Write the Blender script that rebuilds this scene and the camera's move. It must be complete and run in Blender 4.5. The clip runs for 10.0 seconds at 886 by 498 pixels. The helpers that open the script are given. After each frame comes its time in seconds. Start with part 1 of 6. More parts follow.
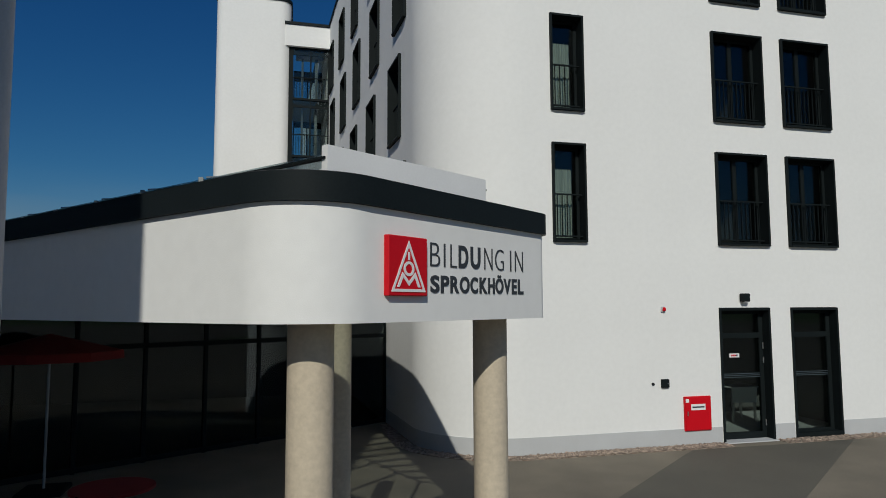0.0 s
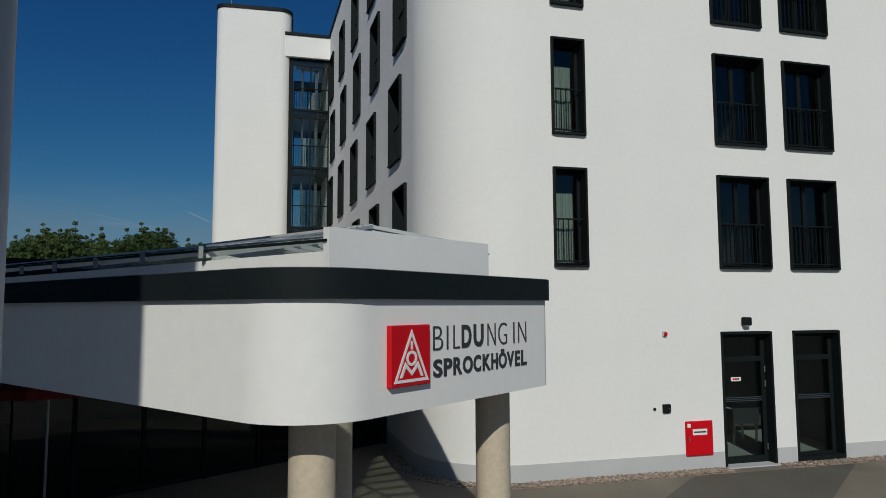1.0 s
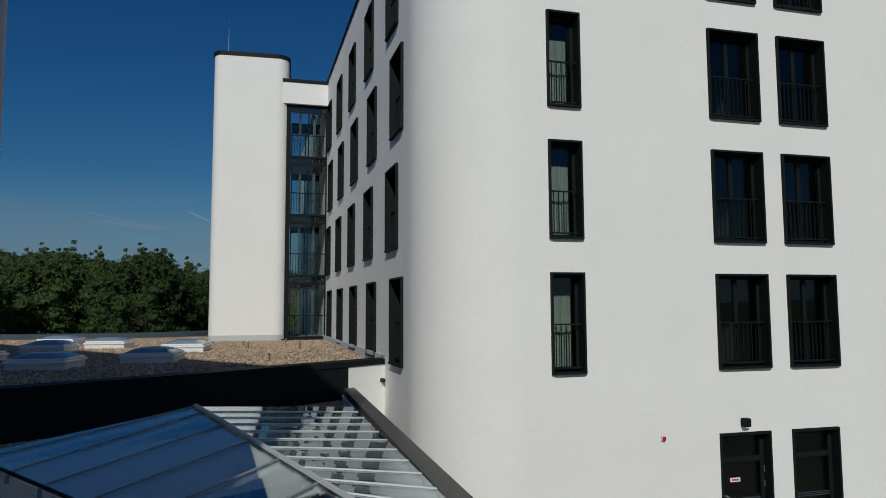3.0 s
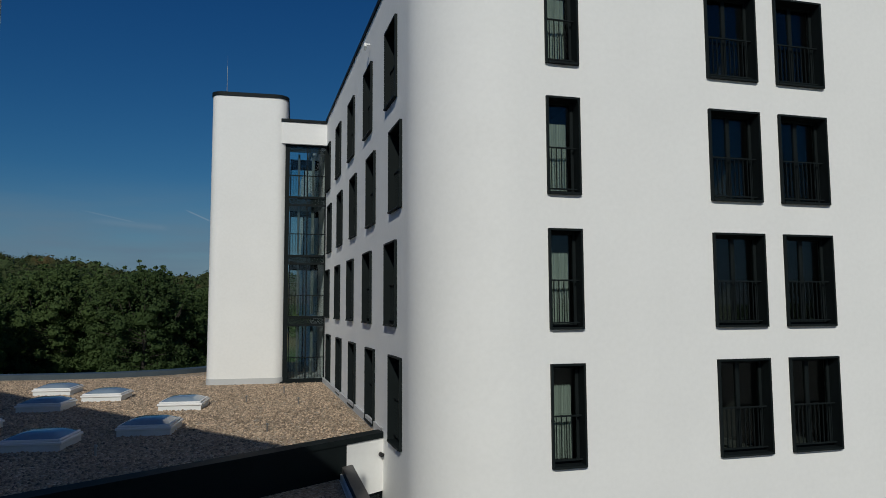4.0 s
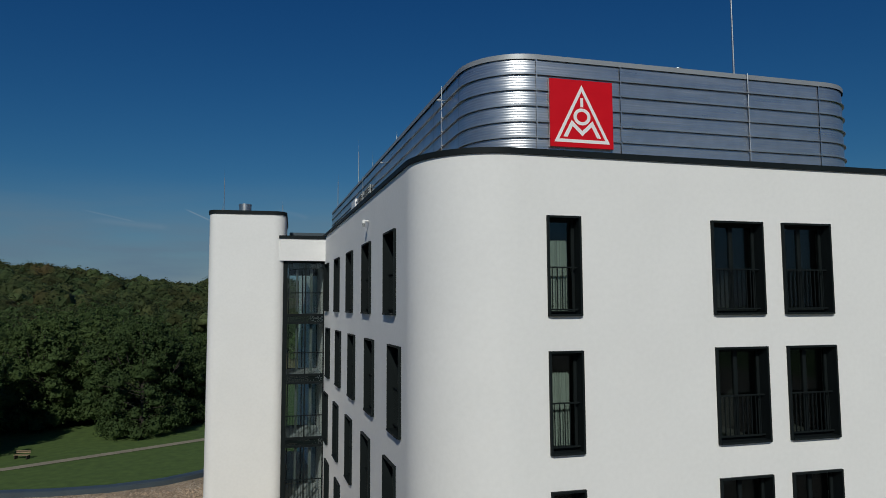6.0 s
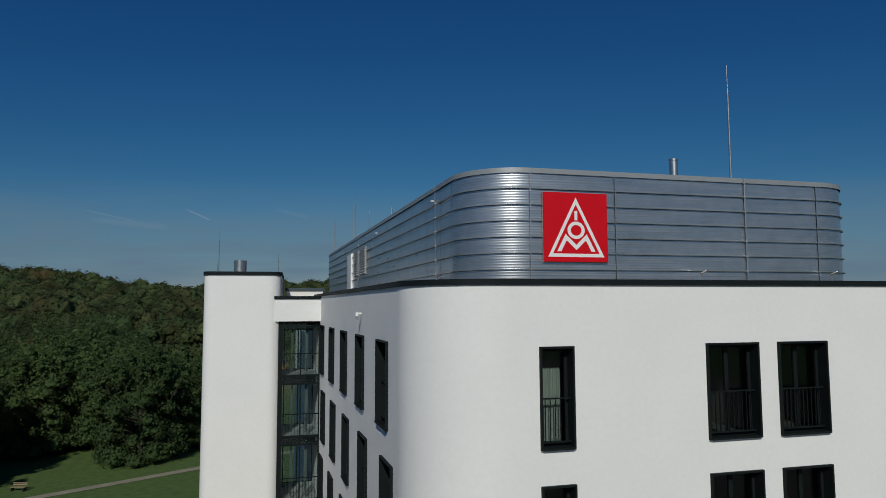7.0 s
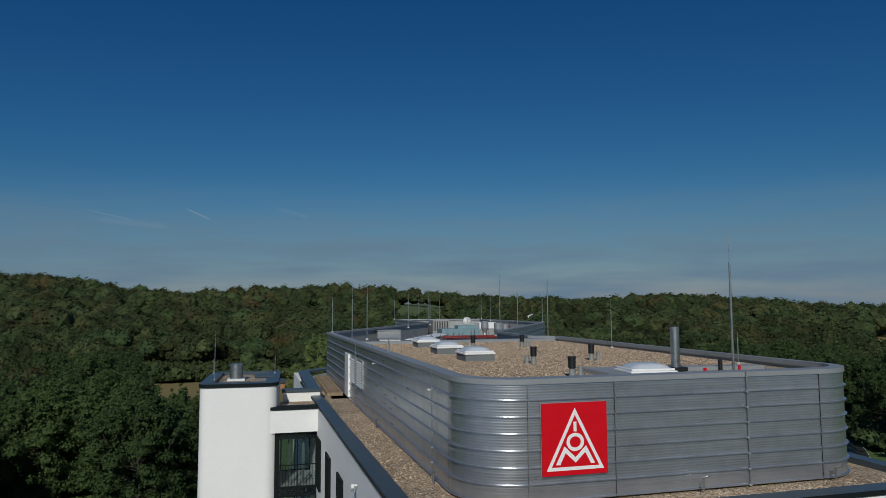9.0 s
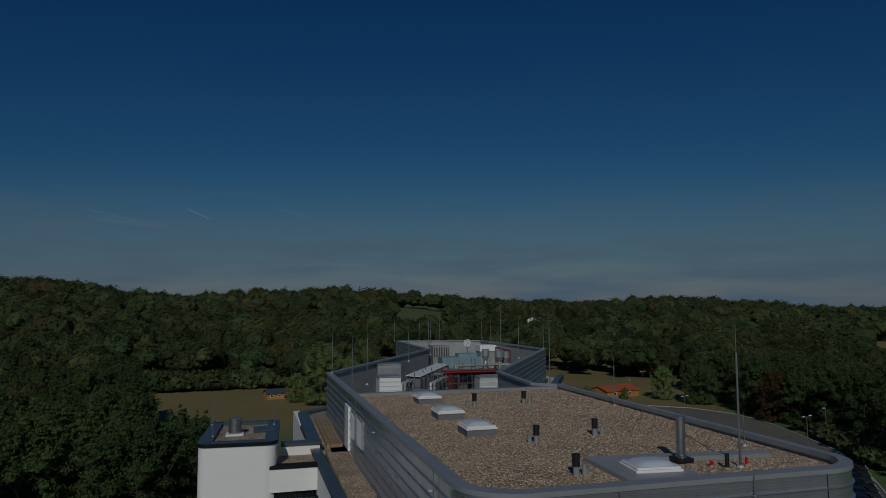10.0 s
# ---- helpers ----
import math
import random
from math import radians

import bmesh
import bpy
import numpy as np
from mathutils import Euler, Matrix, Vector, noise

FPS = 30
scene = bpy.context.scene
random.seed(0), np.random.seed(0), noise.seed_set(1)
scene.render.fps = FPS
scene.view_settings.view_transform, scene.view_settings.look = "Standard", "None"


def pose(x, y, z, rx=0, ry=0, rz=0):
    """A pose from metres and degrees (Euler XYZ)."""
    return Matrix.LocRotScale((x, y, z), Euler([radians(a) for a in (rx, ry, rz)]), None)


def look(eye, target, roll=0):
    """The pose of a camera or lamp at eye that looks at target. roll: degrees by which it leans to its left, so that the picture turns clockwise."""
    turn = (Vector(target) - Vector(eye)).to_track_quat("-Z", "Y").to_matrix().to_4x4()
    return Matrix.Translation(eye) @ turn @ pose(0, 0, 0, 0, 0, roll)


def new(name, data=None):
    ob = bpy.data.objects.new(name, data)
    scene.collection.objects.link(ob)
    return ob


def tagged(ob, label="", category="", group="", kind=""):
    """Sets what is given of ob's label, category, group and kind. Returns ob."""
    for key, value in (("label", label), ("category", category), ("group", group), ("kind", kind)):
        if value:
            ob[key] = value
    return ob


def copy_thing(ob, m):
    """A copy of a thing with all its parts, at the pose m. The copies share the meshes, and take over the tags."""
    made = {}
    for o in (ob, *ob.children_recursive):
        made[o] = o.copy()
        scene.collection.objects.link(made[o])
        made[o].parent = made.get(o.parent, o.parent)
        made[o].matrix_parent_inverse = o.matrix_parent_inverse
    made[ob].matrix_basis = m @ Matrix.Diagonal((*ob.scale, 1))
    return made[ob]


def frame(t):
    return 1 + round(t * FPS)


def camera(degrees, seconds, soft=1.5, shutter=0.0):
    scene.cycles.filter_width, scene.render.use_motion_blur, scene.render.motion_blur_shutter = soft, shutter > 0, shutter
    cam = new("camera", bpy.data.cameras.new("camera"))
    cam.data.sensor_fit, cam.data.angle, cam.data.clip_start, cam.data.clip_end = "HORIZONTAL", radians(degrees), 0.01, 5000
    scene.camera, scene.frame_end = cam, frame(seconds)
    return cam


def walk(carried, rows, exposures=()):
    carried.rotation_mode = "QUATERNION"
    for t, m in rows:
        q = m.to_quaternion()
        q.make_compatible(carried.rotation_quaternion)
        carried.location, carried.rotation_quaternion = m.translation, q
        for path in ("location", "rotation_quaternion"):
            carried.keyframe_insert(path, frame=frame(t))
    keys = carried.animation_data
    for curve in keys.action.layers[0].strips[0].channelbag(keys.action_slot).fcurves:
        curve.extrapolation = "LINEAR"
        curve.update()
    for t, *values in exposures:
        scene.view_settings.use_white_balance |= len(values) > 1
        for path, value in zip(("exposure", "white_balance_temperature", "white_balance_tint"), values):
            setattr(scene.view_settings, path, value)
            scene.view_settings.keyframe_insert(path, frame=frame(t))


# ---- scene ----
LENS = 66.6
cam = camera(LENS, 10.0, soft=0.9)
# seconds, eye x, y, z; the drone rises with its gaze held still
EYES = [
    (0, -5.932, -13.202, 3.034), (0.5, -5.945, -13.195, 3.296), (1, -5.948, -13.195, 3.579), (1.5, -5.934, -13.202, 3.965),
    (2, -5.931, -13.213, 4.418), (2.5, -5.909, -13.250, 5.060), (4, -5.856, -13.282, 7.796), (4.5, -5.863, -13.294, 8.961),
    (5, -5.879, -13.290, 10.42), (5.5, -5.880, -13.300, 11.90), (7, -5.666, -13.408, 16.12), (7.5, -5.604, -13.501, 17.548),
    (8, -5.560, -13.551, 18.825), (8.5, -5.578, -13.540, 20.02), (9, -5.582, -13.511, 21.19), (9.5, -5.593, -13.443, 22.483),
    (10, -5.581, -13.371, 23.789)]
PATH = [(t, look((x, y, z), (x + 0.511 + 0.0001 * t, y + 1.9265, z + 0.1725 - 0.001 * t), -0.25)) for t, x, y, z in EYES]
walk(cam, PATH, [(0, 0.0, 6740, 7), (1.5, -0.04, 6740, 7), (4.5, -0.04, 6740, 7), (5.5, -0.06, 6740, 7), (7.0, -0.04, 6740, 7), (7.5, 0.01, 6740, 7), (8.0, 0.15, 6740, 7), (8.5, 0.23, 6740, 7), (9.0, 0.09, 6740, 7), (9.5, -0.34, 6700, 7), (10, -1.02, 6650, 7)])

# ---- world and sun ----
SUN_AZ, SUN_EL = radians(196.6), radians(33.2)
world = bpy.data.worlds.new("sky")
world.use_nodes = True
scene.world = world
nt = world.node_tree
bg = nt.nodes["Background"]
sky = nt.nodes.new("ShaderNodeTexSky")
sky.sky_type, sky.sun_disc = "NISHITA", False
sky.sun_elevation, sky.sun_rotation = SUN_EL, SUN_AZ
sky.altitude, sky.air_density, sky.dust_density, sky.ozone_density = 150, 1.0, 0.25, 6.0
bg.inputs["Strength"].default_value = 0.12
# thin streaks of high cloud low over the hills
tc = nt.nodes.new("ShaderNodeTexCoord")
# a clear, dry air: the whole dome deepened alike
dim = nt.nodes.new("ShaderNodeVectorMath")
dim.operation, dim.inputs[1].default_value = "MULTIPLY", (0.20, 0.20, 0.20)
split, join = nt.nodes.new("ShaderNodeSeparateXYZ"), nt.nodes.new("ShaderNodeCombineXYZ")
nt.links.new(dim.outputs[0], split.inputs[0])
for i, g in enumerate((1.92, 1.23, 0.87)):
    pw = nt.nodes.new("ShaderNodeMath")
    pw.operation, pw.inputs[1].default_value = "POWER", g
    nt.links.new(split.outputs[i], pw.inputs[0]), nt.links.new(pw.outputs[0], join.inputs[i])
back = nt.nodes.new("ShaderNodeVectorMath")
back.operation, back.inputs[1].default_value = "MULTIPLY", (1.22, 1.36, 1.74)
mp = nt.nodes.new("ShaderNodeMapping")
mp.inputs["Scale"].default_value = (2.2, 2.2, 16.0)
mp.inputs["Rotation"].default_value = (0.03, 0.04, 0.0)
cn = nt.nodes.new("ShaderNodeTexNoise")
cn.inputs["Scale"].default_value, cn.inputs["Detail"].default_value = 2.4, 7.0
cr = nt.nodes.new("ShaderNodeMapRange")
cr.inputs["From Min"].default_value, cr.inputs["From Max"].default_value = 0.36, 0.64
cr.inputs["To Min"].default_value = 0.45
sp = nt.nodes.new("ShaderNodeSeparateXYZ")
low = nt.nodes.new("ShaderNodeMapRange")
low.inputs["From Min"].default_value, low.inputs["From Max"].default_value = 0.19, 0.06
low.interpolation_type = "SMOOTHSTEP"
mul = nt.nodes.new("ShaderNodeMath")
mul.operation = "MULTIPLY"
mul2 = nt.nodes.new("ShaderNodeMath")
mul2.operation, mul2.inputs[1].default_value = "MULTIPLY", 0.95
cmix = nt.nodes.new("ShaderNodeMix")
cmix.data_type = "RGBA"
cmix.inputs["B"].default_value = (0.92, 1.52, 2.20, 1)
L = nt.links.new
L(tc.outputs["Generated"], mp.inputs["Vector"]), L(mp.outputs[0], cn.inputs["Vector"]), L(cn.outputs["Fac"], cr.inputs["Value"])
L(tc.outputs["Generated"], sp.inputs[0]), L(sp.outputs["Z"], low.inputs["Value"])
L(cr.outputs[0], mul.inputs[0]), L(low.outputs[0], mul.inputs[1]), L(mul.outputs[0], mul2.inputs[0])
# short vapour trails: streaks along arcs of the sky, from one direction to another, with width and density
trail = None
for p, q, w, dens in (((-0.2333, 0.9641, 0.1270), (-0.1701, 0.9788, 0.1143), 0.0016, 0.18),
               ((-0.1069, 0.9852, 0.1341), (-0.0743, 0.9900, 0.1199), 0.0016, 0.45),
               ((0.0121, 0.9903, 0.1387), (0.0601, 0.9900, 0.1278), 0.005, 0.09),
               ((-0.2281, 0.9668, 0.1149), (-0.1267, 0.9861, 0.1078), 0.006, 0.12)):
    p, q = Vector(p), Vector(q)
    side_, run = p.cross(q).normalized(), (q - p).normalized()
    da, db, ab_, ra, rb, rc, m1, m2 = [nt.nodes.new("ShaderNode" + k) for k in ("VectorMath", "VectorMath", "Math", "MapRange", "MapRange", "MapRange", "Math", "Math")]
    da.operation = db.operation = "DOT_PRODUCT"
    da.inputs[1].default_value, db.inputs[1].default_value = side_, run
    ab_.operation = "ABSOLUTE"
    L(tc.outputs["Generated"], da.inputs[0]), L(tc.outputs["Generated"], db.inputs[0]), L(da.outputs["Value"], ab_.inputs[0]), L(ab_.outputs[0], ra.inputs["Value"])
    s0, s1 = p.dot(run), q.dot(run)
    for node, lo, hi in ((ra, w, 0.0), (rb, s0 - 0.003, s0 + 0.3 * (s1 - s0)), (rc, s1 + 0.003, s1 - 0.12 * (s1 - s0))):
        node.interpolation_type = "SMOOTHSTEP"
        node.inputs["From Min"].default_value, node.inputs["From Max"].default_value = lo, hi
    ra.inputs["To Max"].default_value = dens
    L(db.outputs["Value"], rb.inputs["Value"]), L(db.outputs["Value"], rc.inputs["Value"])
    m1.operation = m2.operation = "MULTIPLY"
    L(ra.outputs[0], m1.inputs[0]), L(rb.outputs[0], m1.inputs[1]), L(m1.outputs[0], m2.inputs[0]), L(rc.outputs[0], m2.inputs[1])
    if trail is None:
        trail = m2.outputs[0]
    else:
        sm = nt.nodes.new("ShaderNodeMath")
        L(trail, sm.inputs[0]), L(m2.outputs[0], sm.inputs[1])
        trail = sm.outputs[0]
tmix = nt.nodes.new("ShaderNodeMix")
tmix.data_type = "RGBA"
tmix.inputs["B"].default_value = (1.9, 2.5, 3.3, 1)
L(trail, tmix.inputs["Factor"]), L(cmix.outputs["Result"], tmix.inputs["A"]), L(tmix.outputs["Result"], bg.inputs["Color"])
L(mul2.outputs[0], cmix.inputs["Factor"]), L(sky.outputs[0], dim.inputs[0]), L(join.outputs[0], back.inputs[0]), L(back.outputs[0], cmix.inputs["A"])
sun = new("sun", bpy.data.lights.new("sun", "SUN"))
sun.data.energy, sun.data.angle, sun.data.color = 2.55, radians(0.53), (0.985, 0.97, 0.915)
sd = Vector((math.sin(SUN_AZ) * math.cos(SUN_EL), math.cos(SUN_AZ) * math.cos(SUN_EL), math.sin(SUN_EL)))
sun.matrix_world = look(sd * 100, (0, 0, 0))

# ---- materials ----


def mat(name, base, rough=0.6, metal=0.0, var=0.12, scale=3.0, fine=60.0, bump=0.0, bscale=None, spec=0.5, alt=None, aniso=0.0, island=0.0):
    """Base colour with soft stains and a finer grain, a relief, and a little variation from piece to piece."""
    m = bpy.data.materials.new(name)
    m.use_nodes = True
    t = m.node_tree
    b = t.nodes["Principled BSDF"]
    b.inputs["Roughness"].default_value, b.inputs["Metallic"].default_value = rough, metal
    b.inputs["Specular IOR Level"].default_value = spec
    b.inputs["Anisotropic"].default_value = aniso
    k = t.links.new
    co = t.nodes.new("ShaderNodeTexCoord")
    n1, n2 = t.nodes.new("ShaderNodeTexNoise"), t.nodes.new("ShaderNodeTexNoise")
    n1.inputs["Scale"].default_value, n1.inputs["Detail"].default_value = scale, 5
    n2.inputs["Scale"].default_value, n2.inputs["Detail"].default_value = fine, 3
    k(co.outputs["Object"], n1.inputs["Vector"]), k(co.outputs["Object"], n2.inputs["Vector"])
    add = t.nodes.new("ShaderNodeMath")
    add.operation = "ADD"
    k(n1.outputs["Fac"], add.inputs[0]), k(n2.outputs["Fac"], add.inputs[1])
    mr = t.nodes.new("ShaderNodeMapRange")
    mr.inputs["From Min"].default_value, mr.inputs["From Max"].default_value = 0.7, 1.3
    k(add.outputs[0], mr.inputs["Value"])
    mix = t.nodes.new("ShaderNodeMix")
    mix.data_type = "RGBA"
    lo = alt if alt else [c * (1 - var) for c in base]
    hi = base if alt else [min(1, c * (1 + var * 0.5)) for c in base]
    mix.inputs["A"].default_value, mix.inputs["B"].default_value = (*lo, 1), (*hi, 1)
    k(mr.outputs[0], mix.inputs["Factor"])
    out = mix.outputs["Result"]
    if island:
        g = t.nodes.new("ShaderNodeNewGeometry")
        r = t.nodes.new("ShaderNodeMapRange")
        r.inputs["To Min"].default_value, r.inputs["To Max"].default_value = 1 - island, 1 + island
        k(g.outputs["Random Per Island"], r.inputs["Value"])
        hs = t.nodes.new("ShaderNodeHueSaturation")
        k(out, hs.inputs["Color"]), k(r.outputs[0], hs.inputs["Value"])
        out = hs.outputs[0]
    k(out, b.inputs["Base Color"])
    rr = t.nodes.new("ShaderNodeMapRange")
    rr.inputs["To Min"].default_value, rr.inputs["To Max"].default_value = max(0.02, rough - 0.07), min(1, rough + 0.07)
    k(n1.outputs["Fac"], rr.inputs["Value"]), k(rr.outputs[0], b.inputs["Roughness"])
    if bump:
        bn = t.nodes.new("ShaderNodeBump")
        bn.inputs["Strength"].default_value, bn.inputs["Distance"].default_value = bump, 0.01
        n3 = t.nodes.new("ShaderNodeTexNoise")
        n3.inputs["Scale"].default_value, n3.inputs["Detail"].default_value = bscale or fine, 4
        k(co.outputs["Object"], n3.inputs["Vector"]), k(n3.outputs["Fac"], bn.inputs["Height"]), k(bn.outputs[0], b.inputs["Normal"])
    return m


def gravel_mat(name, tones, size):
    """Loose round pebbles: a cell pattern with a tone and a height for each stone."""
    m = bpy.data.materials.new(name)
    m.use_nodes = True
    t = m.node_tree
    b = t.nodes["Principled BSDF"]
    b.inputs["Roughness"].default_value = 0.85
    k = t.links.new
    co = t.nodes.new("ShaderNodeTexCoord")
    v = t.nodes.new("ShaderNodeTexVoronoi")
    v.inputs["Scale"].default_value = 1 / size
    k(co.outputs["Object"], v.inputs["Vector"])
    ramp = t.nodes.new("ShaderNodeValToRGB")
    ramp.color_ramp.interpolation = "LINEAR"
    e = ramp.color_ramp.elements
    e[0].color, e[1].color = (*tones[0], 1), (*tones[-1], 1)
    for i, c in enumerate(tones[1:-1], 1):
        e.new(i / (len(tones) - 1)).color = (*c, 1)
    sp_ = t.nodes.new("ShaderNodeSeparateColor")
    k(v.outputs["Color"], sp_.inputs[0]), k(sp_.outputs[0], ramp.inputs[0])
    n = t.nodes.new("ShaderNodeTexNoise")
    n.inputs["Scale"].default_value, n.inputs["Detail"].default_value = 0.55, 6
    k(co.outputs["Object"], n.inputs["Vector"])
    hs = t.nodes.new("ShaderNodeHueSaturation")
    r = t.nodes.new("ShaderNodeMapRange")
    r.inputs["From Min"].default_value, r.inputs["From Max"].default_value = 0.3, 0.7
    r.inputs["To Min"].default_value, r.inputs["To Max"].default_value = 0.72, 1.2
    k(n.outputs["Fac"], r.inputs["Value"]), k(r.outputs[0], hs.inputs["Value"]), k(ramp.outputs[0], hs.inputs["Color"])
    k(hs.outputs[0], b.inputs["Base Color"])
    bn = t.nodes.new("ShaderNodeBump")
    bn.invert = True
    bn.inputs["Strength"].default_value, bn.inputs["Distance"].default_value = 1.0, size * 0.6
    k(v.outputs["Distance"], bn.inputs["Height"]), k(bn.outputs[0], b.inputs["Normal"])
    return m


def glass_mat(name, tint, clear, rough=0.0, ior=1.5):
    """A coated pane: mirror-like by angle, tinted where one looks through it."""
    m = bpy.data.materials.new(name)
    m.use_nodes = True
    t = m.node_tree
    t.nodes.remove(t.nodes["Principled BSDF"])
    out = t.nodes["Material Output"]
    gl, tr, mx, fr = (t.nodes.new("ShaderNode" + n) for n in ("BsdfGlossy", "BsdfTransparent", "MixShader", "LayerWeight"))
    gl.inputs["Roughness"].default_value = rough
    gl.inputs["Color"].default_value = (*clear, 1)
    tr.inputs["Color"].default_value = (*tint, 1)
    fr.inputs["Blend"].default_value = 0.5
    k = t.links.new
    f0 = ((ior - 1) / (ior + 1)) ** 2
    pw, ma = t.nodes.new("ShaderNodeMath"), t.nodes.new("ShaderNodeMath")
    pw.operation, pw.inputs[1].default_value = "POWER", 5.0
    ma.operation, ma.inputs[1].default_value, ma.inputs[2].default_value = "MULTIPLY_ADD", 1 - f0, f0
    k(fr.outputs["Facing"], pw.inputs[0]), k(pw.outputs[0], ma.inputs[0])
    k(ma.outputs[0], mx.inputs[0]), k(tr.outputs[0], mx.inputs[1]), k(gl.outputs[0], mx.inputs[2]), k(mx.outputs[0], out.inputs[0])
    return m


def leaf_mat(name, a, b_, c, rust=False, tuft=1.6):
    m = bpy.data.materials.new(name)
    m.use_nodes = True
    t = m.node_tree
    b = t.nodes["Principled BSDF"]
    b.inputs["Roughness"].default_value, b.inputs["Specular IOR Level"].default_value = 0.7, 0.10
    k = t.links.new
    g, ramp = t.nodes.new("ShaderNodeNewGeometry"), t.nodes.new("ShaderNodeValToRGB")
    e = ramp.color_ramp.elements
    e[0].color, e[1].color = (*a, 1), (*c, 1)
    e.new(0.5).color = (*b_, 1)
    n = t.nodes.new("ShaderNodeTexNoise")
    n.inputs["Scale"].default_value, n.inputs["Detail"].default_value = 0.035, 4
    k(g.outputs["Position"], n.inputs["Vector"])
    o = t.nodes.new("ShaderNodeObjectInfo")
    mx = t.nodes.new("ShaderNodeMath")
    mx.operation = "MULTIPLY_ADD"
    mx.inputs[1].default_value = 0.13 if rust else 0.22
    k(g.outputs["Random Per Island"], mx.inputs[0])
    mr = t.nodes.new("ShaderNodeMapRange")
    mr.inputs["From Min"].default_value, mr.inputs["From Max"].default_value = 0.3, 0.7
    mr.inputs["To Min"].default_value, mr.inputs["To Max"].default_value = 0.0, 0.5
    k(n.outputs["Fac"], mr.inputs["Value"])
    ad = t.nodes.new("ShaderNodeMath")
    ad.operation = "MULTIPLY_ADD"
    ad.inputs[1].default_value = 0.2
    k(o.outputs["Random"], ad.inputs[0]), k(mr.outputs[0], ad.inputs[2]), k(ad.outputs[0], mx.inputs[2])
    k(mx.outputs[0], ramp.inputs[0])
    col = ramp.outputs[0]
    if rust:
        # each crown has a green of its own
        vo = t.nodes.new("ShaderNodeTexVoronoi")
        vo.inputs["Scale"].default_value = 0.12
        k(g.outputs["Position"], vo.inputs["Vector"])
        sc, r1, h1 = t.nodes.new("ShaderNodeSeparateColor"), t.nodes.new("ShaderNodeMapRange"), t.nodes.new("ShaderNodeHueSaturation")
        r1.inputs["To Min"].default_value, r1.inputs["To Max"].default_value = 0.60, 1.75
        r0 = t.nodes.new("ShaderNodeMapRange")
        r0.inputs["To Min"].default_value, r0.inputs["To Max"].default_value = 0.448, 0.515
        k(vo.outputs["Color"], sc.inputs[0]), k(sc.outputs[0], r1.inputs["Value"]), k(sc.outputs[1], r0.inputs["Value"])
        k(r1.outputs[0], h1.inputs["Value"]), k(r0.outputs[0], h1.inputs["Hue"]), k(col, h1.inputs["Color"])
        col = h1.outputs[0]
        # scattered stands turning brown
        n2 = t.nodes.new("ShaderNodeTexNoise")
        n2.inputs["Scale"].default_value, n2.inputs["Detail"].default_value = 0.022, 2
        k(g.outputs["Position"], n2.inputs["Vector"])
        r2 = t.nodes.new("ShaderNodeMapRange")
        r2.inputs["From Min"].default_value, r2.inputs["From Max"].default_value = 0.62, 0.72
        r2.inputs["To Max"].default_value = 0.75
        k(n2.outputs["Fac"], r2.inputs["Value"])
        m2 = t.nodes.new("ShaderNodeMix")
        m2.data_type = "RGBA"
        m2.inputs["B"].default_value = (0.110, 0.075, 0.035, 1)
        k(col, m2.inputs["A"]), k(r2.outputs[0], m2.inputs["Factor"])
        col = m2.outputs["Result"]
    # sprays of leaves: light and dark tufts with a relief of their own
    n3 = t.nodes.new("ShaderNodeTexNoise")
    n3.inputs["Scale"].default_value, n3.inputs["Detail"].default_value, n3.inputs["Roughness"].default_value = tuft, 4, 0.7
    k(g.outputs["Position"], n3.inputs["Vector"])
    r3 = t.nodes.new("ShaderNodeMapRange")
    r3.inputs["From Min"].default_value, r3.inputs["From Max"].default_value = 0.32, 0.68
    r3.inputs["To Min"].default_value, r3.inputs["To Max"].default_value = 0.78, 1.22
    hs = t.nodes.new("ShaderNodeHueSaturation")
    k(n3.outputs["Fac"], r3.inputs["Value"]), k(r3.outputs[0], hs.inputs["Value"]), k(col, hs.inputs["Color"])
    k(hs.outputs[0], b.inputs["Base Color"])
    bn = t.nodes.new("ShaderNodeBump")
    bn.inputs["Strength"].default_value, bn.inputs["Distance"].default_value = 0.5, 0.4 / tuft
    k(n3.outputs["Fac"], bn.inputs["Height"]), k(bn.outputs[0], b.inputs["Normal"])
    tl, ms = t.nodes.new("ShaderNodeBsdfTranslucent"), t.nodes.new("ShaderNodeMixShader")
    ms.inputs[0].default_value = 0.32
    k(hs.outputs[0], tl.inputs["Color"]), k(b.outputs[0], ms.inputs[1]), k(tl.outputs[0], ms.inputs[2]), k(ms.outputs[0], t.nodes["Material Output"].inputs[0])
    return m


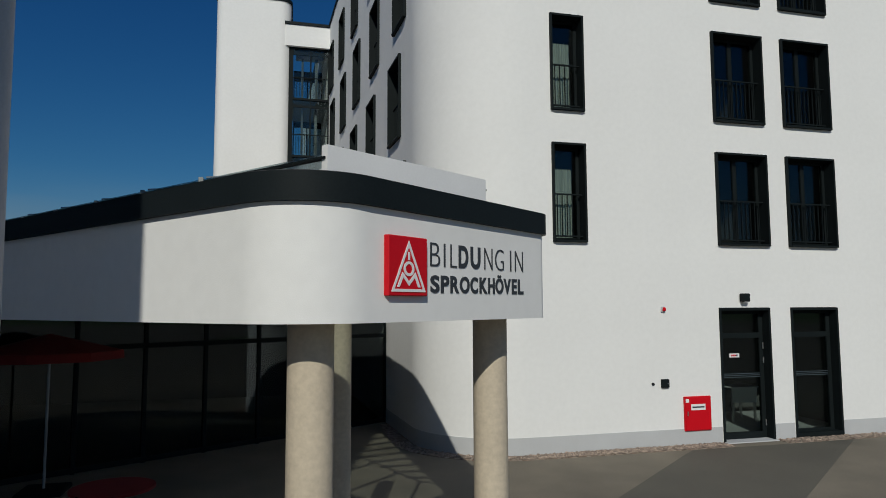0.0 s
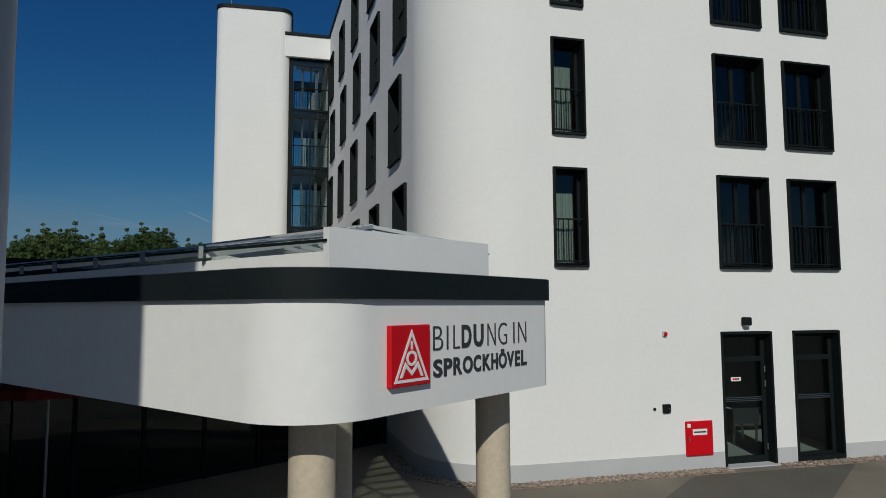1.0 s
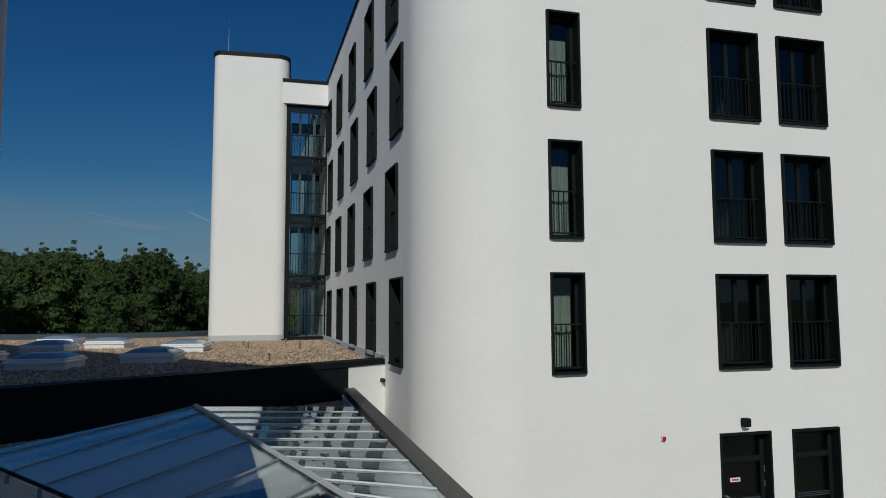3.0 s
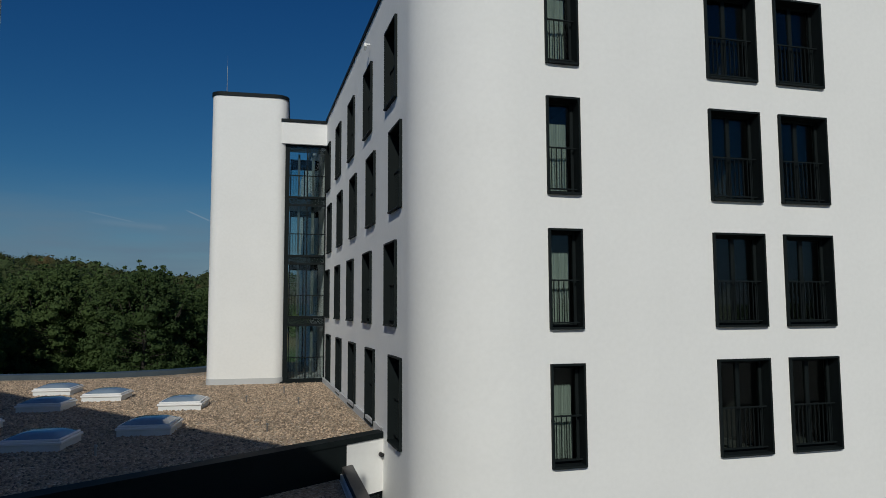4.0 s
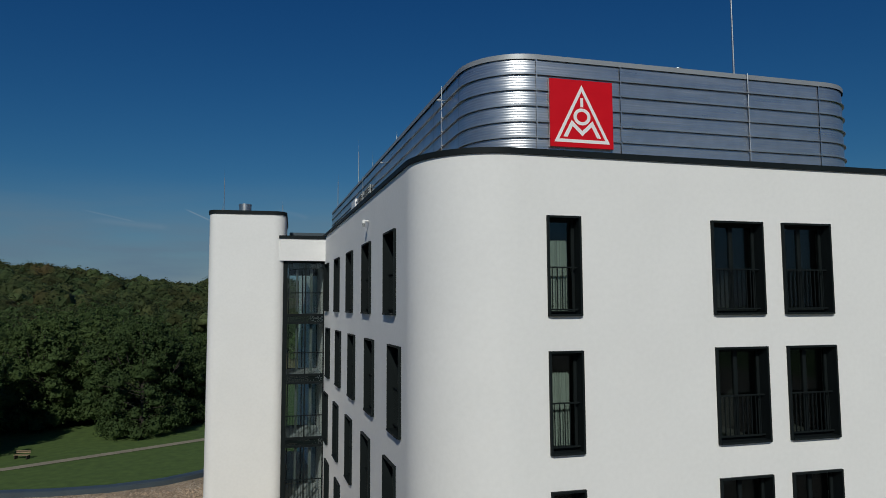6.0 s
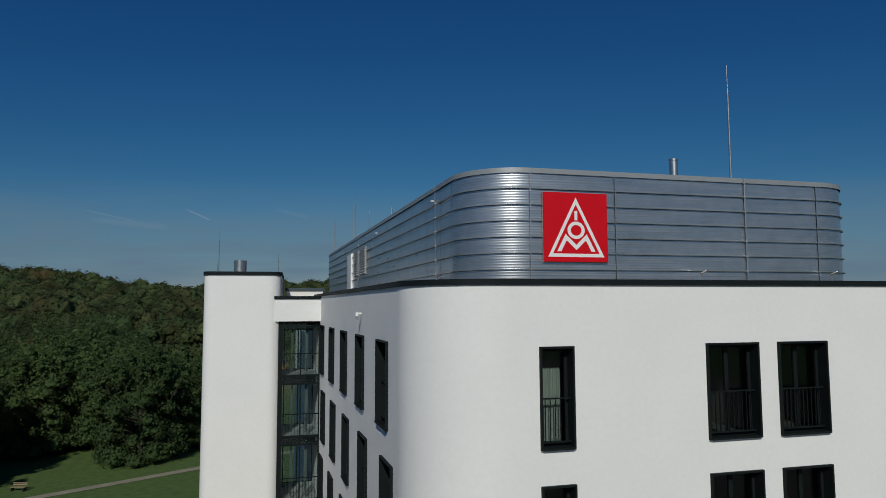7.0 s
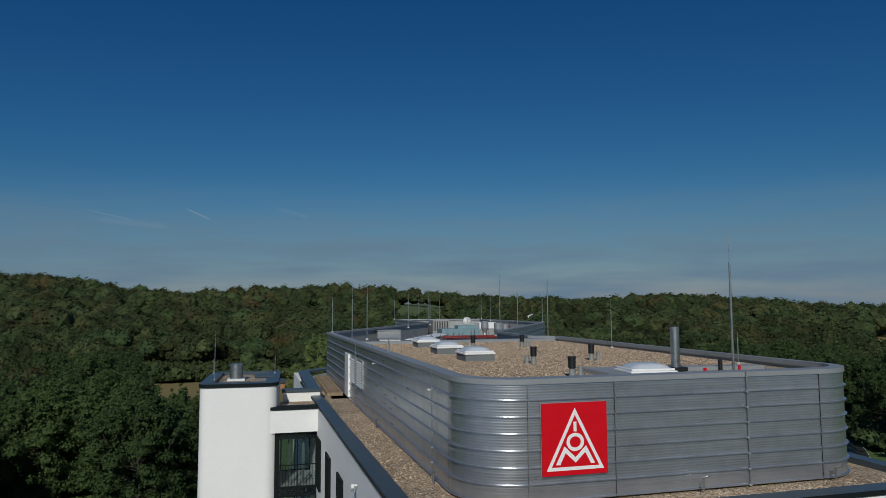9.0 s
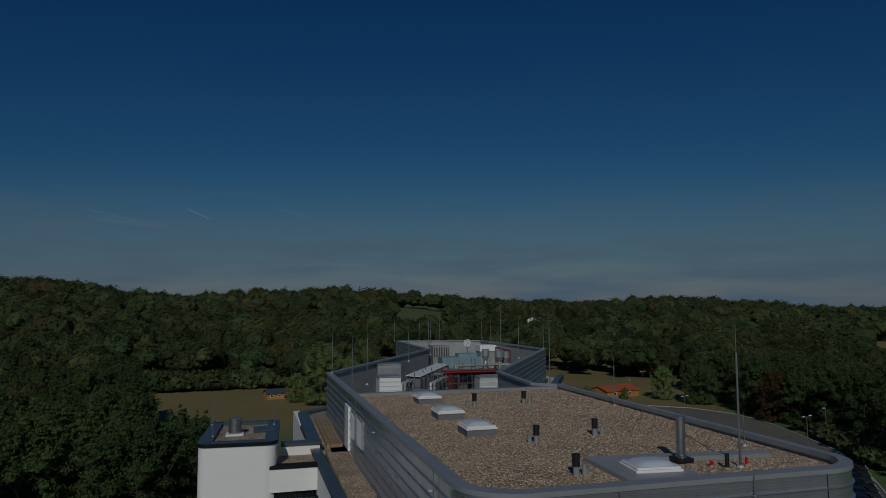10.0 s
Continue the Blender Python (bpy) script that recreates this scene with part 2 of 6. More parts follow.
def cladding_mat():
    """Mill-finished aluminium: long soft smears along the sheet, a faint milky film."""
    m = mat("corrugated_aluminium", (0.56, 0.58, 0.62), 0.30, metal=0.88, var=0.12, scale=0.5, fine=3)
    t = m.node_tree
    k = t.links.new
    b = t.nodes["Principled BSDF"]
    co, mp_, nz, mr = (t.nodes.new("ShaderNode" + n) for n in ("TexCoord", "Mapping", "TexNoise", "MapRange"))
    mp_.inputs["Scale"].default_value = (0.5, 0.5, 9.0)
    nz.inputs["Scale"].default_value, nz.inputs["Detail"].default_value = 1.0, 5
    mr.inputs["From Min"].default_value, mr.inputs["From Max"].default_value = 0.3, 0.7
    mr.inputs["To Min"].default_value, mr.inputs["To Max"].default_value = 0.27, 0.39
    k(co.outputs["Object"], mp_.inputs["Vector"]), k(mp_.outputs[0], nz.inputs["Vector"]), k(nz.outputs["Fac"], mr.inputs["Value"])
    k(mr.outputs[0], b.inputs["Roughness"])
    return m


M = {
    "render": mat("white_render", (0.80, 0.80, 0.79), 0.85, var=0.035, scale=0.6, fine=9, bump=0.08, bscale=140),
    "plinth": mat("grey_plinth_render", (0.50, 0.51, 0.52), 0.85, var=0.08, scale=1.5, bump=0.3, bscale=150),
    "dark": mat("anthracite_metal", (0.010, 0.014, 0.015), 0.6, spec=0.08, var=0.2, scale=2, fine=30),
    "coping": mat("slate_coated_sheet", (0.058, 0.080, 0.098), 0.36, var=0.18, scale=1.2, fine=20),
    "alu": cladding_mat(),
    "alu_cap": mat("aluminium_cap_sheet", (0.33, 0.35, 0.37), 0.45, metal=0.35, var=0.12, scale=1.0),
    "steel": mat("galvanised_steel", (0.52, 0.53, 0.54), 0.33, metal=0.95, var=0.2, scale=5),
    "concrete": mat("smooth_concrete", (0.56, 0.48, 0.37), 0.8, var=0.16, scale=2.2, fine=25, bump=0.15),
    "asphalt": mat("asphalt", (0.195, 0.170, 0.130), 0.9, var=0.38, scale=0.7, fine=40, bump=0.4, bscale=180),
    "asphalt_dark": mat("dark_asphalt", (0.105, 0.097, 0.078), 0.88, var=0.25, scale=0.7, fine=50, bump=0.4, bscale=180),
    "road": mat("road_asphalt", (0.15, 0.14, 0.12), 0.9, var=0.2, scale=0.12, fine=3),
    "path": mat("pale_gravel_path", (0.30, 0.27, 0.20), 0.9, var=0.25, scale=0.8, fine=20, bump=0.3),
    "sheet": mat("galvanised_sheet", (0.36, 0.37, 0.37), 0.5, metal=0.2, var=0.2, scale=0.9),
    "cooler": mat("bluish_coated_sheet", (0.24, 0.36, 0.40), 0.4, metal=0.2, var=0.15, scale=1.5),
    "pipe_red": mat("dull_red_pipe_paint", (0.20, 0.022, 0.022), 0.5, var=0.2, scale=3),
    "veil": mat("dim_glass_curtain", (0.22, 0.26, 0.26), 0.9, var=0.2, scale=5),
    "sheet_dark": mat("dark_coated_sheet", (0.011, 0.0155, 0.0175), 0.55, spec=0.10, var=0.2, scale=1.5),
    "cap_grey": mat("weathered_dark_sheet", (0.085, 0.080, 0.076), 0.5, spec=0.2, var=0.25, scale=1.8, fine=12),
    "red": mat("signal_red_enamel", (0.60, 0.005, 0.014), 0.4, var=0.06, scale=3, spec=0.2),
    "white": mat("white_enamel", (0.82, 0.82, 0.82), 0.4, var=0.03),
    "letter": mat("dark_grey_letters", (0.035, 0.04, 0.047), 0.5, var=0.1),
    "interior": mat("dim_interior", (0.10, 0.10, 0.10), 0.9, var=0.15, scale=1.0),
    "curtain": mat("pale_curtain", (0.46, 0.49, 0.47), 0.9, var=0.08, scale=6),
    "plastic": mat("white_pvc_kerb", (0.72, 0.74, 0.75), 0.45, var=0.06, scale=3),
    "dome": mat("bluish_acrylic", (0.22, 0.29, 0.36), 0.10, var=0.08, spec=0.8),
    "dome_milk": mat("milky_acrylic", (0.55, 0.60, 0.66), 0.18, var=0.05, spec=0.6),
    "black": mat("black_plastic", (0.012, 0.012, 0.013), 0.5, var=0.2),
    "grey": mat("grey_pvc_pipe", (0.26, 0.28, 0.28), 0.55, var=0.12, scale=6),
    "bitumen": mat("grey_bitumen_sheet", (0.15, 0.165, 0.175), 0.75, var=0.2, scale=1.2),
    "pane": glass_mat("window_glass", (0.58, 0.65, 0.62), (0.85, 0.92, 1.0), 0.0, 1.5),
    "link_glass": glass_mat("link_glass", (0.84, 0.90, 0.89), (0.85, 0.92, 1.0), 0.0, 1.5),
    "link_inside": mat("pale_stairwell_paint", (0.28, 0.30, 0.31), 0.85, var=0.06, scale=1.0),
    "roofglass": glass_mat("roof_glass", (0.80, 0.85, 0.83), (0.9, 0.95, 1.0), 0.012, 2.4),
    "gravel": gravel_mat("roof_gravel", [(0.11, 0.08, 0.05), (0.40, 0.295, 0.19), (0.50, 0.395, 0.28), (0.28, 0.19, 0.125), (0.72, 0.63, 0.51)], 0.05),
    "pebble": gravel_mat("edge_pebbles", [(0.12, 0.09, 0.07), (0.30, 0.22, 0.17), (0.42, 0.36, 0.30), (0.2, 0.13, 0.10)], 0.05),
    "pebble_solid": mat("pebble_stone", (0.32, 0.25, 0.20), 0.8, var=0.5, scale=8, island=0.5),
    "roof_stone": mat("roof_stones", (0.395, 0.295, 0.21), 0.85, var=0.35, scale=6, island=0.6),
    "wood": mat("weathered_boards", (0.30, 0.22, 0.14), 0.8, var=0.3, scale=1.5, fine=30),
    "timber": mat("orange_brown_timber", (0.42, 0.20, 0.06), 0.7, var=0.25, scale=2),
    "tile": mat("red_roof_tile", (0.42, 0.09, 0.035), 0.75, var=0.2, scale=1),
    "fabric": mat("red_parasol_fabric", (0.20, 0.008, 0.010), 0.8, var=0.1),
    "rubber": mat("black_rubber", (0.015, 0.015, 0.015), 0.8),
    "bark": mat("bark", (0.040, 0.034, 0.027), 0.9, var=0.3, scale=3, bump=0.4, bscale=30),
    "leaf": leaf_mat("broadleaf_foliage", (0.042, 0.068, 0.028), (0.068, 0.108, 0.040), (0.105, 0.155, 0.054)),
    "leaf_far": leaf_mat("far_woodland_foliage", (0.030, 0.049, 0.022), (0.050, 0.074, 0.030), (0.086, 0.099, 0.040), True, 0.9),
    "leaf_light": leaf_mat("pale_foliage", (0.12, 0.17, 0.06), (0.18, 0.25, 0.09), (0.25, 0.32, 0.14)),
    "leaf_red": leaf_mat("rusty_foliage", (0.05, 0.032, 0.016), (0.078, 0.048, 0.022), (0.098, 0.065, 0.028)),
    "car_black": mat("black_car_paint", (0.012, 0.013, 0.015), 0.2, spec=0.6),
    "car_blue": mat("dark_blue_car_paint", (0.015, 0.022, 0.04), 0.2, spec=0.6),
    "carglass": glass_mat("car_glass", (0.03, 0.03, 0.035), (0.9, 0.95, 1.0), 0.0, 1.6),
}

# ---- mesh helpers ----


def link_mesh(name, bm, material, smooth=False):
    bmesh.ops.recalc_face_normals(bm, faces=bm.faces)
    me = bpy.data.meshes.new(name)
    bm.to_mesh(me)
    bm.free()
    if smooth:
        for p in me.polygons:
            p.use_smooth = True
        me.set_sharp_from_angle(angle=radians(35))
    me.materials.append(material)
    return new(name, me)


def part(name, bm, material, parent, label="", smooth=False):
    ob = link_mesh(name, bm, material, smooth)
    ob.parent = parent
    if label:
        ob["label"] = label
    return ob


def thing(name, label, category, m=None, group="", kind=""):
    ob = new(name)
    ob.empty_display_size = 0.2
    if m:
        ob.matrix_basis = m
    return tagged(ob, label, category, group, kind)


def sub(name, src, parent, m):
    """Another part on the same mesh data, with the children that src has."""
    ob = new(name, src.data)
    ob.parent = parent
    ob.matrix_basis = m
    if "label" in src:
        ob["label"] = src["label"]
    for c in src.children:
        d = new(c.name.split(".")[0], c.data)
        d.parent = ob
        d.matrix_basis = c.matrix_basis
        d.visible_shadow = c.visible_shadow
        if "label" in c:
            d["label"] = c["label"]
    return ob


def box(bm, a, b, bevel=0.0, m=None):
    r = bmesh.ops.create_cube(bm, size=1)
    vs = r["verts"]
    for v in vs:
        v.co = Vector([a[i] + (v.co[i] + 0.5) * (b[i] - a[i]) for i in range(3)])
    if m is not None:
        bmesh.ops.transform(bm, matrix=m, verts=vs)
    if bevel:
        es = {e for v in vs for e in v.link_edges}
        bmesh.ops.bevel(bm, geom=list(es), offset=bevel, segments=1, affect="EDGES")
    return bm


def rod(bm, p0, p1, r0, r1=None, seg=10, caps=True):
    p0, p1 = Vector(p0), Vector(p1)
    q = (p1 - p0).to_track_quat("Z", "Y").to_matrix().to_4x4()
    m = Matrix.Translation((p0 + p1) / 2) @ q
    bmesh.ops.create_cone(bm, cap_ends=caps, segments=seg, radius1=r0, radius2=r0 if r1 is None else r1, depth=(p1 - p0).length, matrix=m)
    return bm


def beam(bm, p0, p1, w, h):
    """A rectangular bar from p0 to p1; h is its upright thickness."""
    p0, p1 = Vector(p0), Vector(p1)
    d = (p1 - p0).normalized()
    s = d.cross(Vector((0, 0, 1))).normalized() * w / 2
    u = s.cross(d).normalized() * h / 2
    a = [bm.verts.new(p + i * s + j * u) for p in (p0, p1) for i, j in ((-1, -1), (1, -1), (1, 1), (-1, 1))]
    for f in ((0, 1, 2, 3), (7, 6, 5, 4), (0, 4, 5, 1), (1, 5, 6, 2), (2, 6, 7, 3), (3, 7, 4, 0)):
        bm.faces.new([a[i] for i in f])
    return bm


def arc(cx, cy, r, a0, a1, n):
    return [(cx + r * math.cos(radians(a0 + (a1 - a0) * i / n)), cy + r * math.sin(radians(a0 + (a1 - a0) * i / n))) for i in range(n + 1)]


def round_corners(pts, radii, n=8, closed=True):
    """A polyline with its corners rounded."""
    out = []
    k = len(pts)
    for i, (p, r) in enumerate(zip(pts, radii)):
        if r <= 0 or (not closed and i in (0, k - 1)):
            out.append(tuple(p))
            continue
        p = Vector(p)
        a, b = (Vector(pts[i - 1]) - p).normalized(), (Vector(pts[(i + 1) % k]) - p).normalized()
        half = a.angle(b) / 2
        t = r / math.tan(half)
        c = p + (a + b).normalized() * (r / math.sin(half))
        s0, s1 = p + a * t - c, p + b * t - c
        ang = s0.angle_signed(s1)
        for j in range(n + 1):
            w = -ang * j / n
            out.append((c.x + s0.x * math.cos(w) - s0.y * math.sin(w), c.y + s0.x * math.sin(w) + s0.y * math.cos(w)))
    return out


def offset(pts, d, closed):
    """The polyline shifted by d to its right-hand side, with mitred corners."""
    out = []
    k = len(pts)
    for i in range(k):
        p = Vector(pts[i])
        a = p - Vector(pts[i - 1]) if closed or i > 0 else None
        b = Vector(pts[(i + 1) % k]) - p if closed or i < k - 1 else None
        if a is not None and a.length < 1e-6:
            a = None
        if b is not None and b.length < 1e-6:
            b = None
        na = Vector((a.y, -a.x)).normalized() if a is not None else None
        nb = Vector((b.y, -b.x)).normalized() if b is not None else None
        if na is None or nb is None:
            n = na or nb
            s = 1
        else:
            n = (na + nb).normalized()
            s = 1 / max(0.3, n.dot(na))
        out.append((p.x + n.x * d * s, p.y + n.y * d * s))
    return out


def sweep(bm, pts, profile, closed=False, loop=False):
    """The profile, pairs of outward shift and height, drawn along the polyline."""
    rows = [[bm.verts.new((x, y, z)) for x, y in offset(pts, d, closed)] for d, z in profile]
    k = len(pts)
    pairs = list(zip(rows, rows[1:])) + ([(rows[-1], rows[0])] if loop else [])
    for r0, r1 in pairs:
        for i in range(k if closed else k - 1):
            j = (i + 1) % k
            bm.faces.new((r0[i], r0[j], r1[j], r1[i]))
    if loop and not closed:
        bm.faces.new([r[0] for r in rows]), bm.faces.new([r[-1] for r in rows])
    return bm


def plate(bm, outer, z, holes=(), thick=0.0):
    """A flat sheet of any outline with holes, thick downwards."""
    for zz in ([z, z - thick] if thick else [z]):
        edges = []
        for ring in (outer, *holes):
            vs = [bm.verts.new((x, y, zz)) for x, y in ring]
            edges += [bm.edges.new((vs[i], vs[(i + 1) % len(vs)])) for i in range(len(vs))]
        bmesh.ops.triangle_fill(bm, use_beauty=True, use_dissolve=False, edges=edges)
    if thick:
        for ring in (outer, *holes):
            sweep(bm, ring, [(0, z), (0, z - thick)], closed=True)
    bmesh.ops.remove_doubles(bm, verts=bm.verts, dist=1e-5)
    return bm


def pierced(bm, m, length, z0, z1, holes, th):
    """An upright wall in the frame m (x along it, y inwards) with openings through it."""
    xs = sorted({0, length, *(h[0] for h in holes), *(h[1] for h in holes)})
    zs = sorted({z0, z1, *(h[2] for h in holes), *(h[3] for h in holes)})
    vs = {}

    def v(x, y, z):
        key = (round(x, 4), round(y, 4), round(z, 4))
        if key not in vs:
            vs[key] = bm.verts.new(m @ Vector((x, y, z)))
        return vs[key]

    def open_at(i, j):
        if not (0 <= i < len(xs) - 1 and 0 <= j < len(zs) - 1):
            return True
        cx, cz = (xs[i] + xs[i + 1]) / 2, (zs[j] + zs[j + 1]) / 2
        return any(a < cx < b and c < cz < d for a, b, c, d in holes)

    for i in range(len(xs) - 1):
        for j in range(len(zs) - 1):
            if open_at(i, j):
                continue
            a, b, c, d = xs[i], xs[i + 1], zs[j], zs[j + 1]
            for y in (0, th):
                bm.faces.new((v(a, y, c), v(b, y, c), v(b, y, d), v(a, y, d)))
            for flag, p, q in ((open_at(i - 1, j), (a, c), (a, d)), (open_at(i + 1, j), (b, c), (b, d)),
                               (open_at(i, j - 1), (a, c), (b, c)), (open_at(i, j + 1), (a, d), (b, d))):
                if flag:
                    bm.faces.new((v(p[0], 0, p[1]), v(q[0], 0, q[1]), v(q[0], th, q[1]), v(p[0], th, p[1])))
    return bm

# ---- ground, road, woods' floor ----


def smooth_step(a, b, x):
    t = min(1, max(0, (x - a) / (b - a)))
    return t * t * (3 - 2 * t)


RIDGE = ((-47, 46), (-38, 46), (-26, 38), (-18, 33), (-14.5, 31.5), (-11, 24.5), (-7.5, 20), (-5, 18), (0, 19), (7, 21.5), (12, 20.5), (20, 14.5), (27, 10), (33, 13), (39, 10), (44, 6), (48, 5), (60, 5))


def ridge(az):
    if az <= RIDGE[0][0] or az >= RIDGE[-1][0]:
        return 8
    for (a, h), (b, g) in zip(RIDGE, RIDGE[1:]):
        if a <= az <= b:
            return h + (g - h) * (az - a) / (b - a)


def height(x, y):
    d = math.hypot(x, y + 13)
    az = math.degrees(math.atan2(x + 5.6, y + 13))
    roll = 3.0 * math.sin(x * 0.017 + 1) * math.sin(y * 0.013) * smooth_step(240, 420, d)
    return ridge(az) * smooth_step(230, 640, d) + roll - 10 * smooth_step(800, 2500, d)


def build_ground():
    bm = bmesh.new()
    radii = [0, 8, 20, 40, 70, 100, 130, 160, 190, 215, 240, 265, 290, 320, 350, 380, 420, 460, 500, 540, 590, 640, 700, 780, 900, 1200, 1800, 2800, 4600]
    n = 120
    rows = []
    for r in radii:
        if r == 0:
            rows.append([bm.verts.new((0, 0, 0))])
            continue
        row = []
        for i in range(n):
            a = 2 * math.pi * i / n
            x, y = r * math.sin(a), r * math.cos(a) - 13
            row.append(bm.verts.new((x, y, height(x, y) - 0.02)))
        rows.append(row)
    for i in range(n):
        bm.faces.new((rows[0][0], rows[1][i], rows[1][(i + 1) % n]))
    for a, b in zip(rows[1:], rows[2:]):
        for i in range(n):
            bm.faces.new((a[i], b[i], b[(i + 1) % n], a[(i + 1) % n]))
    return bm


def meadow_mat():
    m = bpy.data.materials.new("grass_and_meadow")
    m.use_nodes = True
    t = m.node_tree
    b = t.nodes["Principled BSDF"]
    b.inputs["Roughness"].default_value = 0.9
    k = t.links.new
    g = t.nodes.new("ShaderNodeNewGeometry")
    n1, n2 = t.nodes.new("ShaderNodeTexNoise"), t.nodes.new("ShaderNodeTexNoise")
    n1.inputs["Scale"].default_value, n1.inputs["Detail"].default_value = 0.03, 6
    n2.inputs["Scale"].default_value, n2.inputs["Detail"].default_value = 1.3, 5
    k(g.outputs["Position"], n1.inputs["Vector"]), k(g.outputs["Position"], n2.inputs["Vector"])
    s = t.nodes.new("ShaderNodeSeparateXYZ")
    k(g.outputs["Position"], s.inputs[0])
    far = t.nodes.new("ShaderNodeMapRange")
    far.inputs["From Min"].default_value, far.inputs["From Max"].default_value = 100, 130
    k(s.outputs["Y"], far.inputs["Value"])
    grass, dry, both = (t.nodes.new("ShaderNodeMix") for _ in range(3))
    for x in (grass, dry, both):
        x.data_type = "RGBA"
    grass.inputs["A"].default_value, grass.inputs["B"].default_value = (0.050, 0.098, 0.020, 1), (0.092, 0.150, 0.032, 1)
    dry.inputs["A"].default_value, dry.inputs["B"].default_value = (0.14, 0.125, 0.04, 1), (0.25, 0.185, 0.075, 1)
    k(n2.outputs["Fac"], grass.inputs["Factor"]), k(n1.outputs["Fac"], dry.inputs["Factor"])
    k(far.outputs[0], both.inputs["Factor"]), k(grass.outputs["Result"], both.inputs["A"]), k(dry.outputs["Result"], both.inputs["B"])
    hs = t.nodes.new("ShaderNodeHueSaturation")
    mr = t.nodes.new("ShaderNodeMapRange")
    mr.inputs["To Min"].default_value, mr.inputs["To Max"].default_value = 0.7, 1.3
    k(n2.outputs["Fac"], mr.inputs["Value"]), k(mr.outputs[0], hs.inputs["Value"]), k(both.outputs["Result"], hs.inputs["Color"])
    # far off the land is wooded again
    wood = t.nodes.new("ShaderNodeMix")
    wood.data_type = "RGBA"
    wood.inputs["B"].default_value = (0.085, 0.120, 0.036, 1)
    fw = t.nodes.new("ShaderNodeMapRange")
    fw.inputs["From Min"].default_value, fw.inputs["From Max"].default_value = 380, 440
    k(s.outputs["Y"], fw.inputs["Value"]), k(fw.outputs[0], wood.inputs["Factor"]), k(hs.outputs[0], wood.inputs["A"])
    k(wood.outputs["Result"], b.inputs["Base Color"])
    return m


M["meadow"] = meadow_mat()
tagged(link_mesh("ground", build_ground(), M["meadow"]), "lawn and dry meadow rising to wooded hills", "ground", kind="structure")

# forecourt of asphalt round the house, darker strip crossing it
bm = plate(bmesh.new(), [(-22, -26), (34, -26), (34, 3), (12.2, 3), (12.2, 34), (-2.5, 34), (-2.5, 8), (-22, 8)], 0.0, thick=0.25)
lot = plate(bmesh.new(), [(-90, -170), (90, -170), (90, -26.01), (-90, -26.01)], 0.0, thick=0.25)
tagged(link_mesh("parking_ground", lot, M["asphalt"]), "broad asphalt car park before the house", "pavement", kind="structure")
tagged(link_mesh("pavement", bm, M["asphalt"]), "worn grey asphalt forecourt in front of the house", "pavement", kind="structure")
bm = plate(bmesh.new(), [(-3.2, -5.6), (2.40, -0.86), (2.9, -0.46), (7.1, -0.46), (6.95, -0.57), (1.2, -5.0), (-0.5, -6.3)], 0.004, thick=0.02)
tagged(link_mesh("pavement_strip", bm, M["asphalt_dark"]), "darker asphalt strip across the forecourt", "pavement", kind="structure")
ROADL = [(80, 129), (88.5, 122), (92.2, 113), (92.4, 105), (88.1, 90), (83.9, 77.7), (76.2, 64.6), (70.7, 57.2), (60, 44), (46, 30), (34, 20)]
bm = bmesh.new()
sweep(bm, ROADL, [(0.0, 0.03), (9.0, 0.03), (38.0, 0.03)])
tagged(link_mesh("road", bm, M["road"]), "curved asphalt drive with parking bays", "road", kind="structure")
bm = bmesh.new()
sweep(bm, ROADL, [(-0.18, 0.0), (-0.18, 0.13), (0.0, 0.13), (0.0, 0.03)], loop=False)
tagged(link_mesh("kerb", bm, M["plinth"]), "pale concrete kerb along the drive", "kerb", kind="structure")
bm = bmesh.new()
sweep(bm, [(-60, 38), (-40, 43), (-27, 50.5), (-18.1, 55.6), (-11.9, 59.3), (0, 66), (9, 74)], [(-0.6, 0.02), (0.6, 0.02)])
tagged(link_mesh("footpath", bm, M["path"]), "pale gravel footpath across the lawn", "path", kind="structure")

# ---- main house ----
ROWS = [6.525, 9.40, 12.295, 15.185]
WH, TH = 2.067, 0.42
house = thing("hotel_building", "white rendered five-storey hotel with rounded corner and dark windows", "building")
front_m = pose(-0.66, 0, 0)
FX, FT = 0.66, 0.043
holes = []
FRONT = []
for top in ROWS:
    for x0, x1 in ((0.035, 0.735), (4.10, 5.40), (6.03, 7.33)):
        holes.append((x0 + FX - FT, x1 + FX + FT, top - WH - FT, top + FT))
        FRONT.append((x0, x1 - x0, top - WH))
holes += [(4.01 + FX, 5.37 + FX, 0.0, 3.0), (5.945 + FX, 7.28 + FX, 0.02, 3.0)]
ZR = 16.56
bm = bmesh.new()
pierced(bm, front_m, 12.26, 0.0, ZR, holes, TH)
S0, S1 = Vector((-2.66, 2.0, 0)), Vector((-3.08, 18.4, 0))
sdir = (S0 - S1).normalized()
SLEN = (S0 - S1).length + 16
side_m = Matrix.Translation(S0 - sdir * SLEN) @ Matrix.Rotation(math.atan2(sdir.y, sdir.x), 4, "Z")
SIDE = []
sholes = []
for r, top in enumerate(ROWS):
    for k in range(5):
        near = (3.13 if r % 2 else 2.56) + 3.46 * k
        a = SLEN - (near - 2.0) - 1.28
        SIDE.append((a, top - WH))
        sholes.append((a - FT, a + 1.28 + FT, top - WH - FT, top + FT))
pierced(bm, side_m, SLEN, 0.0, ZR, sholes, TH)
corner = arc(-0.66, 2.0, 2.0, 180, 270, 20)
sweep(bm, corner, [(0, 0), (0, ZR), (-TH, ZR), (-TH, 0)], loop=True)
RIGHT = [(11.6, 0.0), (11.6, 30.0)]
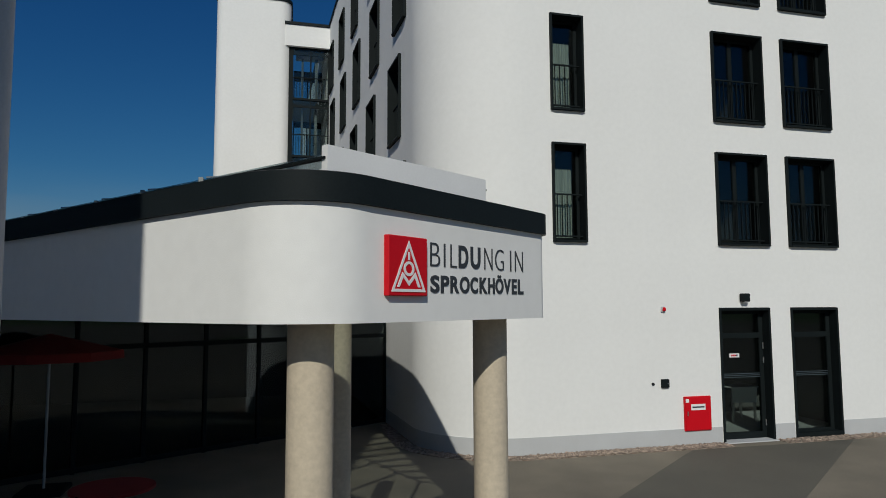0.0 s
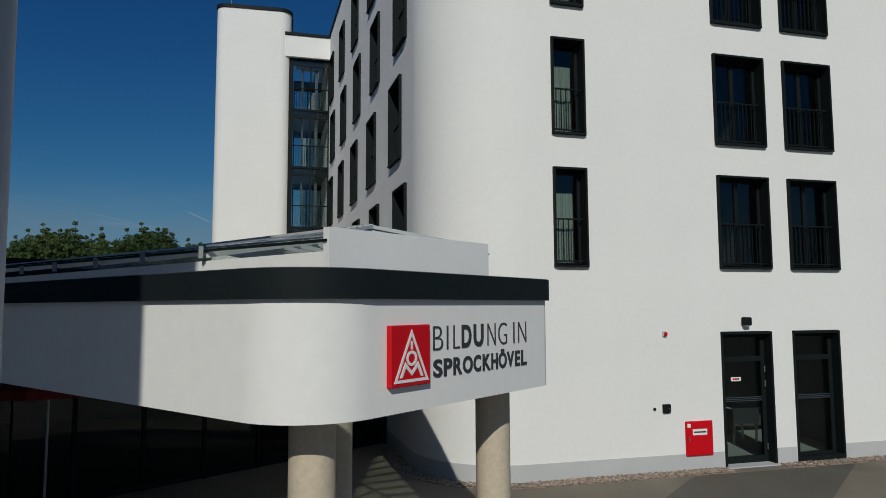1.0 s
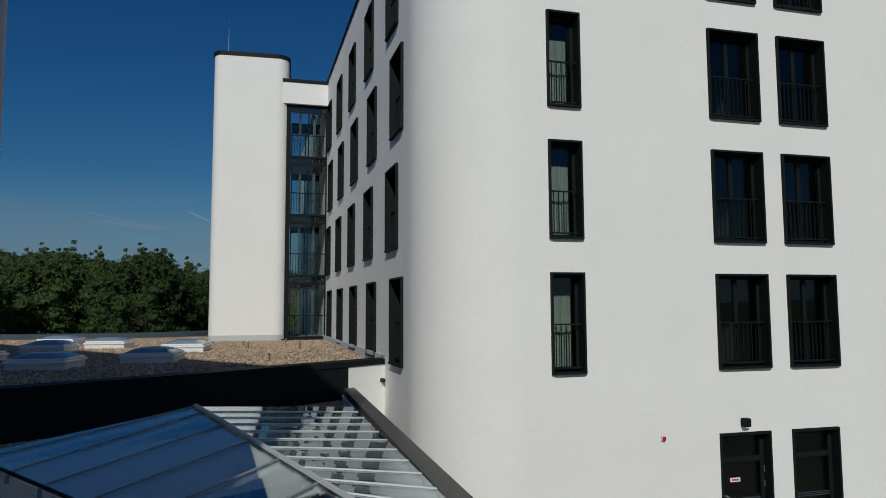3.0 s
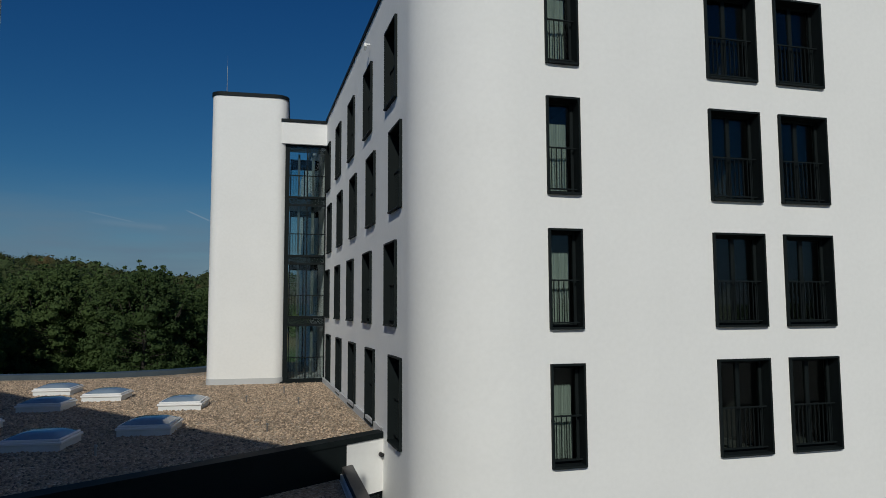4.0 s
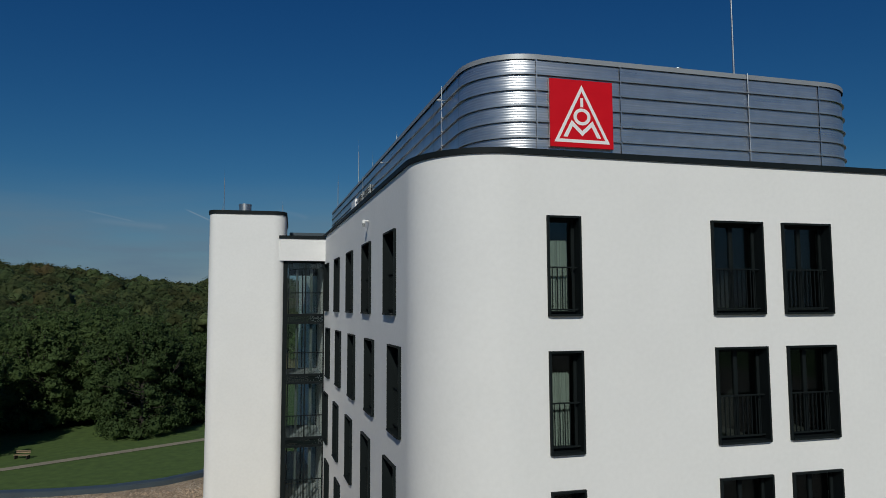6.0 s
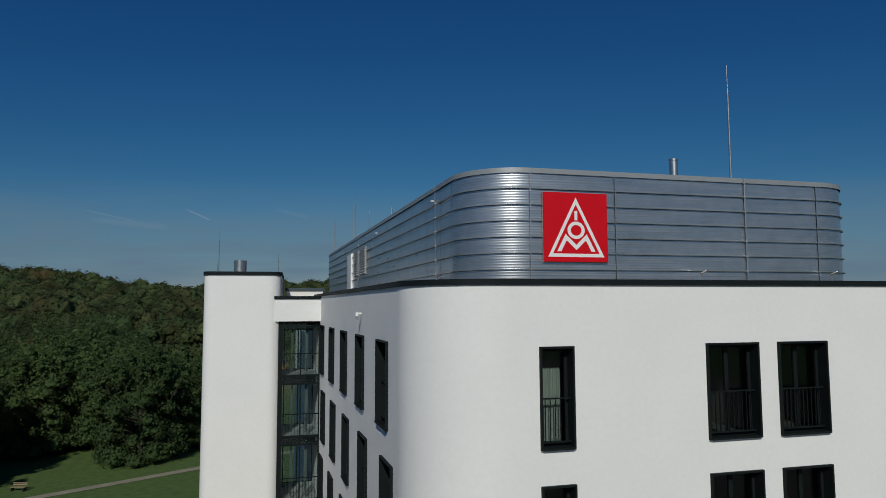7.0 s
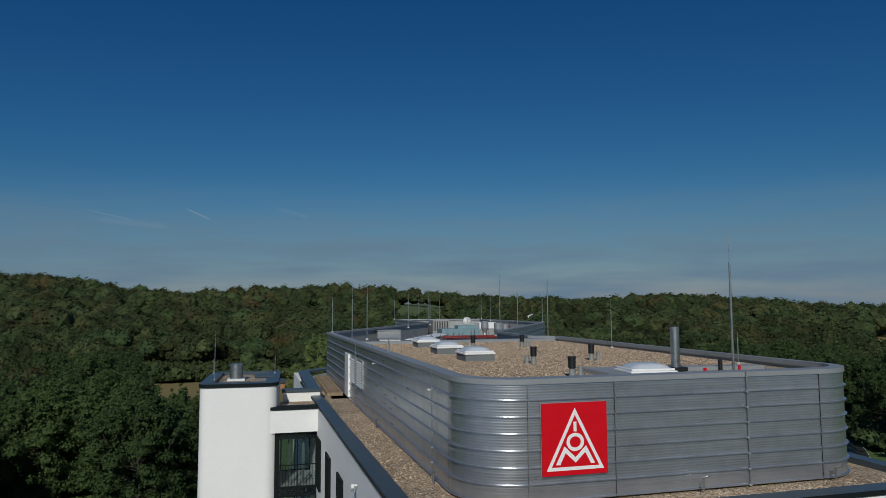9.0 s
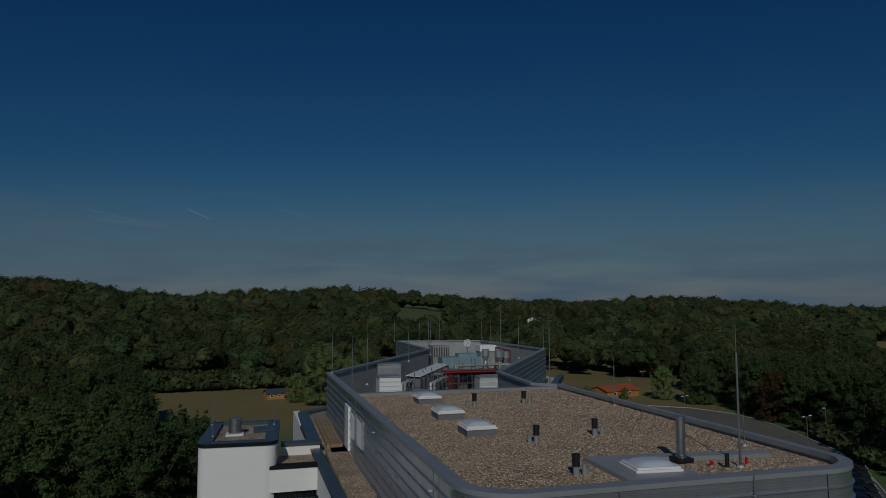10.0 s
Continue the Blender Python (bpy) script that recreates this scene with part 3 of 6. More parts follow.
sweep(bm, RIGHT, [(0, 0), (0, ZR), (-TH, ZR), (-TH, 0)], loop=True)
part("wall", bm, M["render"], house, "white fine-textured render", smooth=True)
bm = bmesh.new()
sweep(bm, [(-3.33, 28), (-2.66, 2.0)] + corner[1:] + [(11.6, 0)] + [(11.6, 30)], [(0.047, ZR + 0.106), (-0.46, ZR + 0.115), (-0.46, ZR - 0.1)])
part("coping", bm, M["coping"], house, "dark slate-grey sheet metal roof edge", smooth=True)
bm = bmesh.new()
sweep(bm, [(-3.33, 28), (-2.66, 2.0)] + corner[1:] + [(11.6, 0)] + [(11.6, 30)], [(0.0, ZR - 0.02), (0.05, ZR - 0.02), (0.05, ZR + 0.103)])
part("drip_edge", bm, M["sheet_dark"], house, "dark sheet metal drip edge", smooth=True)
bm = plate(bmesh.new(), [(-2.5, 28), (-2.3, 2.1)] + offset(corner, -0.4, False)[1:-1] + [(-0.6, 0.4), (11.2, 0.4), (11.2, 30), (-2.5, 30)], ZR - 0.06, thick=0.2)
part("roof", bm, M["gravel"], house, "flat roof covered with brown gravel")
bm = bmesh.new()
sweep(bm, [(-2.79, 7.2), (-2.66, 2.0)] + corner[1:] + [(3.99, 0.0)], [(0.012, 0.0), (0.012, 0.36), (-0.05, 0.36)])
sweep(bm, [(5.39, 0), (5.925, 0)], [(0.012, 0.0), (0.012, 0.36), (-0.05, 0.36)])
sweep(bm, [(7.30, 0), (11.6, 0)], [(0.012, 0.0), (0.012, 0.36), (-0.05, 0.36)])
part("plinth", bm, M["plinth"], house, "grey base strip", smooth=True)
bm = bmesh.new()
sweep(bm, [(-3.19, 18.4), (-2.76, 4.9)], [(0.012, 4.2), (0.012, 4.56), (-0.05, 4.56)])
part("plinth", bm, M["plinth"], house, "grey base strip above the gravel roof")
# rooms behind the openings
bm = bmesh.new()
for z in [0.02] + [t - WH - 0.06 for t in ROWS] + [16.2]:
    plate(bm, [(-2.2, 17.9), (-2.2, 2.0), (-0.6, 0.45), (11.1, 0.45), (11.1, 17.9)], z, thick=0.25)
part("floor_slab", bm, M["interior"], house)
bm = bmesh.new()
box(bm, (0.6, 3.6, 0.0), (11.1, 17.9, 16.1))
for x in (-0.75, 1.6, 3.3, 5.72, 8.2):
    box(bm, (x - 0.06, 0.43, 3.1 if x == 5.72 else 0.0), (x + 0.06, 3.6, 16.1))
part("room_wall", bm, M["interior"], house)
part("floor_covering", box(bmesh.new(), (3.4, 0.45, 0.03), (11.0, 3.58, 0.05)), M["plinth"], house, "pale stone floor inside the entrance")


def window_unit(w, h, bars, curtain, mull, y=0.22):
    """A deep dark metal surround, casement, pane, balustrade and curtain; x along the wall, y inwards, foot at z 0."""
    bm = bmesh.new()
    t, p, d = 0.045, 0.07, y + 0.08
    box(bm, (-t, -p, -t), (0, d, h + t))
    box(bm, (w, -p, -t), (w + t, d, h + t))
    box(bm, (0, -p, h), (w, d, h + t))
    box(bm, (0, -p - 0.025, -t), (w, d, 0))
    ob = link_mesh("window", bm, M["dark"])
    ob.parent = house
    ob["label"] = "dark metal window surround"
    bm = bmesh.new()
    f = 0.07
    for a, b in (((0, y, 0), (f, y + 0.07, h)), ((w - f, y, 0), (w, y + 0.07, h)), ((f, y, 0), (w - f, y + 0.07, f)), ((f, y, h - f), (w - f, y + 0.07, h))):
        box(bm, a, b)
    for q in mull:
        box(bm, (q * w - 0.05, y, f), (q * w + 0.05, y + 0.07, h - f))
    part("frame", bm, M["dark"], ob)
    bm = bmesh.new()
    box(bm, (f, y + 0.03, f), (w - f, y + 0.045, h - f))
    g = part("pane", bm, M["pane"], ob)
    g.visible_shadow = False
    rh, ry = 1.02, 0.10
    part("rail", box(bmesh.new(), (0, ry - 0.02, rh - 0.03), (w, ry + 0.02, rh)), M["dark"], ob)
    part("rail", box(bmesh.new(), (0, ry - 0.02, 0.08), (w, ry + 0.02, 0.11)), M["dark"], ob)
    bar = box(bmesh.new(), (-0.008, ry - 0.012, 0.11), (0.008, ry + 0.012, rh - 0.03))
    first = part("baluster", bar, M["dark"], ob)
    first.matrix_basis = pose(w / (bars + 1), 0, 0)
    for i in range(1, bars):
        b = new("baluster", first.data)
        b.parent = ob
        b.matrix_basis = pose((i + 1) * w / (bars + 1), 0, 0)
    if curtain:
        bm = bmesh.new()
        c0, c1 = curtain
        n = 40
        top, bot = [], []
        for i in range(n + 1):
            x = c0 + (c1 - c0) * i / n
            yy = 0.40 + 0.025 * math.sin(i * 1.25) + 0.012 * math.sin(i * 2.9)
            top.append(bm.verts.new((x, yy, h * 0.78 + 0.02 * math.sin(i * 1.25))))
            bot.append(bm.verts.new((x, yy, 0.06)))
        for i in range(n):
            bm.faces.new((bot[i], bot[i + 1], top[i + 1], top[i]))
        part("curtain", bm, M["curtain"], ob, "pale drawn curtain", smooth=True)
    return ob


kinds = {"A": window_unit(0.70, WH, 5, (0.05, 0.60), ()), "B": window_unit(1.30, WH, 10, None, (0.5,)), "S": window_unit(1.28, WH, 9, None, (0.62,), 0.33)}
used = set()


def set_window(kind, m):
    src = kinds[kind]
    if kind in used:
        return sub("window", src, house, m)
    used.add(kind)
    src.matrix_basis = m
    return src


for x, w, z in FRONT:
    set_window("A" if w < 1 else "B", pose(x, 0, z))
for a, z in SIDE:
    set_window("S", side_m @ pose(a, 0, z))


def entrance(x0, w, leaf):
    """A full-height glazed door or fixed light in a dark surround."""
    h = 2.985
    bm = bmesh.new()
    t, p, d = 0.05, 0.03, 0.30
    for a, b in (((0, -p, 0), (t, d, h)), ((w - t, -p, 0), (w, d, h)), ((t, -p, h - t), (w - t, d, h))):
        box(bm, a, b)
    if not leaf:
        box(bm, (t, -p, 0.02), (w - t, d, 0.12))
    ob = link_mesh("door" if leaf else "window", bm, M["dark"])
    ob.parent = house
    ob.matrix_basis = pose(x0, 0, 0)
    ob["label"] = "glazed dark metal entrance door, closed" if leaf else "tall fixed dark glazing beside the door"
    y = 0.20
    bm = bmesh.new()
    f = 0.10
    for a, b in (((t, y, 0.02), (t + f, y + 0.08, h - t)), ((w - t - f, y, 0.02), (w - t, y + 0.08, h - t)), ((t + f, y, 2.3), (w - t - f, y + 0.08, 2.42)),
                 ((t + f, y, h - t - 0.08), (w - t - f, y + 0.08, h - t)), ((t + f, y, 0.02), (w - t - f, y + 0.08, 0.17))):
        box(bm, a, b)
    part("frame", bm, M["dark"], ob)
    bm = bmesh.new()
    box(bm, (t + f, y + 0.03, 0.17), (w - t - f, y + 0.045, 2.3))
    part("pane", bm, M["pane"], ob).visible_shadow = False
    bm = bmesh.new()
    box(bm, (t + f, y + 0.03, 2.42), (w - t - f, y + 0.045, h - t - 0.08))
    part("pane", bm, M["pane"], ob).visible_shadow = False
    bm = bmesh.new()
    for k in range(3):
        box(bm, (t + f, y + 0.018, 1.40 + 0.04 * k), (w - t - f, y + 0.022, 1.415 + 0.04 * k))
    part("stripe", bm, M["coping"], ob, "dim safety stripes on the glass")
    if leaf:
        bm = bmesh.new()
        rod(bm, (t + 0.05, y - 0.05, 0.95), (t + 0.05, y - 0.05, 1.25), 0.012)
        rod(bm, (t + 0.05, y - 0.05, 1.0), (t + 0.05, y, 1.0), 0.01)
        rod(bm, (t + 0.05, y - 0.05, 1.2), (t + 0.05, y, 1.2), 0.01)
        part("handle", bm, M["steel"], ob, "steel pull handle")
        for z in (0.3, 1.72, 2.05):
            bm = rod(bmesh.new(), (w - t - 0.03, y - 0.03, z), (w - t - 0.03, y - 0.03, z + 0.14), 0.014)
            part("hinge", bm, M["steel"], ob, "bright steel hinge")
        bm = box(bmesh.new(), (0.40, y + 0.01, 1.86), (0.66, y + 0.024, 1.95))
        pl = part("plate", bm, M["white"], ob, "small white sign plate")
        for k in range(4):
            bm = box(bmesh.new(), (0.44 + 0.045 * k, y + 0.004, 1.885), (0.475 + 0.045 * k, y + 0.009, 1.925))
            part("mark", bm, M["red"] if k < 3 else M["letter"], pl)
        bm = box(bmesh.new(), (0.0, -0.14, 0.0), (w, 0.2, 0.025), 0.004)
        part("threshold", bm, M["plinth"], ob, "pale stone threshold")
    return ob


entrance(4.01, 1.36, True)
entrance(5.945, 1.335, False)

# white table in the lobby behind the door
tb = thing("lobby_table", "white table with a front panel inside the lobby", "table", pose(5.75, 1.9, 0.05))
part("tabletop", box(bmesh.new(), (-0.05, -0.05, 0.88), (0.8, 0.65, 0.91), 0.005), M["white"], tb)
part("front_panel", box(bmesh.new(), (0.0, 0.0, 0.5), (0.75, 0.02, 0.88), 0.004), M["white"], tb)
for x in (0.02, 0.68):
    for y in (0.03, 0.57):
        part("leg", box(bmesh.new(), (x, y, 0), (x + 0.05, y + 0.05, 0.88)), M["steel"], tb)

# small fittings on the walls
fx = thing("wall_lamp", "small dark cube lamp above the entrance door", "lamp", pose(4.655, 0, 3.15))
part("housing", box(bmesh.new(), (-0.09, -0.16, -0.02), (0.09, 0.0, 0.17), 0.02), M["dark"], fx)
part("lens", box(bmesh.new(), (-0.06, -0.14, -0.03), (0.06, -0.03, -0.021)), M["white"], fx)
fx = thing("alarm_siren", "small white and red alarm siren on the wall", "siren", pose(2.575, 0, 2.97))
part("base", box(bmesh.new(), (-0.05, -0.04, -0.06), (0.035, 0.0, 0.06), 0.01), M["plinth"], fx)
part("beacon", box(bmesh.new(), (-0.035, -0.085, -0.045), (0.045, -0.04, 0.045), 0.02), M["red"], fx)
fx = thing("key_box", "small dark square key box on the wall", "box", pose(2.56, 0, 1.36))
part("body", box(bmesh.new(), (-0.09, -0.07, -0.09), (0.09, 0.0, 0.09), 0.01), M["dark"], fx)
part("lock", rod(bmesh.new(), (0.05, -0.075, 0.0), (0.05, -0.07, 0.0), 0.012), M["steel"], fx)
fx = thing("wall_socket", "tiny round dark outlet in the wall", "outlet", pose(2.28, 0, 1.35))
part("body", rod(bmesh.new(), (0, -0.02, 0), (0, 0.0, 0), 0.035, seg=14), M["black"], fx)
fx = thing("hydrant_cabinet", "red enamelled fire service cabinet set on the wall", "cabinet", pose(3.015, 0, 0.312))
part("body", box(bmesh.new(), (0, -0.05, 0), (0.67, 0.0, 0.745), 0.008), M["red"], fx)
dr_ = part("door", box(bmesh.new(), (0.02, -0.065, 0.02), (0.65, -0.05, 0.725), 0.006), M["red"], fx)
part("handle", box(bmesh.new(), (0.05, -0.085, 0.33), (0.075, -0.065, 0.43), 0.004), M["steel"], dr_, "small steel latch")
lb = part("label", box(bmesh.new(), (0.15, -0.069, 0.45), (0.51, -0.0655, 0.58)), M["white"], dr_, "white label plate")
part("label", box(bmesh.new(), (0.02, -0.069, 0.62), (0.10, -0.0655, 0.70)), M["white"], dr_, "white corner sticker")
part("mark", box(bmesh.new(), (0.18, -0.073, 0.50), (0.48, -0.0695, 0.53)), M["letter"], fx)
for y0, nm in ((6.9, "wall_camera"),):
    fx = thing(nm, "white surveillance lamp on a short bracket under the roof edge", "camera", pose(-2.83, y0, 15.75))
    part("bracket", box(bmesh.new(), (-0.13, -0.025, 0.1), (0.02, 0.025, 0.15), 0.01), M["white"], fx)
    part("housing", box(bmesh.new(), (-0.17, -0.045, 0.04), (-0.08, 0.045, 0.16), 0.015), M["white"], fx)
    part("dome", rod(bmesh.new(), (-0.125, 0, -0.06), (-0.125, 0, 0.04), 0.03, 0.045, 12), M["grey"], fx)

# pebble strip at the foot of the front
bm = plate(bmesh.new(), [(-2.95, 4.5), (-3.1, 2.0)] + offset(corner, 0.42, False)[1:-1] + [(-0.66, -0.42), (3.98, -0.42), (3.98, 0.0)] + corner[::-1] + [(-2.72, 4.5)], 0.012, thick=0.03)
tagged(link_mesh("gravel_strip", bm, M["pebble"]), "strip of brown pebbles along the wall", "gravel", kind="structure")
bm = plate(bmesh.new(), [(5.4, -0.42), (11.9, -0.42), (11.9, 0.0), (5.4, 0.0)], 0.012, thick=0.03)
tagged(link_mesh("gravel_strip", bm, M["pebble"]), "strip of brown pebbles along the wall", "gravel", kind="structure")


def scatter_pebbles():
    rng = np.random.default_rng(3)
    verts, faces = [], []
    base = np.array([(1, 0, 0), (-1, 0, 0), (0, 1, 0), (0, -1, 0), (0, 0, 1), (0, 0, -0.6)], float)
    tri = [(0, 2, 4), (2, 1, 4), (1, 3, 4), (3, 0, 4), (2, 0, 5), (1, 2, 5), (3, 1, 5), (0, 3, 5)]
    for i in range(2600):
        u = rng.random()
        if u < 0.55:
            x, y = rng.uniform(-0.7, 3.95), rng.uniform(-0.41, -0.03)
        elif u < 0.85:
            x, y = rng.uniform(5.45, 11.0), rng.uniform(-0.41, -0.03)
        else:
            a, r = rng.uniform(180, 270), rng.uniform(2.05, 2.38)
            x, y = -0.66 + r * math.cos(radians(a)), 2.0 + r * math.sin(radians(a))
        s = rng.uniform(0.018, 0.04)
        sc = np.array([s * rng.uniform(0.7, 1.4), s * rng.uniform(0.7, 1.3), s * rng.uniform(0.5, 0.8)])
        a = rng.uniform(0, 6.28)
        R = np.array([[math.cos(a), -math.sin(a), 0], [math.sin(a), math.cos(a), 0], [0, 0, 1]])
        o = len(verts)
        verts += [tuple(p) for p in (base * sc) @ R.T + np.array([x, y, 0.012 + s * 0.3])]
        faces += [(a_ + o, b_ + o, c_ + o) for a_, b_, c_ in tri]
    me = bpy.data.meshes.new("pebbles")
    me.from_pydata(verts, [], faces)
    me.materials.append(M["pebble_solid"])
    return tagged(new("pebbles", me), "loose brown pebbles at the foot of the wall", "pebbles", kind="stuff")


scatter_pebbles()

# ---- stair tower and glazed link ----
tower = thing("stair_tower", "white rendered stair tower with rounded corners", "tower")
TP = round_corners([(-8.30, 18.62), (-4.90, 18.45), (-4.65, 24.3), (-8.05, 24.5)], [0.45, 0.55, 0.3, 0.3], 8)
bm = bmesh.new()
sweep(bm, TP, [(0, 4.2), (0, 17.52), (-0.35, 17.52), (-0.35, 4.2)], closed=True)
part("wall", bm, M["render"], tower, "white fine-textured render", smooth=True)
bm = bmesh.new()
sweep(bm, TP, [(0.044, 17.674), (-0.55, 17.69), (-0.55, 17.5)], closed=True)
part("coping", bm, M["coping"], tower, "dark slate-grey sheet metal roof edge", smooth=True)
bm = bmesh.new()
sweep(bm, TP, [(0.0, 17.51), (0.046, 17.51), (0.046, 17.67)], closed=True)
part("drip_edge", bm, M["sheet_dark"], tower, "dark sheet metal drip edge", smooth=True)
part("roof", plate(bmesh.new(), offset(TP, -0.4, True), 17.54, thick=0.1), M["gravel"], tower, "brown gravel")
bm = bmesh.new()
sweep(bm, TP, [(0.015, 4.3), (0.015, 4.60), (-0.05, 4.60)], closed=True)
part("plinth", bm, M["plinth"], tower, "grey base strip", smooth=True)
flue = thing("roof_flue", "shiny round steel ventilator on the tower roof", "ventilator", pose(-6.80, 21.2, 17.54))
part("curb", box(bmesh.new(), (-0.42, -0.42, 0), (0.42, 0.42, 0.1), 0.02), M["plastic"], flue)
bm = rod(bmesh.new(), (0, 0, 0.1), (0, 0, 0.80), 0.30, seg=28)
for z in (0.2, 0.73):
    rod(bm, (0, 0, z), (0, 0, z + 0.04), 0.315, seg=28)
part("drum", bm, M["steel"], flue, "polished steel drum", smooth=True)
hatch = thing("roof_hatch", "slate-grey roof exit hatch on the tower", "hatch", pose(-5.45, 21.6, 17.54))
part("lid", box(bmesh.new(), (-0.5, -0.6, 0.1), (0.5, 0.6, 0.2), 0.03), M["coping"], hatch)
part("curb", box(bmesh.new(), (-0.45, -0.55, 0), (0.45, 0.55, 0.1)), M["bitumen"], hatch)

link = thing("glazed_link", "glazed stair link between tower and hotel, dark mullions", "glazing")
bm = bmesh.new()
box(bm, (-5.16, 18.50, 15.40), (-3.02, 18.95, 16.42))
part("wall", bm, M["render"], link, "white rendered lintel")
bm = bmesh.new()
box(bm, (-5.20, 18.44, 16.422), (-2.98, 19.0, 16.56), 0.01)
part("coping", bm, M["sheet_dark"], link)
GX0, GX1, GY = -4.84, -3.09, 18.72
bm = bmesh.new()
LEV = [4.5, 7.35, 10.2, 12.95, 15.42]
box(bm, (-5.06, GY - 0.02, 4.3), (GX0, GY + 0.09, 15.42))
for x in (GX0, GX0 + 0.85, GX1 - 0.06):
    box(bm, (x, GY - 0.03, 4.4), (x + 0.06, GY + 0.07, 15.42))
for z in LEV:
    box(bm, (GX0, GY - 0.04, z - 0.10), (GX1, GY + 0.08, z))
for z in LEV[1:-1]:
    box(bm, (GX0, GY - 0.032, z - 0.46), (GX1, GY + 0.02, z - 0.36))
part("frame", bm, M["dark"], link, "dark metal mullions and transoms")
for z0, z1 in zip(LEV, LEV[1:]):
    for x0, x1 in ((GX0 + 0.06, GX0 + 0.85), (GX0 + 0.91, GX1 - 0.06)):
        part("pane", box(bmesh.new(), (x0, GY, z0), (x1, GY + 0.015, z1 - 0.1)), M["link_glass"], link).visible_shadow = False
    bm = bmesh.new()
    box(bm, (GX0, GY + 0.02, z1 - 0.36), (GX1, GY + 0.1, z1 - 0.1))
    part("spandrel", bm, M["dark"], link)
    part("rail", box(bmesh.new(), (GX0, GY - 0.10, z0 + 0.95), (GX1, GY - 0.06, z0 + 0.99)), M["dark"], link)
    for i in range(13):
        x = GX0 + 0.08 + i * 0.135
        part("baluster", box(bmesh.new(), (x, GY - 0.09, z0 + 0.05), (x + 0.015, GY - 0.07, z0 + 0.95)), M["dark"], link)
    bm = plate(bmesh.new(), [(-4.9, 18.85), (-3.1, 18.85), (-3.1, 22), (-4.9, 22)], z0 - 0.05, thick=0.2)
    part("landing", bm, M["link_inside"], link)
    for cx, cw in ((GX0 + 0.46, 0.10), (GX0 + 1.10, 0.14)):
        bm = bmesh.new()
        n = 10
        vs = [(bm.verts.new((cx + cw * i / n, GY + 0.35 + 0.03 * math.sin(i * 2.1), z0 + 0.1)), bm.verts.new((cx + cw * i / n, GY + 0.35 + 0.03 * math.sin(i * 2.1), z1 - 0.4))) for i in range(n + 1)]
        for p, q in zip(vs, vs[1:]):
            bm.faces.new((p[0], q[0], q[1], p[1]))
        part("curtain", bm, M["veil"], link, "dim curtain behind the glass", smooth=True)
    # the rear of the link is glazed too: daylight shows through
    bm = bmesh.new()
    box(bm, (-4.64, 22.0, z1 - 0.55), (-3.14, 22.12, z1 - 0.02))
    for x in (-4.64, -3.95, -3.2):
        box(bm, (x, 22.0, z0), (x + 0.06, 22.1, z1 - 0.55))
    part("rear_frame", bm, M["dark"], link)
    for x0, x1 in ((-4.58, -3.95), (-3.89, -3.2)):
        part("pane", box(bmesh.new(), (x0, 22.04, z0), (x1, 22.055, z1 - 0.55)), M["link_glass"], link).visible_shadow = False
part("sill", box(bmesh.new(), (-5.1, 18.36, 4.32), (-3.08, 18.70, 4.40), 0.01), M["dark"], link)
part("roof", plate(bmesh.new(), [(-5.0, 18.9), (-3.0, 18.9), (-3.1, 21.3), (-4.7, 21.3)], 16.40, thick=0.2), M["gravel"], link)
# set-back attic piece behind the link
attic = thing("roof_terrace_parapet", "white parapet with slate coping round the rear roof terrace", "parapet")
bm = bmesh.new()
box(bm, (-4.55, 21.3, 15.8), (-2.75, 21.6, 16.85))
box(bm, (-3.28, 21.6, 15.8), (-2.98, 30.6, 16.85))
part("wall", bm, M["render"], attic)
bm = bmesh.new()
box(bm, (-4.62, 21.24, 16.852), (-2.66, 21.9, 17.0), 0.01)
box(bm, (-3.36, 21.902, 16.852), (-2.72, 30.7, 17.0), 0.01)
beam(bm, (-3.1, 30.9, 16.926), (-1.3, 32.6, 16.926), 0.62, 0.148)
part("coping", bm, M["coping"], attic)
part("floor", plate(bmesh.new(), [(-2.98, 21.6), (-1.3, 21.6), (-1.3, 32.4), (-2.98, 30.8)], 16.45, thick=0.2), M["gravel"], attic)
boards = thing("timber_walkway", "weathered timber boards laid along the roof terrace", "boards", pose(-1.92, 26.4, 16.46))
for i in range(4):
    part("board", box(bmesh.new(), (-0.42 + i * 0.21, -4.3, 0.0), (-0.225 + i * 0.21, 4.3, 0.20 + 0.015 * (i % 2)), 0.006), M["wood"], boards)

# ---- penthouse ----
ZP0, ZP1 = 16.56, 19.42
pent = thing("plant_penthouse", "rooftop plant storey clad in ribbed aluminium with rounded corners", "penthouse")
PL = [(-1.55, 31.0), (-0.98, 1.62), (10.52, 1.62), (10.2, 20.9)]
PR = round_corners(PL, [0, 1.55, 1.45, 0], 14, closed=False)
NB = 7
BH = (ZP1 - 0.12 - ZP0) / NB


def band_profile(z):
    """One cladding panel: a projecting lower flange and five shallow ribs."""
    pr = [(0.0, z), (0.070, z), (0.072, z + 0.022), (0.012, z + 0.036)]
    for i in range(1, 6):
        c = z + BH * i / 6 + 0.008
        pr += [(0.012, c - 0.016), (0.0145, c - 0.004), (0.0145, c + 0.004), (0.012, c + 0.016)]
    return pr + [(0.012, z + BH - 0.012), (-0.01, z + BH - 0.006)]


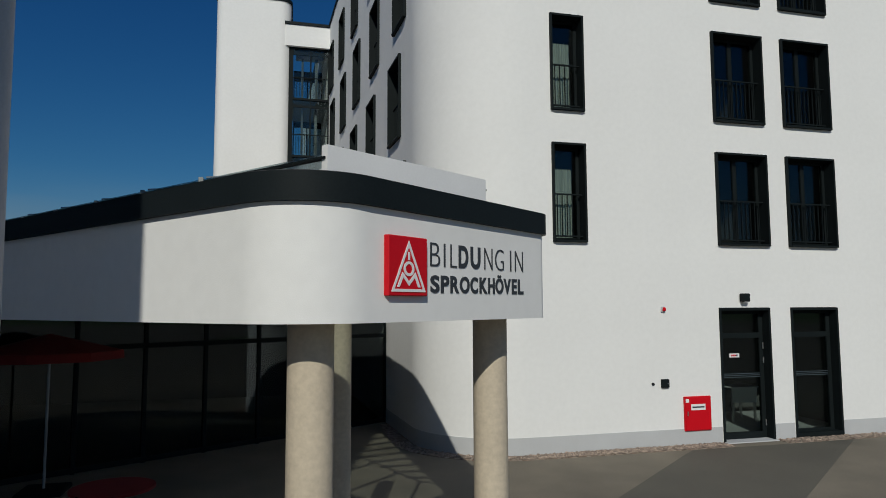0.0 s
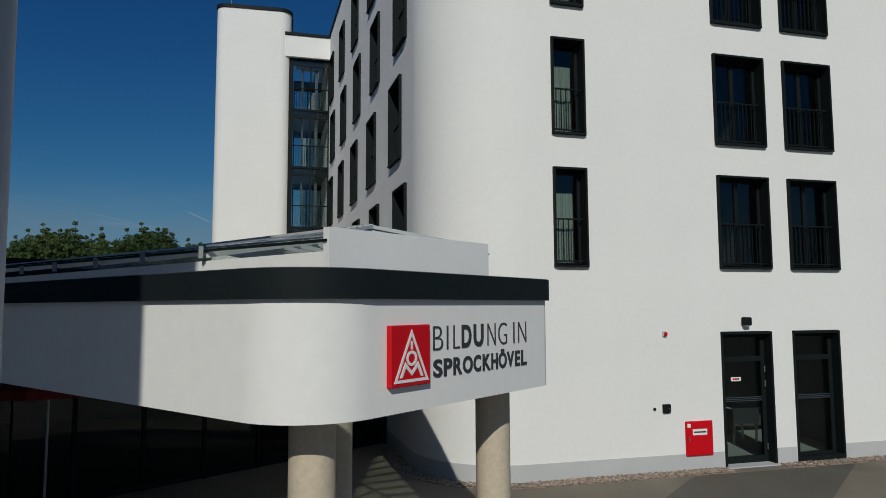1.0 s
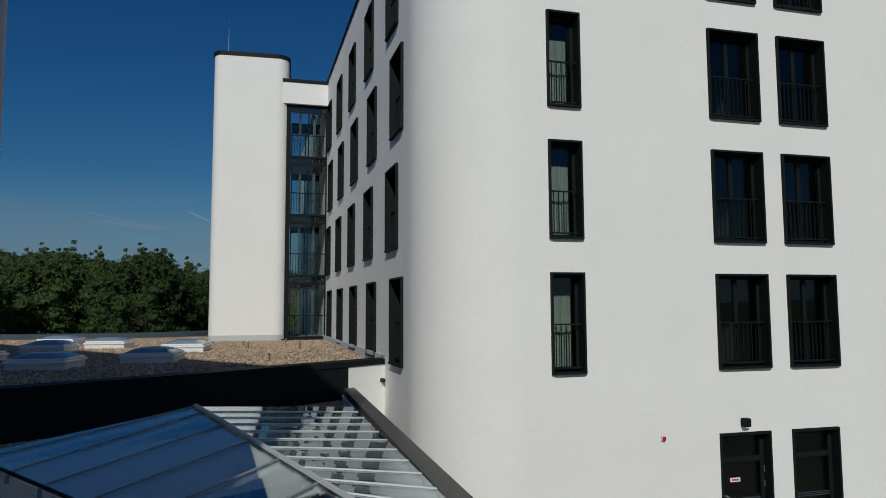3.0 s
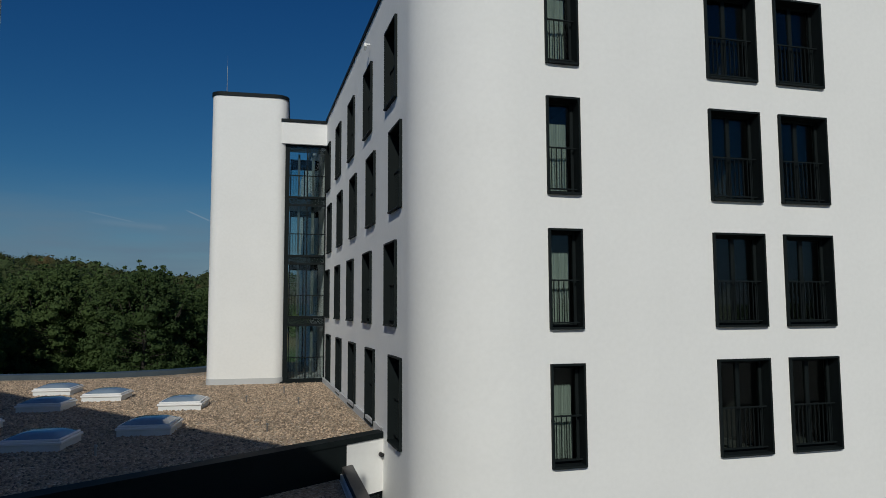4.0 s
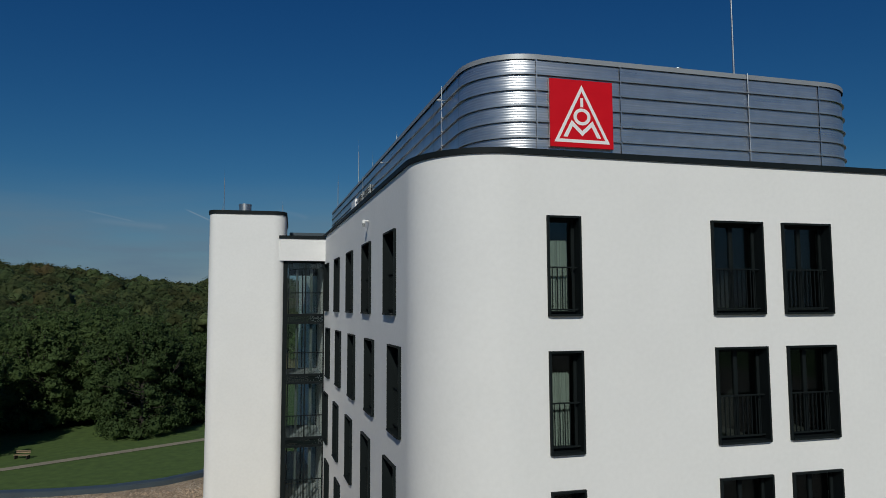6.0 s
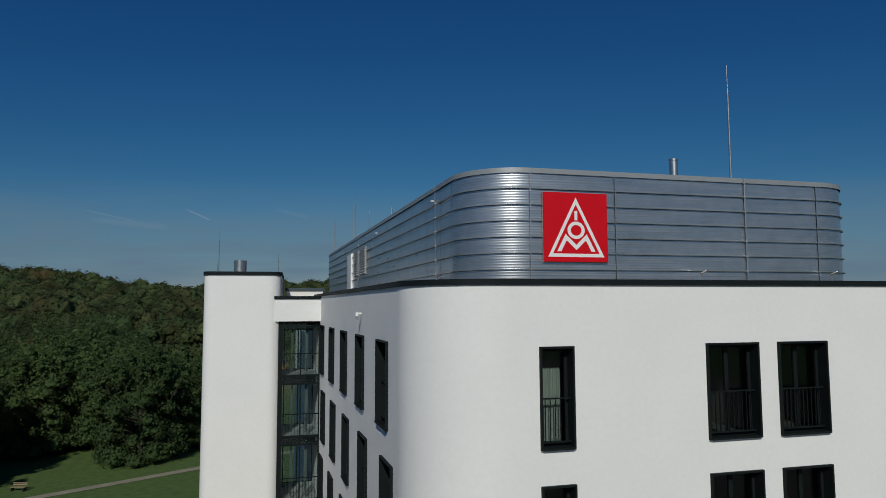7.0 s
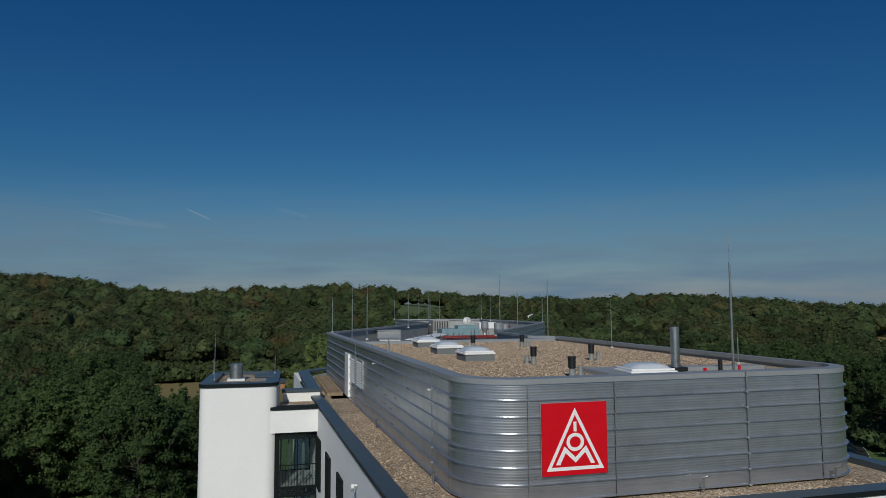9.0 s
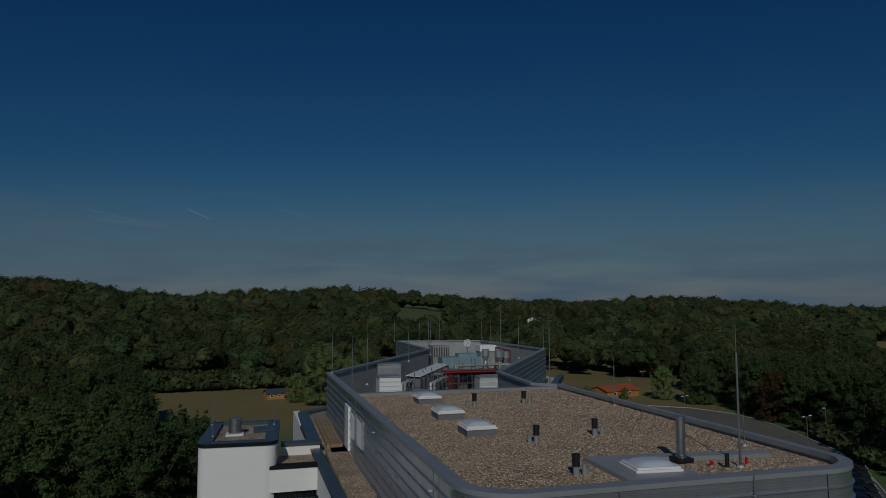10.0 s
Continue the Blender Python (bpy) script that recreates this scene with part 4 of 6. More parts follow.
def along(pts, a, b):
    """The stretch of a polyline between the lengths a and b."""
    out, s = [], 0.0
    for p, q in zip(pts, pts[1:]):
        p, q = Vector(p), Vector(q)
        l = (q - p).length
        if l < 1e-6:
            continue
        for t in ((max(a, s) - s) / l, (min(b, s + l) - s) / l) if s + l > a and s < b else ():
            w = p.lerp(q, min(1, max(0, t)))
            if not out or (Vector(out[-1]) - w).length > 1e-4:
                out.append((w.x, w.y))
        s += l
    return out


def run_length(pts):
    return sum((Vector(q) - Vector(p)).length for p, q in zip(pts, pts[1:]))


def clad(parent, pts, seams):
    """Panels between the seams, band by band, and a slim cover strip on every seam."""
    for a, b in zip(seams, seams[1:]):
        piece = along(pts, a + 0.012, b - 0.012)
        for k in range(NB):
            bm = sweep(bmesh.new(), piece, band_profile(ZP0 + BH * k))
            part("panel", bm, M["alu"], parent, smooth=True)
    for s in seams[1:-1]:
        piece = along(pts, s - 0.016, s + 0.016)
        part("seam_strip", sweep(bmesh.new(), piece, [(0.0, ZP0), (0.05, ZP0), (0.05, ZP1 - 0.1), (0.0, ZP1 - 0.1)]), M["alu"], parent)


side_len = (Vector((-1.55, 31.0)) - Vector((-0.98, 1.62))).length - 1.55
arc_len = run_length(PR[1:16])
f0 = side_len + arc_len
total = run_length(PR)
seams = [0.0, side_len - 20.0, side_len - 15.4, side_len - 10.9, side_len - 6.5, side_len - 2.5, side_len - 1.1, side_len - 0.02, f0 - 0.02, f0 + 2.25, f0 + 6.05, f0 + 8.33, f0 + 11.0, total - 9, total]
clad(pent, PR, seams)
bm = bmesh.new()
sweep(bm, PR, [(-0.04, ZP0), (-0.04, ZP1 - 0.1), (-0.2, ZP1 - 0.1), (-0.2, ZP0)], loop=True)
part("wall", bm, M["sheet"], pent, "grey inner face of the parapet", smooth=True)
bm = bmesh.new()
sweep(bm, PR, [(0.055, ZP1 - 0.13), (0.055, ZP1 - 0.005), (-0.30, ZP1 + 0.01), (-0.30, ZP1 - 0.14)])
part("coping", bm, M["alu_cap"], pent, "pale aluminium cap sheet", smooth=True)
ZG = 19.17
inner = offset(PR, -0.22, False)
roofpoly = [(-1.15, 20.9)] + [p for p in inner if p[1] < 20.5] + [(10.08, 20.9)]
part("roof", plate(bmesh.new(), roofpoly, ZG, thick=0.3), M["gravel"], pent, "brown gravel on the plant roof")
bm = bmesh.new()
sweep(bm, [(10.25, 20.9), (-1.25, 20.9)], [(0.0, 16.6), (0.0, ZG + 0.14), (0.28, ZG + 0.15), (0.28, 16.6)])
part("kerb", bm, M["alu_cap"], pent, "pale metal edge towards the plant yard")
# louvres and door in the flank


def on_flank(y, dx=0.0):
    return -1.55 + (31.0 - y) * (0.57 / 29.38) - dx


for y0, y1, n in ((16.2, 17.8, 10), (18.25, 19.6, 10)):
    fr = thing("louvre_panel", "white ventilation louvre in the aluminium cladding", "louvre", group="louvres in the cladding")
    xa = on_flank((y0 + y1) / 2, 0.07)
    part("frame", box(bmesh.new(), (xa - 0.02, y0, 17.50), (xa + 0.06, y1, 18.72), 0.01), M["grey"], fr)
    for i in range(n):
        z = 17.53 + i * (1.14 / n)
        bm = box(bmesh.new(), (-0.045, y0 + 0.06, -0.008), (0.045, y1 - 0.06, 0.008), m=Matrix.Translation((xa - 0.03, 0, z + 0.04)) @ Matrix.Rotation(radians(-35), 4, "Y"))
        part("slat", bm, M["white"], fr)
fr = thing("plant_door", "narrow white steel door in the aluminium cladding, closed", "door")
part("leaf", box(bmesh.new(), (on_flank(21.2, 0.10), 20.5, 16.62), (on_flank(21.2, 0.0), 21.95, 18.72), 0.01), M["white"], fr)
part("handle", rod(bmesh.new(), (on_flank(20.7, 0.16), 20.7, 17.7), (on_flank(20.7, 0.09), 20.7, 17.7), 0.025), M["steel"], fr)

# conductors with clips on the cladding
for s, lab in ((f0 + 6.05, "front"), (side_len - 1.3, "flank"), (side_len - 15.0, "flank")):
    p = Vector(along(PR, s, s + 0.02)[0])
    n = Vector((offset(along(PR, s - 0.05, s + 0.05), 0.09, False)[0]))
    o = Vector((n.x, n.y))
    cd = thing("lightning_conductor", "thin steel down conductor clipped to the cladding", "conductor", group="down conductors")
    part("wire", rod(bmesh.new(), (o.x, o.y, ZP0), (o.x, o.y, ZP1 + 0.02), 0.011, seg=8), M["steel"], cd)
    for k in range(NB):
        part("clip", box(bmesh.new(), (o.x - 0.03, o.y - 0.03, ZP0 + BH * k - 0.02), (o.x + 0.03, o.y + 0.03, ZP0 + BH * k + 0.03), 0.006), M["alu_cap"], cd)
for y in (4.2, 12.6):
    sl = thing("flood_lamp", "small outdoor lamp on an arm from the cladding", "lamp", pose(on_flank(y, 0.05), y, 18.92), group="lamps on the cladding")
    part("arm", rod(bmesh.new(), (0, 0, 0), (-0.18, 0, 0.02), 0.012), M["steel"], sl)
    part("head", box(bmesh.new(), (-0.26, -0.045, -0.02), (-0.16, 0.045, 0.03), 0.01), M["plinth"], sl)
for x, y, z in ((on_flank(3.9, 0.22), 3.9, 16.56), (on_flank(12.3, 0.2), 12.3, 16.56), (5.0, 1.35, 16.6), (9.0, 1.35, 16.6)):
    hk = thing("roof_bracket", "short steel anchor bracket at the foot of the cladding", "bracket", pose(x, y, z), group="roof brackets")
    bm = rod(bmesh.new(), (0, 0, -0.02), (0, 0, 0.30), 0.03)
    part("post", bm, M["steel"], hk)
    part("arm", rod(bmesh.new(), (0, 0, 0.28), (0.06, -0.16, 0.36), 0.025), M["steel"], hk)


def emblem(bm_white, half, th, y):
    """A triangle outline, a bar, a ring and two zigzag strokes in relief."""
    def poly(pts, hole=None):
        rings = [pts] + ([hole] if hole else [])
        for yy in (y, y - th):
            edges = []
            for r in rings:
                vs = [bm_white.verts.new((px * half, yy, pz * half)) for px, pz in r]
                edges += [bm_white.edges.new((vs[i], vs[(i + 1) % len(vs)])) for i in range(len(vs))]
            bmesh.ops.triangle_fill(bm_white, use_beauty=True, edges=edges)
        for r in rings:
            k = len(r)
            for i in range(k):
                a, b = r[i], r[(i + 1) % k]
                bm_white.faces.new([bm_white.verts.new((p[0] * half, yy, p[1] * half)) for p, yy in ((a, y), (b, y), (b, y - th), (a, y - th))])
    poly([(-0.88, -0.86), (0.88, -0.86), (0.0, 0.86)], [(-0.73, -0.765), (0.73, -0.765), (0.0, 0.66)])
    poly([(-0.045, 0.20), (0.045, 0.20), (0.045, 0.47), (-0.045, 0.47)])
    n = 28
    poly([(0.27 * math.cos(2 * math.pi * i / n), -0.09 + 0.25 * math.sin(2 * math.pi * i / n)) for i in range(n)],
         [(0.17 * math.cos(2 * math.pi * i / n), -0.09 + 0.155 * math.sin(2 * math.pi * i / n)) for i in range(n)])
    poly([(-0.60, -0.70), (-0.47, -0.70), (-0.30, -0.38), (0.0, -0.66), (0.30, -0.38), (0.47, -0.70), (0.60, -0.70), (0.33, -0.20), (0.0, -0.51), (-0.33, -0.20)])


def logo_sign(name, label, m, half, depth, group, rim=True):
    sg = thing(name, label, "sign", m, group)
    part("panel", box(bmesh.new(), (-half, -depth, -half), (half, 0, half), 0.006), M["red"], sg, "red enamelled square panel")
    bm = bmesh.new()
    emblem(bm, half, 0.004, -depth - 0.0005)
    part("emblem", bm, M["white"], sg, "white triangle emblem in relief")
    if not rim:
        return sg
    bm = bmesh.new()
    w = half + 0.015
    for a, b in (((-w, 0.0, -w), (-half, 0.012, w)), ((half, 0.0, -w), (w, 0.012, w)), ((-half, 0.0, half), (half, 0.012, w)), ((-half, 0.0, -w), (half, 0.012, -half))):
        box(bm, a, b)
    part("rim", bm, M["alu_cap"], sg)
    return sg


logo_sign("roof_sign", "large square red sign with white triangle emblem on the aluminium cladding", pose(1.645, 1.56, 17.99), 0.845, 0.05, "red emblem signs")
for x in (0.95, 2.34):
    part("mounting_rail", box(bmesh.new(), (x - 0.03, 1.562, 17.16), (x + 0.03, 1.62, 18.82)), M["steel"], pent, "steel rail behind the sign")

# things on the plant roof


def vent(x, y, h, twin):
    v = thing("vent_pipe", "roof vent pipe with black cap and a grey side pipe", "vent", pose(x, y, ZG), group="vent pipes on the gravel roof")
    part("pipe", rod(bmesh.new(), (0, 0, -0.03), (0, 0, h * 0.55), 0.085, seg=16), M["grey"], v, smooth=True)
    bm = rod(bmesh.new(), (0, 0, h * 0.45), (0, 0, h * 0.9), 0.105, seg=16)
    rod(bm, (0, 0, h * 0.9), (0, 0, h), 0.118, seg=16)
    part("cap", bm, M["black"], v, "black plastic cap", smooth=True)
    bm = rod(bmesh.new(), (twin, 0.05, -0.03), (twin, 0.05, h * 0.45), 0.07, seg=14)
    rod(bm, (twin, 0.05, h * 0.45), (twin, 0.05, h * 0.52), 0.085, seg=14)
    part("side_pipe", bm, M["grey"], v, smooth=True)


for x, y, h, tw in ((2.62, 3.65, 0.58, 0.27), (3.27, 7.95, 0.58, -0.22), (5.72, 8.55, 0.58, 0.3), (3.65, 16.0, 0.6, -0.3), (6.1, 16.2, 0.6, 0.3)):
    vent(x, y, h, tw)


def dome(x, y, z, sx, sy, rot, mat_top, tall, group, lab):
    """A roof light: upright kerb, white frame rings and a shallow dome."""
    d = thing("roof_light", lab, "skylight", pose(x, y, z, 0, 0, rot), group=group)
    bm = box(bmesh.new(), (-sx / 2 + 0.04, -sy / 2 + 0.04, -0.03), (sx / 2 - 0.04, sy / 2 - 0.04, tall))
    part("kerb", bm, M["plastic"] if mat_top is M["dome"] else M["bitumen"], d)
    bm = bmesh.new()
    box(bm, (-sx / 2, -sy / 2, tall), (sx / 2, sy / 2, tall + 0.07), 0.015)
    part("frame", bm, M["white"], d, "white frame")
    bm = bmesh.new()
    box(bm, (-sx / 2 + 0.05, -sy / 2 + 0.05, tall + 0.072), (sx / 2 - 0.05, sy / 2 - 0.05, tall + 0.13), 0.015)
    part("sash", bm, M["white"], d, "white sash")
    bm = bmesh.new()
    n = 10
    g = [[bm.verts.new(((i / n - 0.5) * (sx - 0.2), (j / n - 0.5) * (sy - 0.2), tall + 0.132 + 0.13 * (1 - (2 * i / n - 1) ** 4) * (1 - (2 * j / n - 1) ** 4))) for j in range(n + 1)] for i in range(n + 1)]
    for i in range(n):
        for j in range(n):
            bm.faces.new((g[i][j], g[i + 1][j], g[i + 1][j + 1], g[i][j + 1]))
    part("dome", bm, mat_top, d, "curved translucent cover", smooth=True)
    return d


for x, y in ((1.85, 10.0), (1.75, 13.6), (1.95, 18.0)):
    dome(x, y, ZG, 1.15, 1.25, 0, M["dome_milk"], 0.24, "roof lights on the plant roof", "milky domed roof light with white frame on gravel")
dome(4.75, 3.45, ZG, 1.35, 1.15, -6, M["dome_milk"], 0.12, "roof lights on the plant roof", "low milky domed roof light in a grey sheet walkway")
wk = thing("roof_walkway", "grey bitumen sheet walkway with pale edging across the gravel roof", "walkway")
bm = plate(bmesh.new(), [(3.5, 2.0), (5.6, 2.0), (5.7, 4.5), (9.2, 4.1), (9.2, 4.6), (3.6, 5.2)], ZG + 0.12, thick=0.14)
part("sheet", bm, M["sheet"], wk)
bm = beam(bmesh.new(), (6.35, 4.395, ZG + 0.06), (9.2, 4.07, ZG + 0.06), 0.03, 0.11)
part("edging", bm, M["alu_cap"], wk, "pale metal edging strip")
ch = thing("chimney_pipe", "tall shiny steel chimney pipe on a square base", "chimney", pose(6.25, 4.25, ZG + 0.06))
part("base", box(bmesh.new(), (-0.26, -0.26, -0.03), (0.26, 0.26, 0.09), 0.02), M["black"], ch)
bm = rod(bmesh.new(), (0, 0, 0.08), (0, 0, 1.24), 0.13, seg=24)
rod(bm, (0, 0, 1.2), (0, 0, 1.26), 0.14, seg=24)
rod(bm, (0, 0, 0.08), (0, 0, 0.16), 0.17, seg=24)
part("pipe", bm, M["steel"], ch, "polished steel pipe", smooth=True)
for x, y, r, h, mt, lab in ((6.75, 3.55, 0.045, 0.16, "red", "short red capped pipe"), (7.0, 3.2, 0.06, 0.42, "black", "short black pipe"), (7.75, 3.35, 0.036, 0.24, "red", "short red capped pipe")):
    sp_ = thing("pipe_stub", lab + " standing in the gravel", "pipe", pose(x, y, ZG), group="pipe stubs on the roof")
    part("pipe", rod(bmesh.new(), (0, 0, -0.03), (0, 0, h), r, seg=14), M[mt], sp_, smooth=True)
    part("collar", rod(bmesh.new(), (0, 0, -0.02), (0, 0, 0.05), r * 1.8, r * 1.2, 14), M["grey"], sp_)


def mast(x, y, z, h, r, group="lightning rods", joint=0.78):
    a = thing("lightning_rod", "slender steel lightning rod on the roof", "lightning rod", pose(x, y, z), group=group)
    part("tube", rod(bmesh.new(), (0, 0, 0), (0, 0, h * joint), r, r * 0.8, 10), M["steel"], a, smooth=True)
    part("tip", rod(bmesh.new(), (0, 0, h * joint), (0, 0, h), r * 0.28, r * 0.15, 8), M["steel"], a)
    part("foot", rod(bmesh.new(), (0, 0, -0.03), (0, 0, 0.06), r * 3.2, r * 2.0, 12), M["plinth"], a)


mast(7.47, 3.25, ZG, 4.0, 0.036, joint=0.80)
for x, y, h in ((9.75, 14.4, 2.2), (9.5, 5.6, 1.1)):
    mast(x, y, ZG + 0.02, h, 0.022)
for x, y, h in ((-1.25, 30.7, 2.6), (-1.05, 22.2, 3.0), (0.3, 26.0, 3.4), (-0.95, 12.0, 0.9), (5.3, 38.0, 2.8), (9.6, 66.5, 3.0), (12.6, 66.4, 3.2), (10.4, 52.5, 3.2), (15.0, 65.8, 3.0), (9.6, 29.0, 4.6), (19.9, 64.5, 3.0), (9.7, 21.4, 4.2), (20.9, 48.3, 3.0), (15.5, 41.0, 3.4), (8.5, 44.0, 2.8), (17.8, 55.0, 3.2)):
    mast(x, y, ZP1 if y > 28 and h < 3.3 else ZG, h, 0.03)
for x, y, h in ((-7.75, 20.3, 2.3), (-4.95, 22.8, 1.2), (-8.0, 23.5, 1.0)):
    mast(x, y, 17.66, h, 0.02)



def loose_stones(name, label, seed, count, area, z, size, keep):
    """Single round stones lying on a gravel roof."""
    rng = np.random.default_rng(seed)
    base = np.array([(1, 0, 0), (-1, 0, 0), (0, 1, 0), (0, -1, 0), (0, 0, 1), (0, 0, -0.6)], float)
    tri = np.array([(0, 2, 4), (2, 1, 4), (1, 3, 4), (3, 0, 4)])
    xy = rng.uniform((area[0], area[1]), (area[2], area[3]), (count, 2))
    xy = xy[[keep(x, y) for x, y in xy]]
    n = len(xy)
    s = size * rng.uniform(0.6, 1.3, (n, 1)) * rng.uniform(0.7, 1.25, (n, 3)) * np.array([1, 1, 0.7])
    a = rng.uniform(0, 6.28, n)
    c, d = np.cos(a)[:, None], np.sin(a)[:, None]
    p = base[None] * s[:, None, :]
    v = np.stack([p[:, :, 0] * c - p[:, :, 1] * d + xy[:, :1], p[:, :, 0] * d + p[:, :, 1] * c + xy[:, 1:], p[:, :, 2] + z + size * 0.15], axis=2).reshape(-1, 3)
    f = (tri[None] + np.arange(n)[:, None, None] * 6).reshape(-1, 3)
    me = bpy.data.meshes.new(name)
    me.from_pydata(v.tolist(), [], f.tolist())
    me.materials.append(M["roof_stone"])
    return tagged(new(name, me), label, "gravel", kind="stuff")


loose_stones("roof_gravel", "loose beige gravel stones on the plant roof", 21, 33000, (-0.9, 2.0, 10.1, 20.7), ZG, 0.034,
             lambda x, y: not (3.45 < x < 5.75 and y < 5.25) and not (x > 5.6 and 4.0 < y < 5.1) and (x - 0.6) ** 2 * (x < 0.6) + (y - 3.2) ** 2 * (y < 3.2) < 1.7)
loose_stones("roof_gravel", "loose beige gravel stones on the hotel roof", 22, 9000, (-2.2, 0.5, 11.0, 15.0), ZR - 0.06, 0.04,
             lambda x, y: (x < -1.1 or y < 1.5) and (x > -0.6 or y > 2.0 or (x + 0.6) ** 2 + (y - 2.0) ** 2 < 2.4))
loose_stones("roof_gravel", "loose beige gravel stones on the low wing roof", 23, 41000, (-19.0, 0.0, -3.1, 22.9), 4.34, 0.045, lambda x, y: y > 5.1 + (x + 2.62) * 0.616 and not (x > -8.5 and y > 18.4) and x < -2.75 - y * 0.026)

# plant yard and the rear wings with their screens
rear = thing("rear_wing", "rear hotel wings with aluminium roof screens round the plant yard", "building")


def screen(pts, name="screen"):
    for k in range(NB):
        part("panel", sweep(bmesh.new(), pts, band_profile(ZP0 + BH * k)), M["alu"], rear)
    part("screen_back", sweep(bmesh.new(), pts, [(-0.04, ZP0), (-0.04, ZP1 - 0.1), (-0.16, ZP1 - 0.1), (-0.16, ZP0)], loop=True), M["sheet"], rear, "grey inner face of the screen")
    part("coping", sweep(bmesh.new(), pts, [(0.05, ZP1 - 0.13), (0.05, ZP1), (-0.28, ZP1 + 0.01), (-0.28, ZP1 - 0.13)]), M["alu_cap"], rear)


screen([(9.9, 67.0), (10.0, 51.6), (-1.55, 31.05)])
screen([(20.0, 64.9), (9.9, 67.05)])
screen([(10.3, 20.95), (9.0, 22.0), (9.4, 28.6), (21.1, 48.2), (20.0, 64.9)])
bm = bmesh.new()
plate(bm, [(10.3, 20.9), (9.3, 28.7), (21.3, 48.2), (20.2, 65.1), (9.7, 67.3), (9.8, 51.8), (-1.8, 31.0), (-2.2, 21.0)], 16.5, thick=0.3)
part("roof", bm, M["bitumen"], rear, "grey roof deck of the plant yard")
RW = [(-3.4, 31.2), (8.0, 53.0), (8.2, 69.0), (21.5, 67.0), (22.8, 48.0), (11.6, 28.0)]
bm = bmesh.new()
sweep(bm, RW, [(0, 0), (0, 16.4)], closed=True)
part("wall", bm, M["render"], rear, "white rendered wall")
bm = bmesh.new()
sweep(bm, [(22.8, 48.0), (11.6, 28.0)], [(-0.05, 16.4), (-0.05, 16.9), (0.5, 16.9), (0.5, 16.4)], loop=True)
part("coping", bm, M["coping"], rear)

ZY = 16.5


def unit(name, lab, cat, m, parts_, group=""):
    u_ = thing(name, lab, cat, m, group=group)
    for pn, a, b, mt in parts_:
        part(pn, box(bmesh.new(), a, b, 0.015), M[mt], u_)
    return u_


ah = unit("air_handler", "white ribbed air handling unit in the plant yard", "ventilation unit", pose(2.2, 33.0, ZY), [("body", (0, 0, 0.2), (1.5, 1.5, 2.25), "white"), ("base", (0.05, 0.05, 0), (1.45, 1.45, 0.2), "steel"), ("lid", (-0.05, -0.05, 2.25), (1.55, 1.55, 2.33), "alu_cap")])
for k in range(6):
    part("rib", box(bmesh.new(), (0.03, -0.03, 0.45 + k * 0.3), (1.47, 0.0, 0.52 + k * 0.3), 0.008), M["plastic"], ah)
cb = unit("air_handler", "grey upright ventilation cabinet in the plant yard", "ventilation unit", pose(2.9, 38.0, ZY), [("body", (0, 0, 0.2), (1.8, 1.6, 2.65), "sheet"), ("base", (0, 0, 0), (1.8, 1.6, 0.2), "steel"), ("lid", (-0.04, -0.04, 2.65), (1.84, 1.64, 2.72), "alu_cap")])
for x in (0.1, 0.95):
    part("door", box(bmesh.new(), (x, -0.03, 0.4), (x + 0.75, 0.0, 2.45), 0.01), M["alu_cap"], cb)
# long ventilation line with pale sloping covers
ln = thing("ventilation_line", "long ventilation line with pale sloping cover panels", "ventilation unit", Matrix.Translation((4.7, 34.6, ZY)) @ Matrix.Rotation(radians(63), 4, "Z"))
part("body", box(bmesh.new(), (0, -0.75, 0.5), (10.2, 0.35, 1.95), 0.02), M["bitumen"], ln, "dark duct body")
for k in range(8):
    bm = box(bmesh.new(), (0, -0.75, 0), (1.2, 0.35, 0.05), 0.01, m=Matrix.Translation((k * 1.28, 0, 2.12)) @ Matrix.Rotation(radians(4), 4, "X"))
    part("cover", bm, M["plastic"], ln, "pale sloping cover panel")
    for y in (-0.72, 0.3):
        part("post", box(bmesh.new(), (k * 1.28 + 0.5, y - 0.035, 0), (k * 1.28 + 0.57, y + 0.035, 2.1)), M["steel"], ln)
    part("duct_ring", box(bmesh.new(), (k * 1.28 + 0.9, -0.82, 0.45), (k * 1.28 + 0.96, 0.42, 2.0)), M["steel"], ln)
# red pipes on a frame
pr_ = thing("pipe_rack", "dull red pipes on a galvanised frame in the plant yard", "pipes", pose(7.6, 36.0, ZY))
for z, y in ((2.16, 0.0), (1.98, 0.3), (2.22, 0.75), (1.3, 0.15)):
    part("pipe", rod(bmesh.new(), (0, y, z), (4.25, y - 0.1, z), 0.075, seg=14), M["pipe_red"], pr_, "dull red pipe", smooth=True)
for x in (0.05, 1.0, 2.1):
    for y in (-0.15, 0.95):
        part("post", box(bmesh.new(), (x, y, 0), (x + 0.07, y + 0.07, 2.0)), M["steel"], pr_)
    part("cross_bar", box(bmesh.new(), (x, -0.08, 1.85), (x + 0.07, 0.95, 1.91)), M["steel"], pr_)
for x in (0.4, 0.62, 2.6, 2.85):
    part("riser", rod(bmesh.new(), (x, 0.1, 0.0), (x, 0.1, 2.1), 0.06, seg=12), M["pipe_red"], pr_, smooth=True)
for x in (0.9, 2.45):
    bm = rod(bmesh.new(), (x, 0.55, 0.0), (x, 0.55, 1.75), 0.42, seg=20)
    part("tank", bm, M["black"], pr_, "black insulated tank", smooth=True)
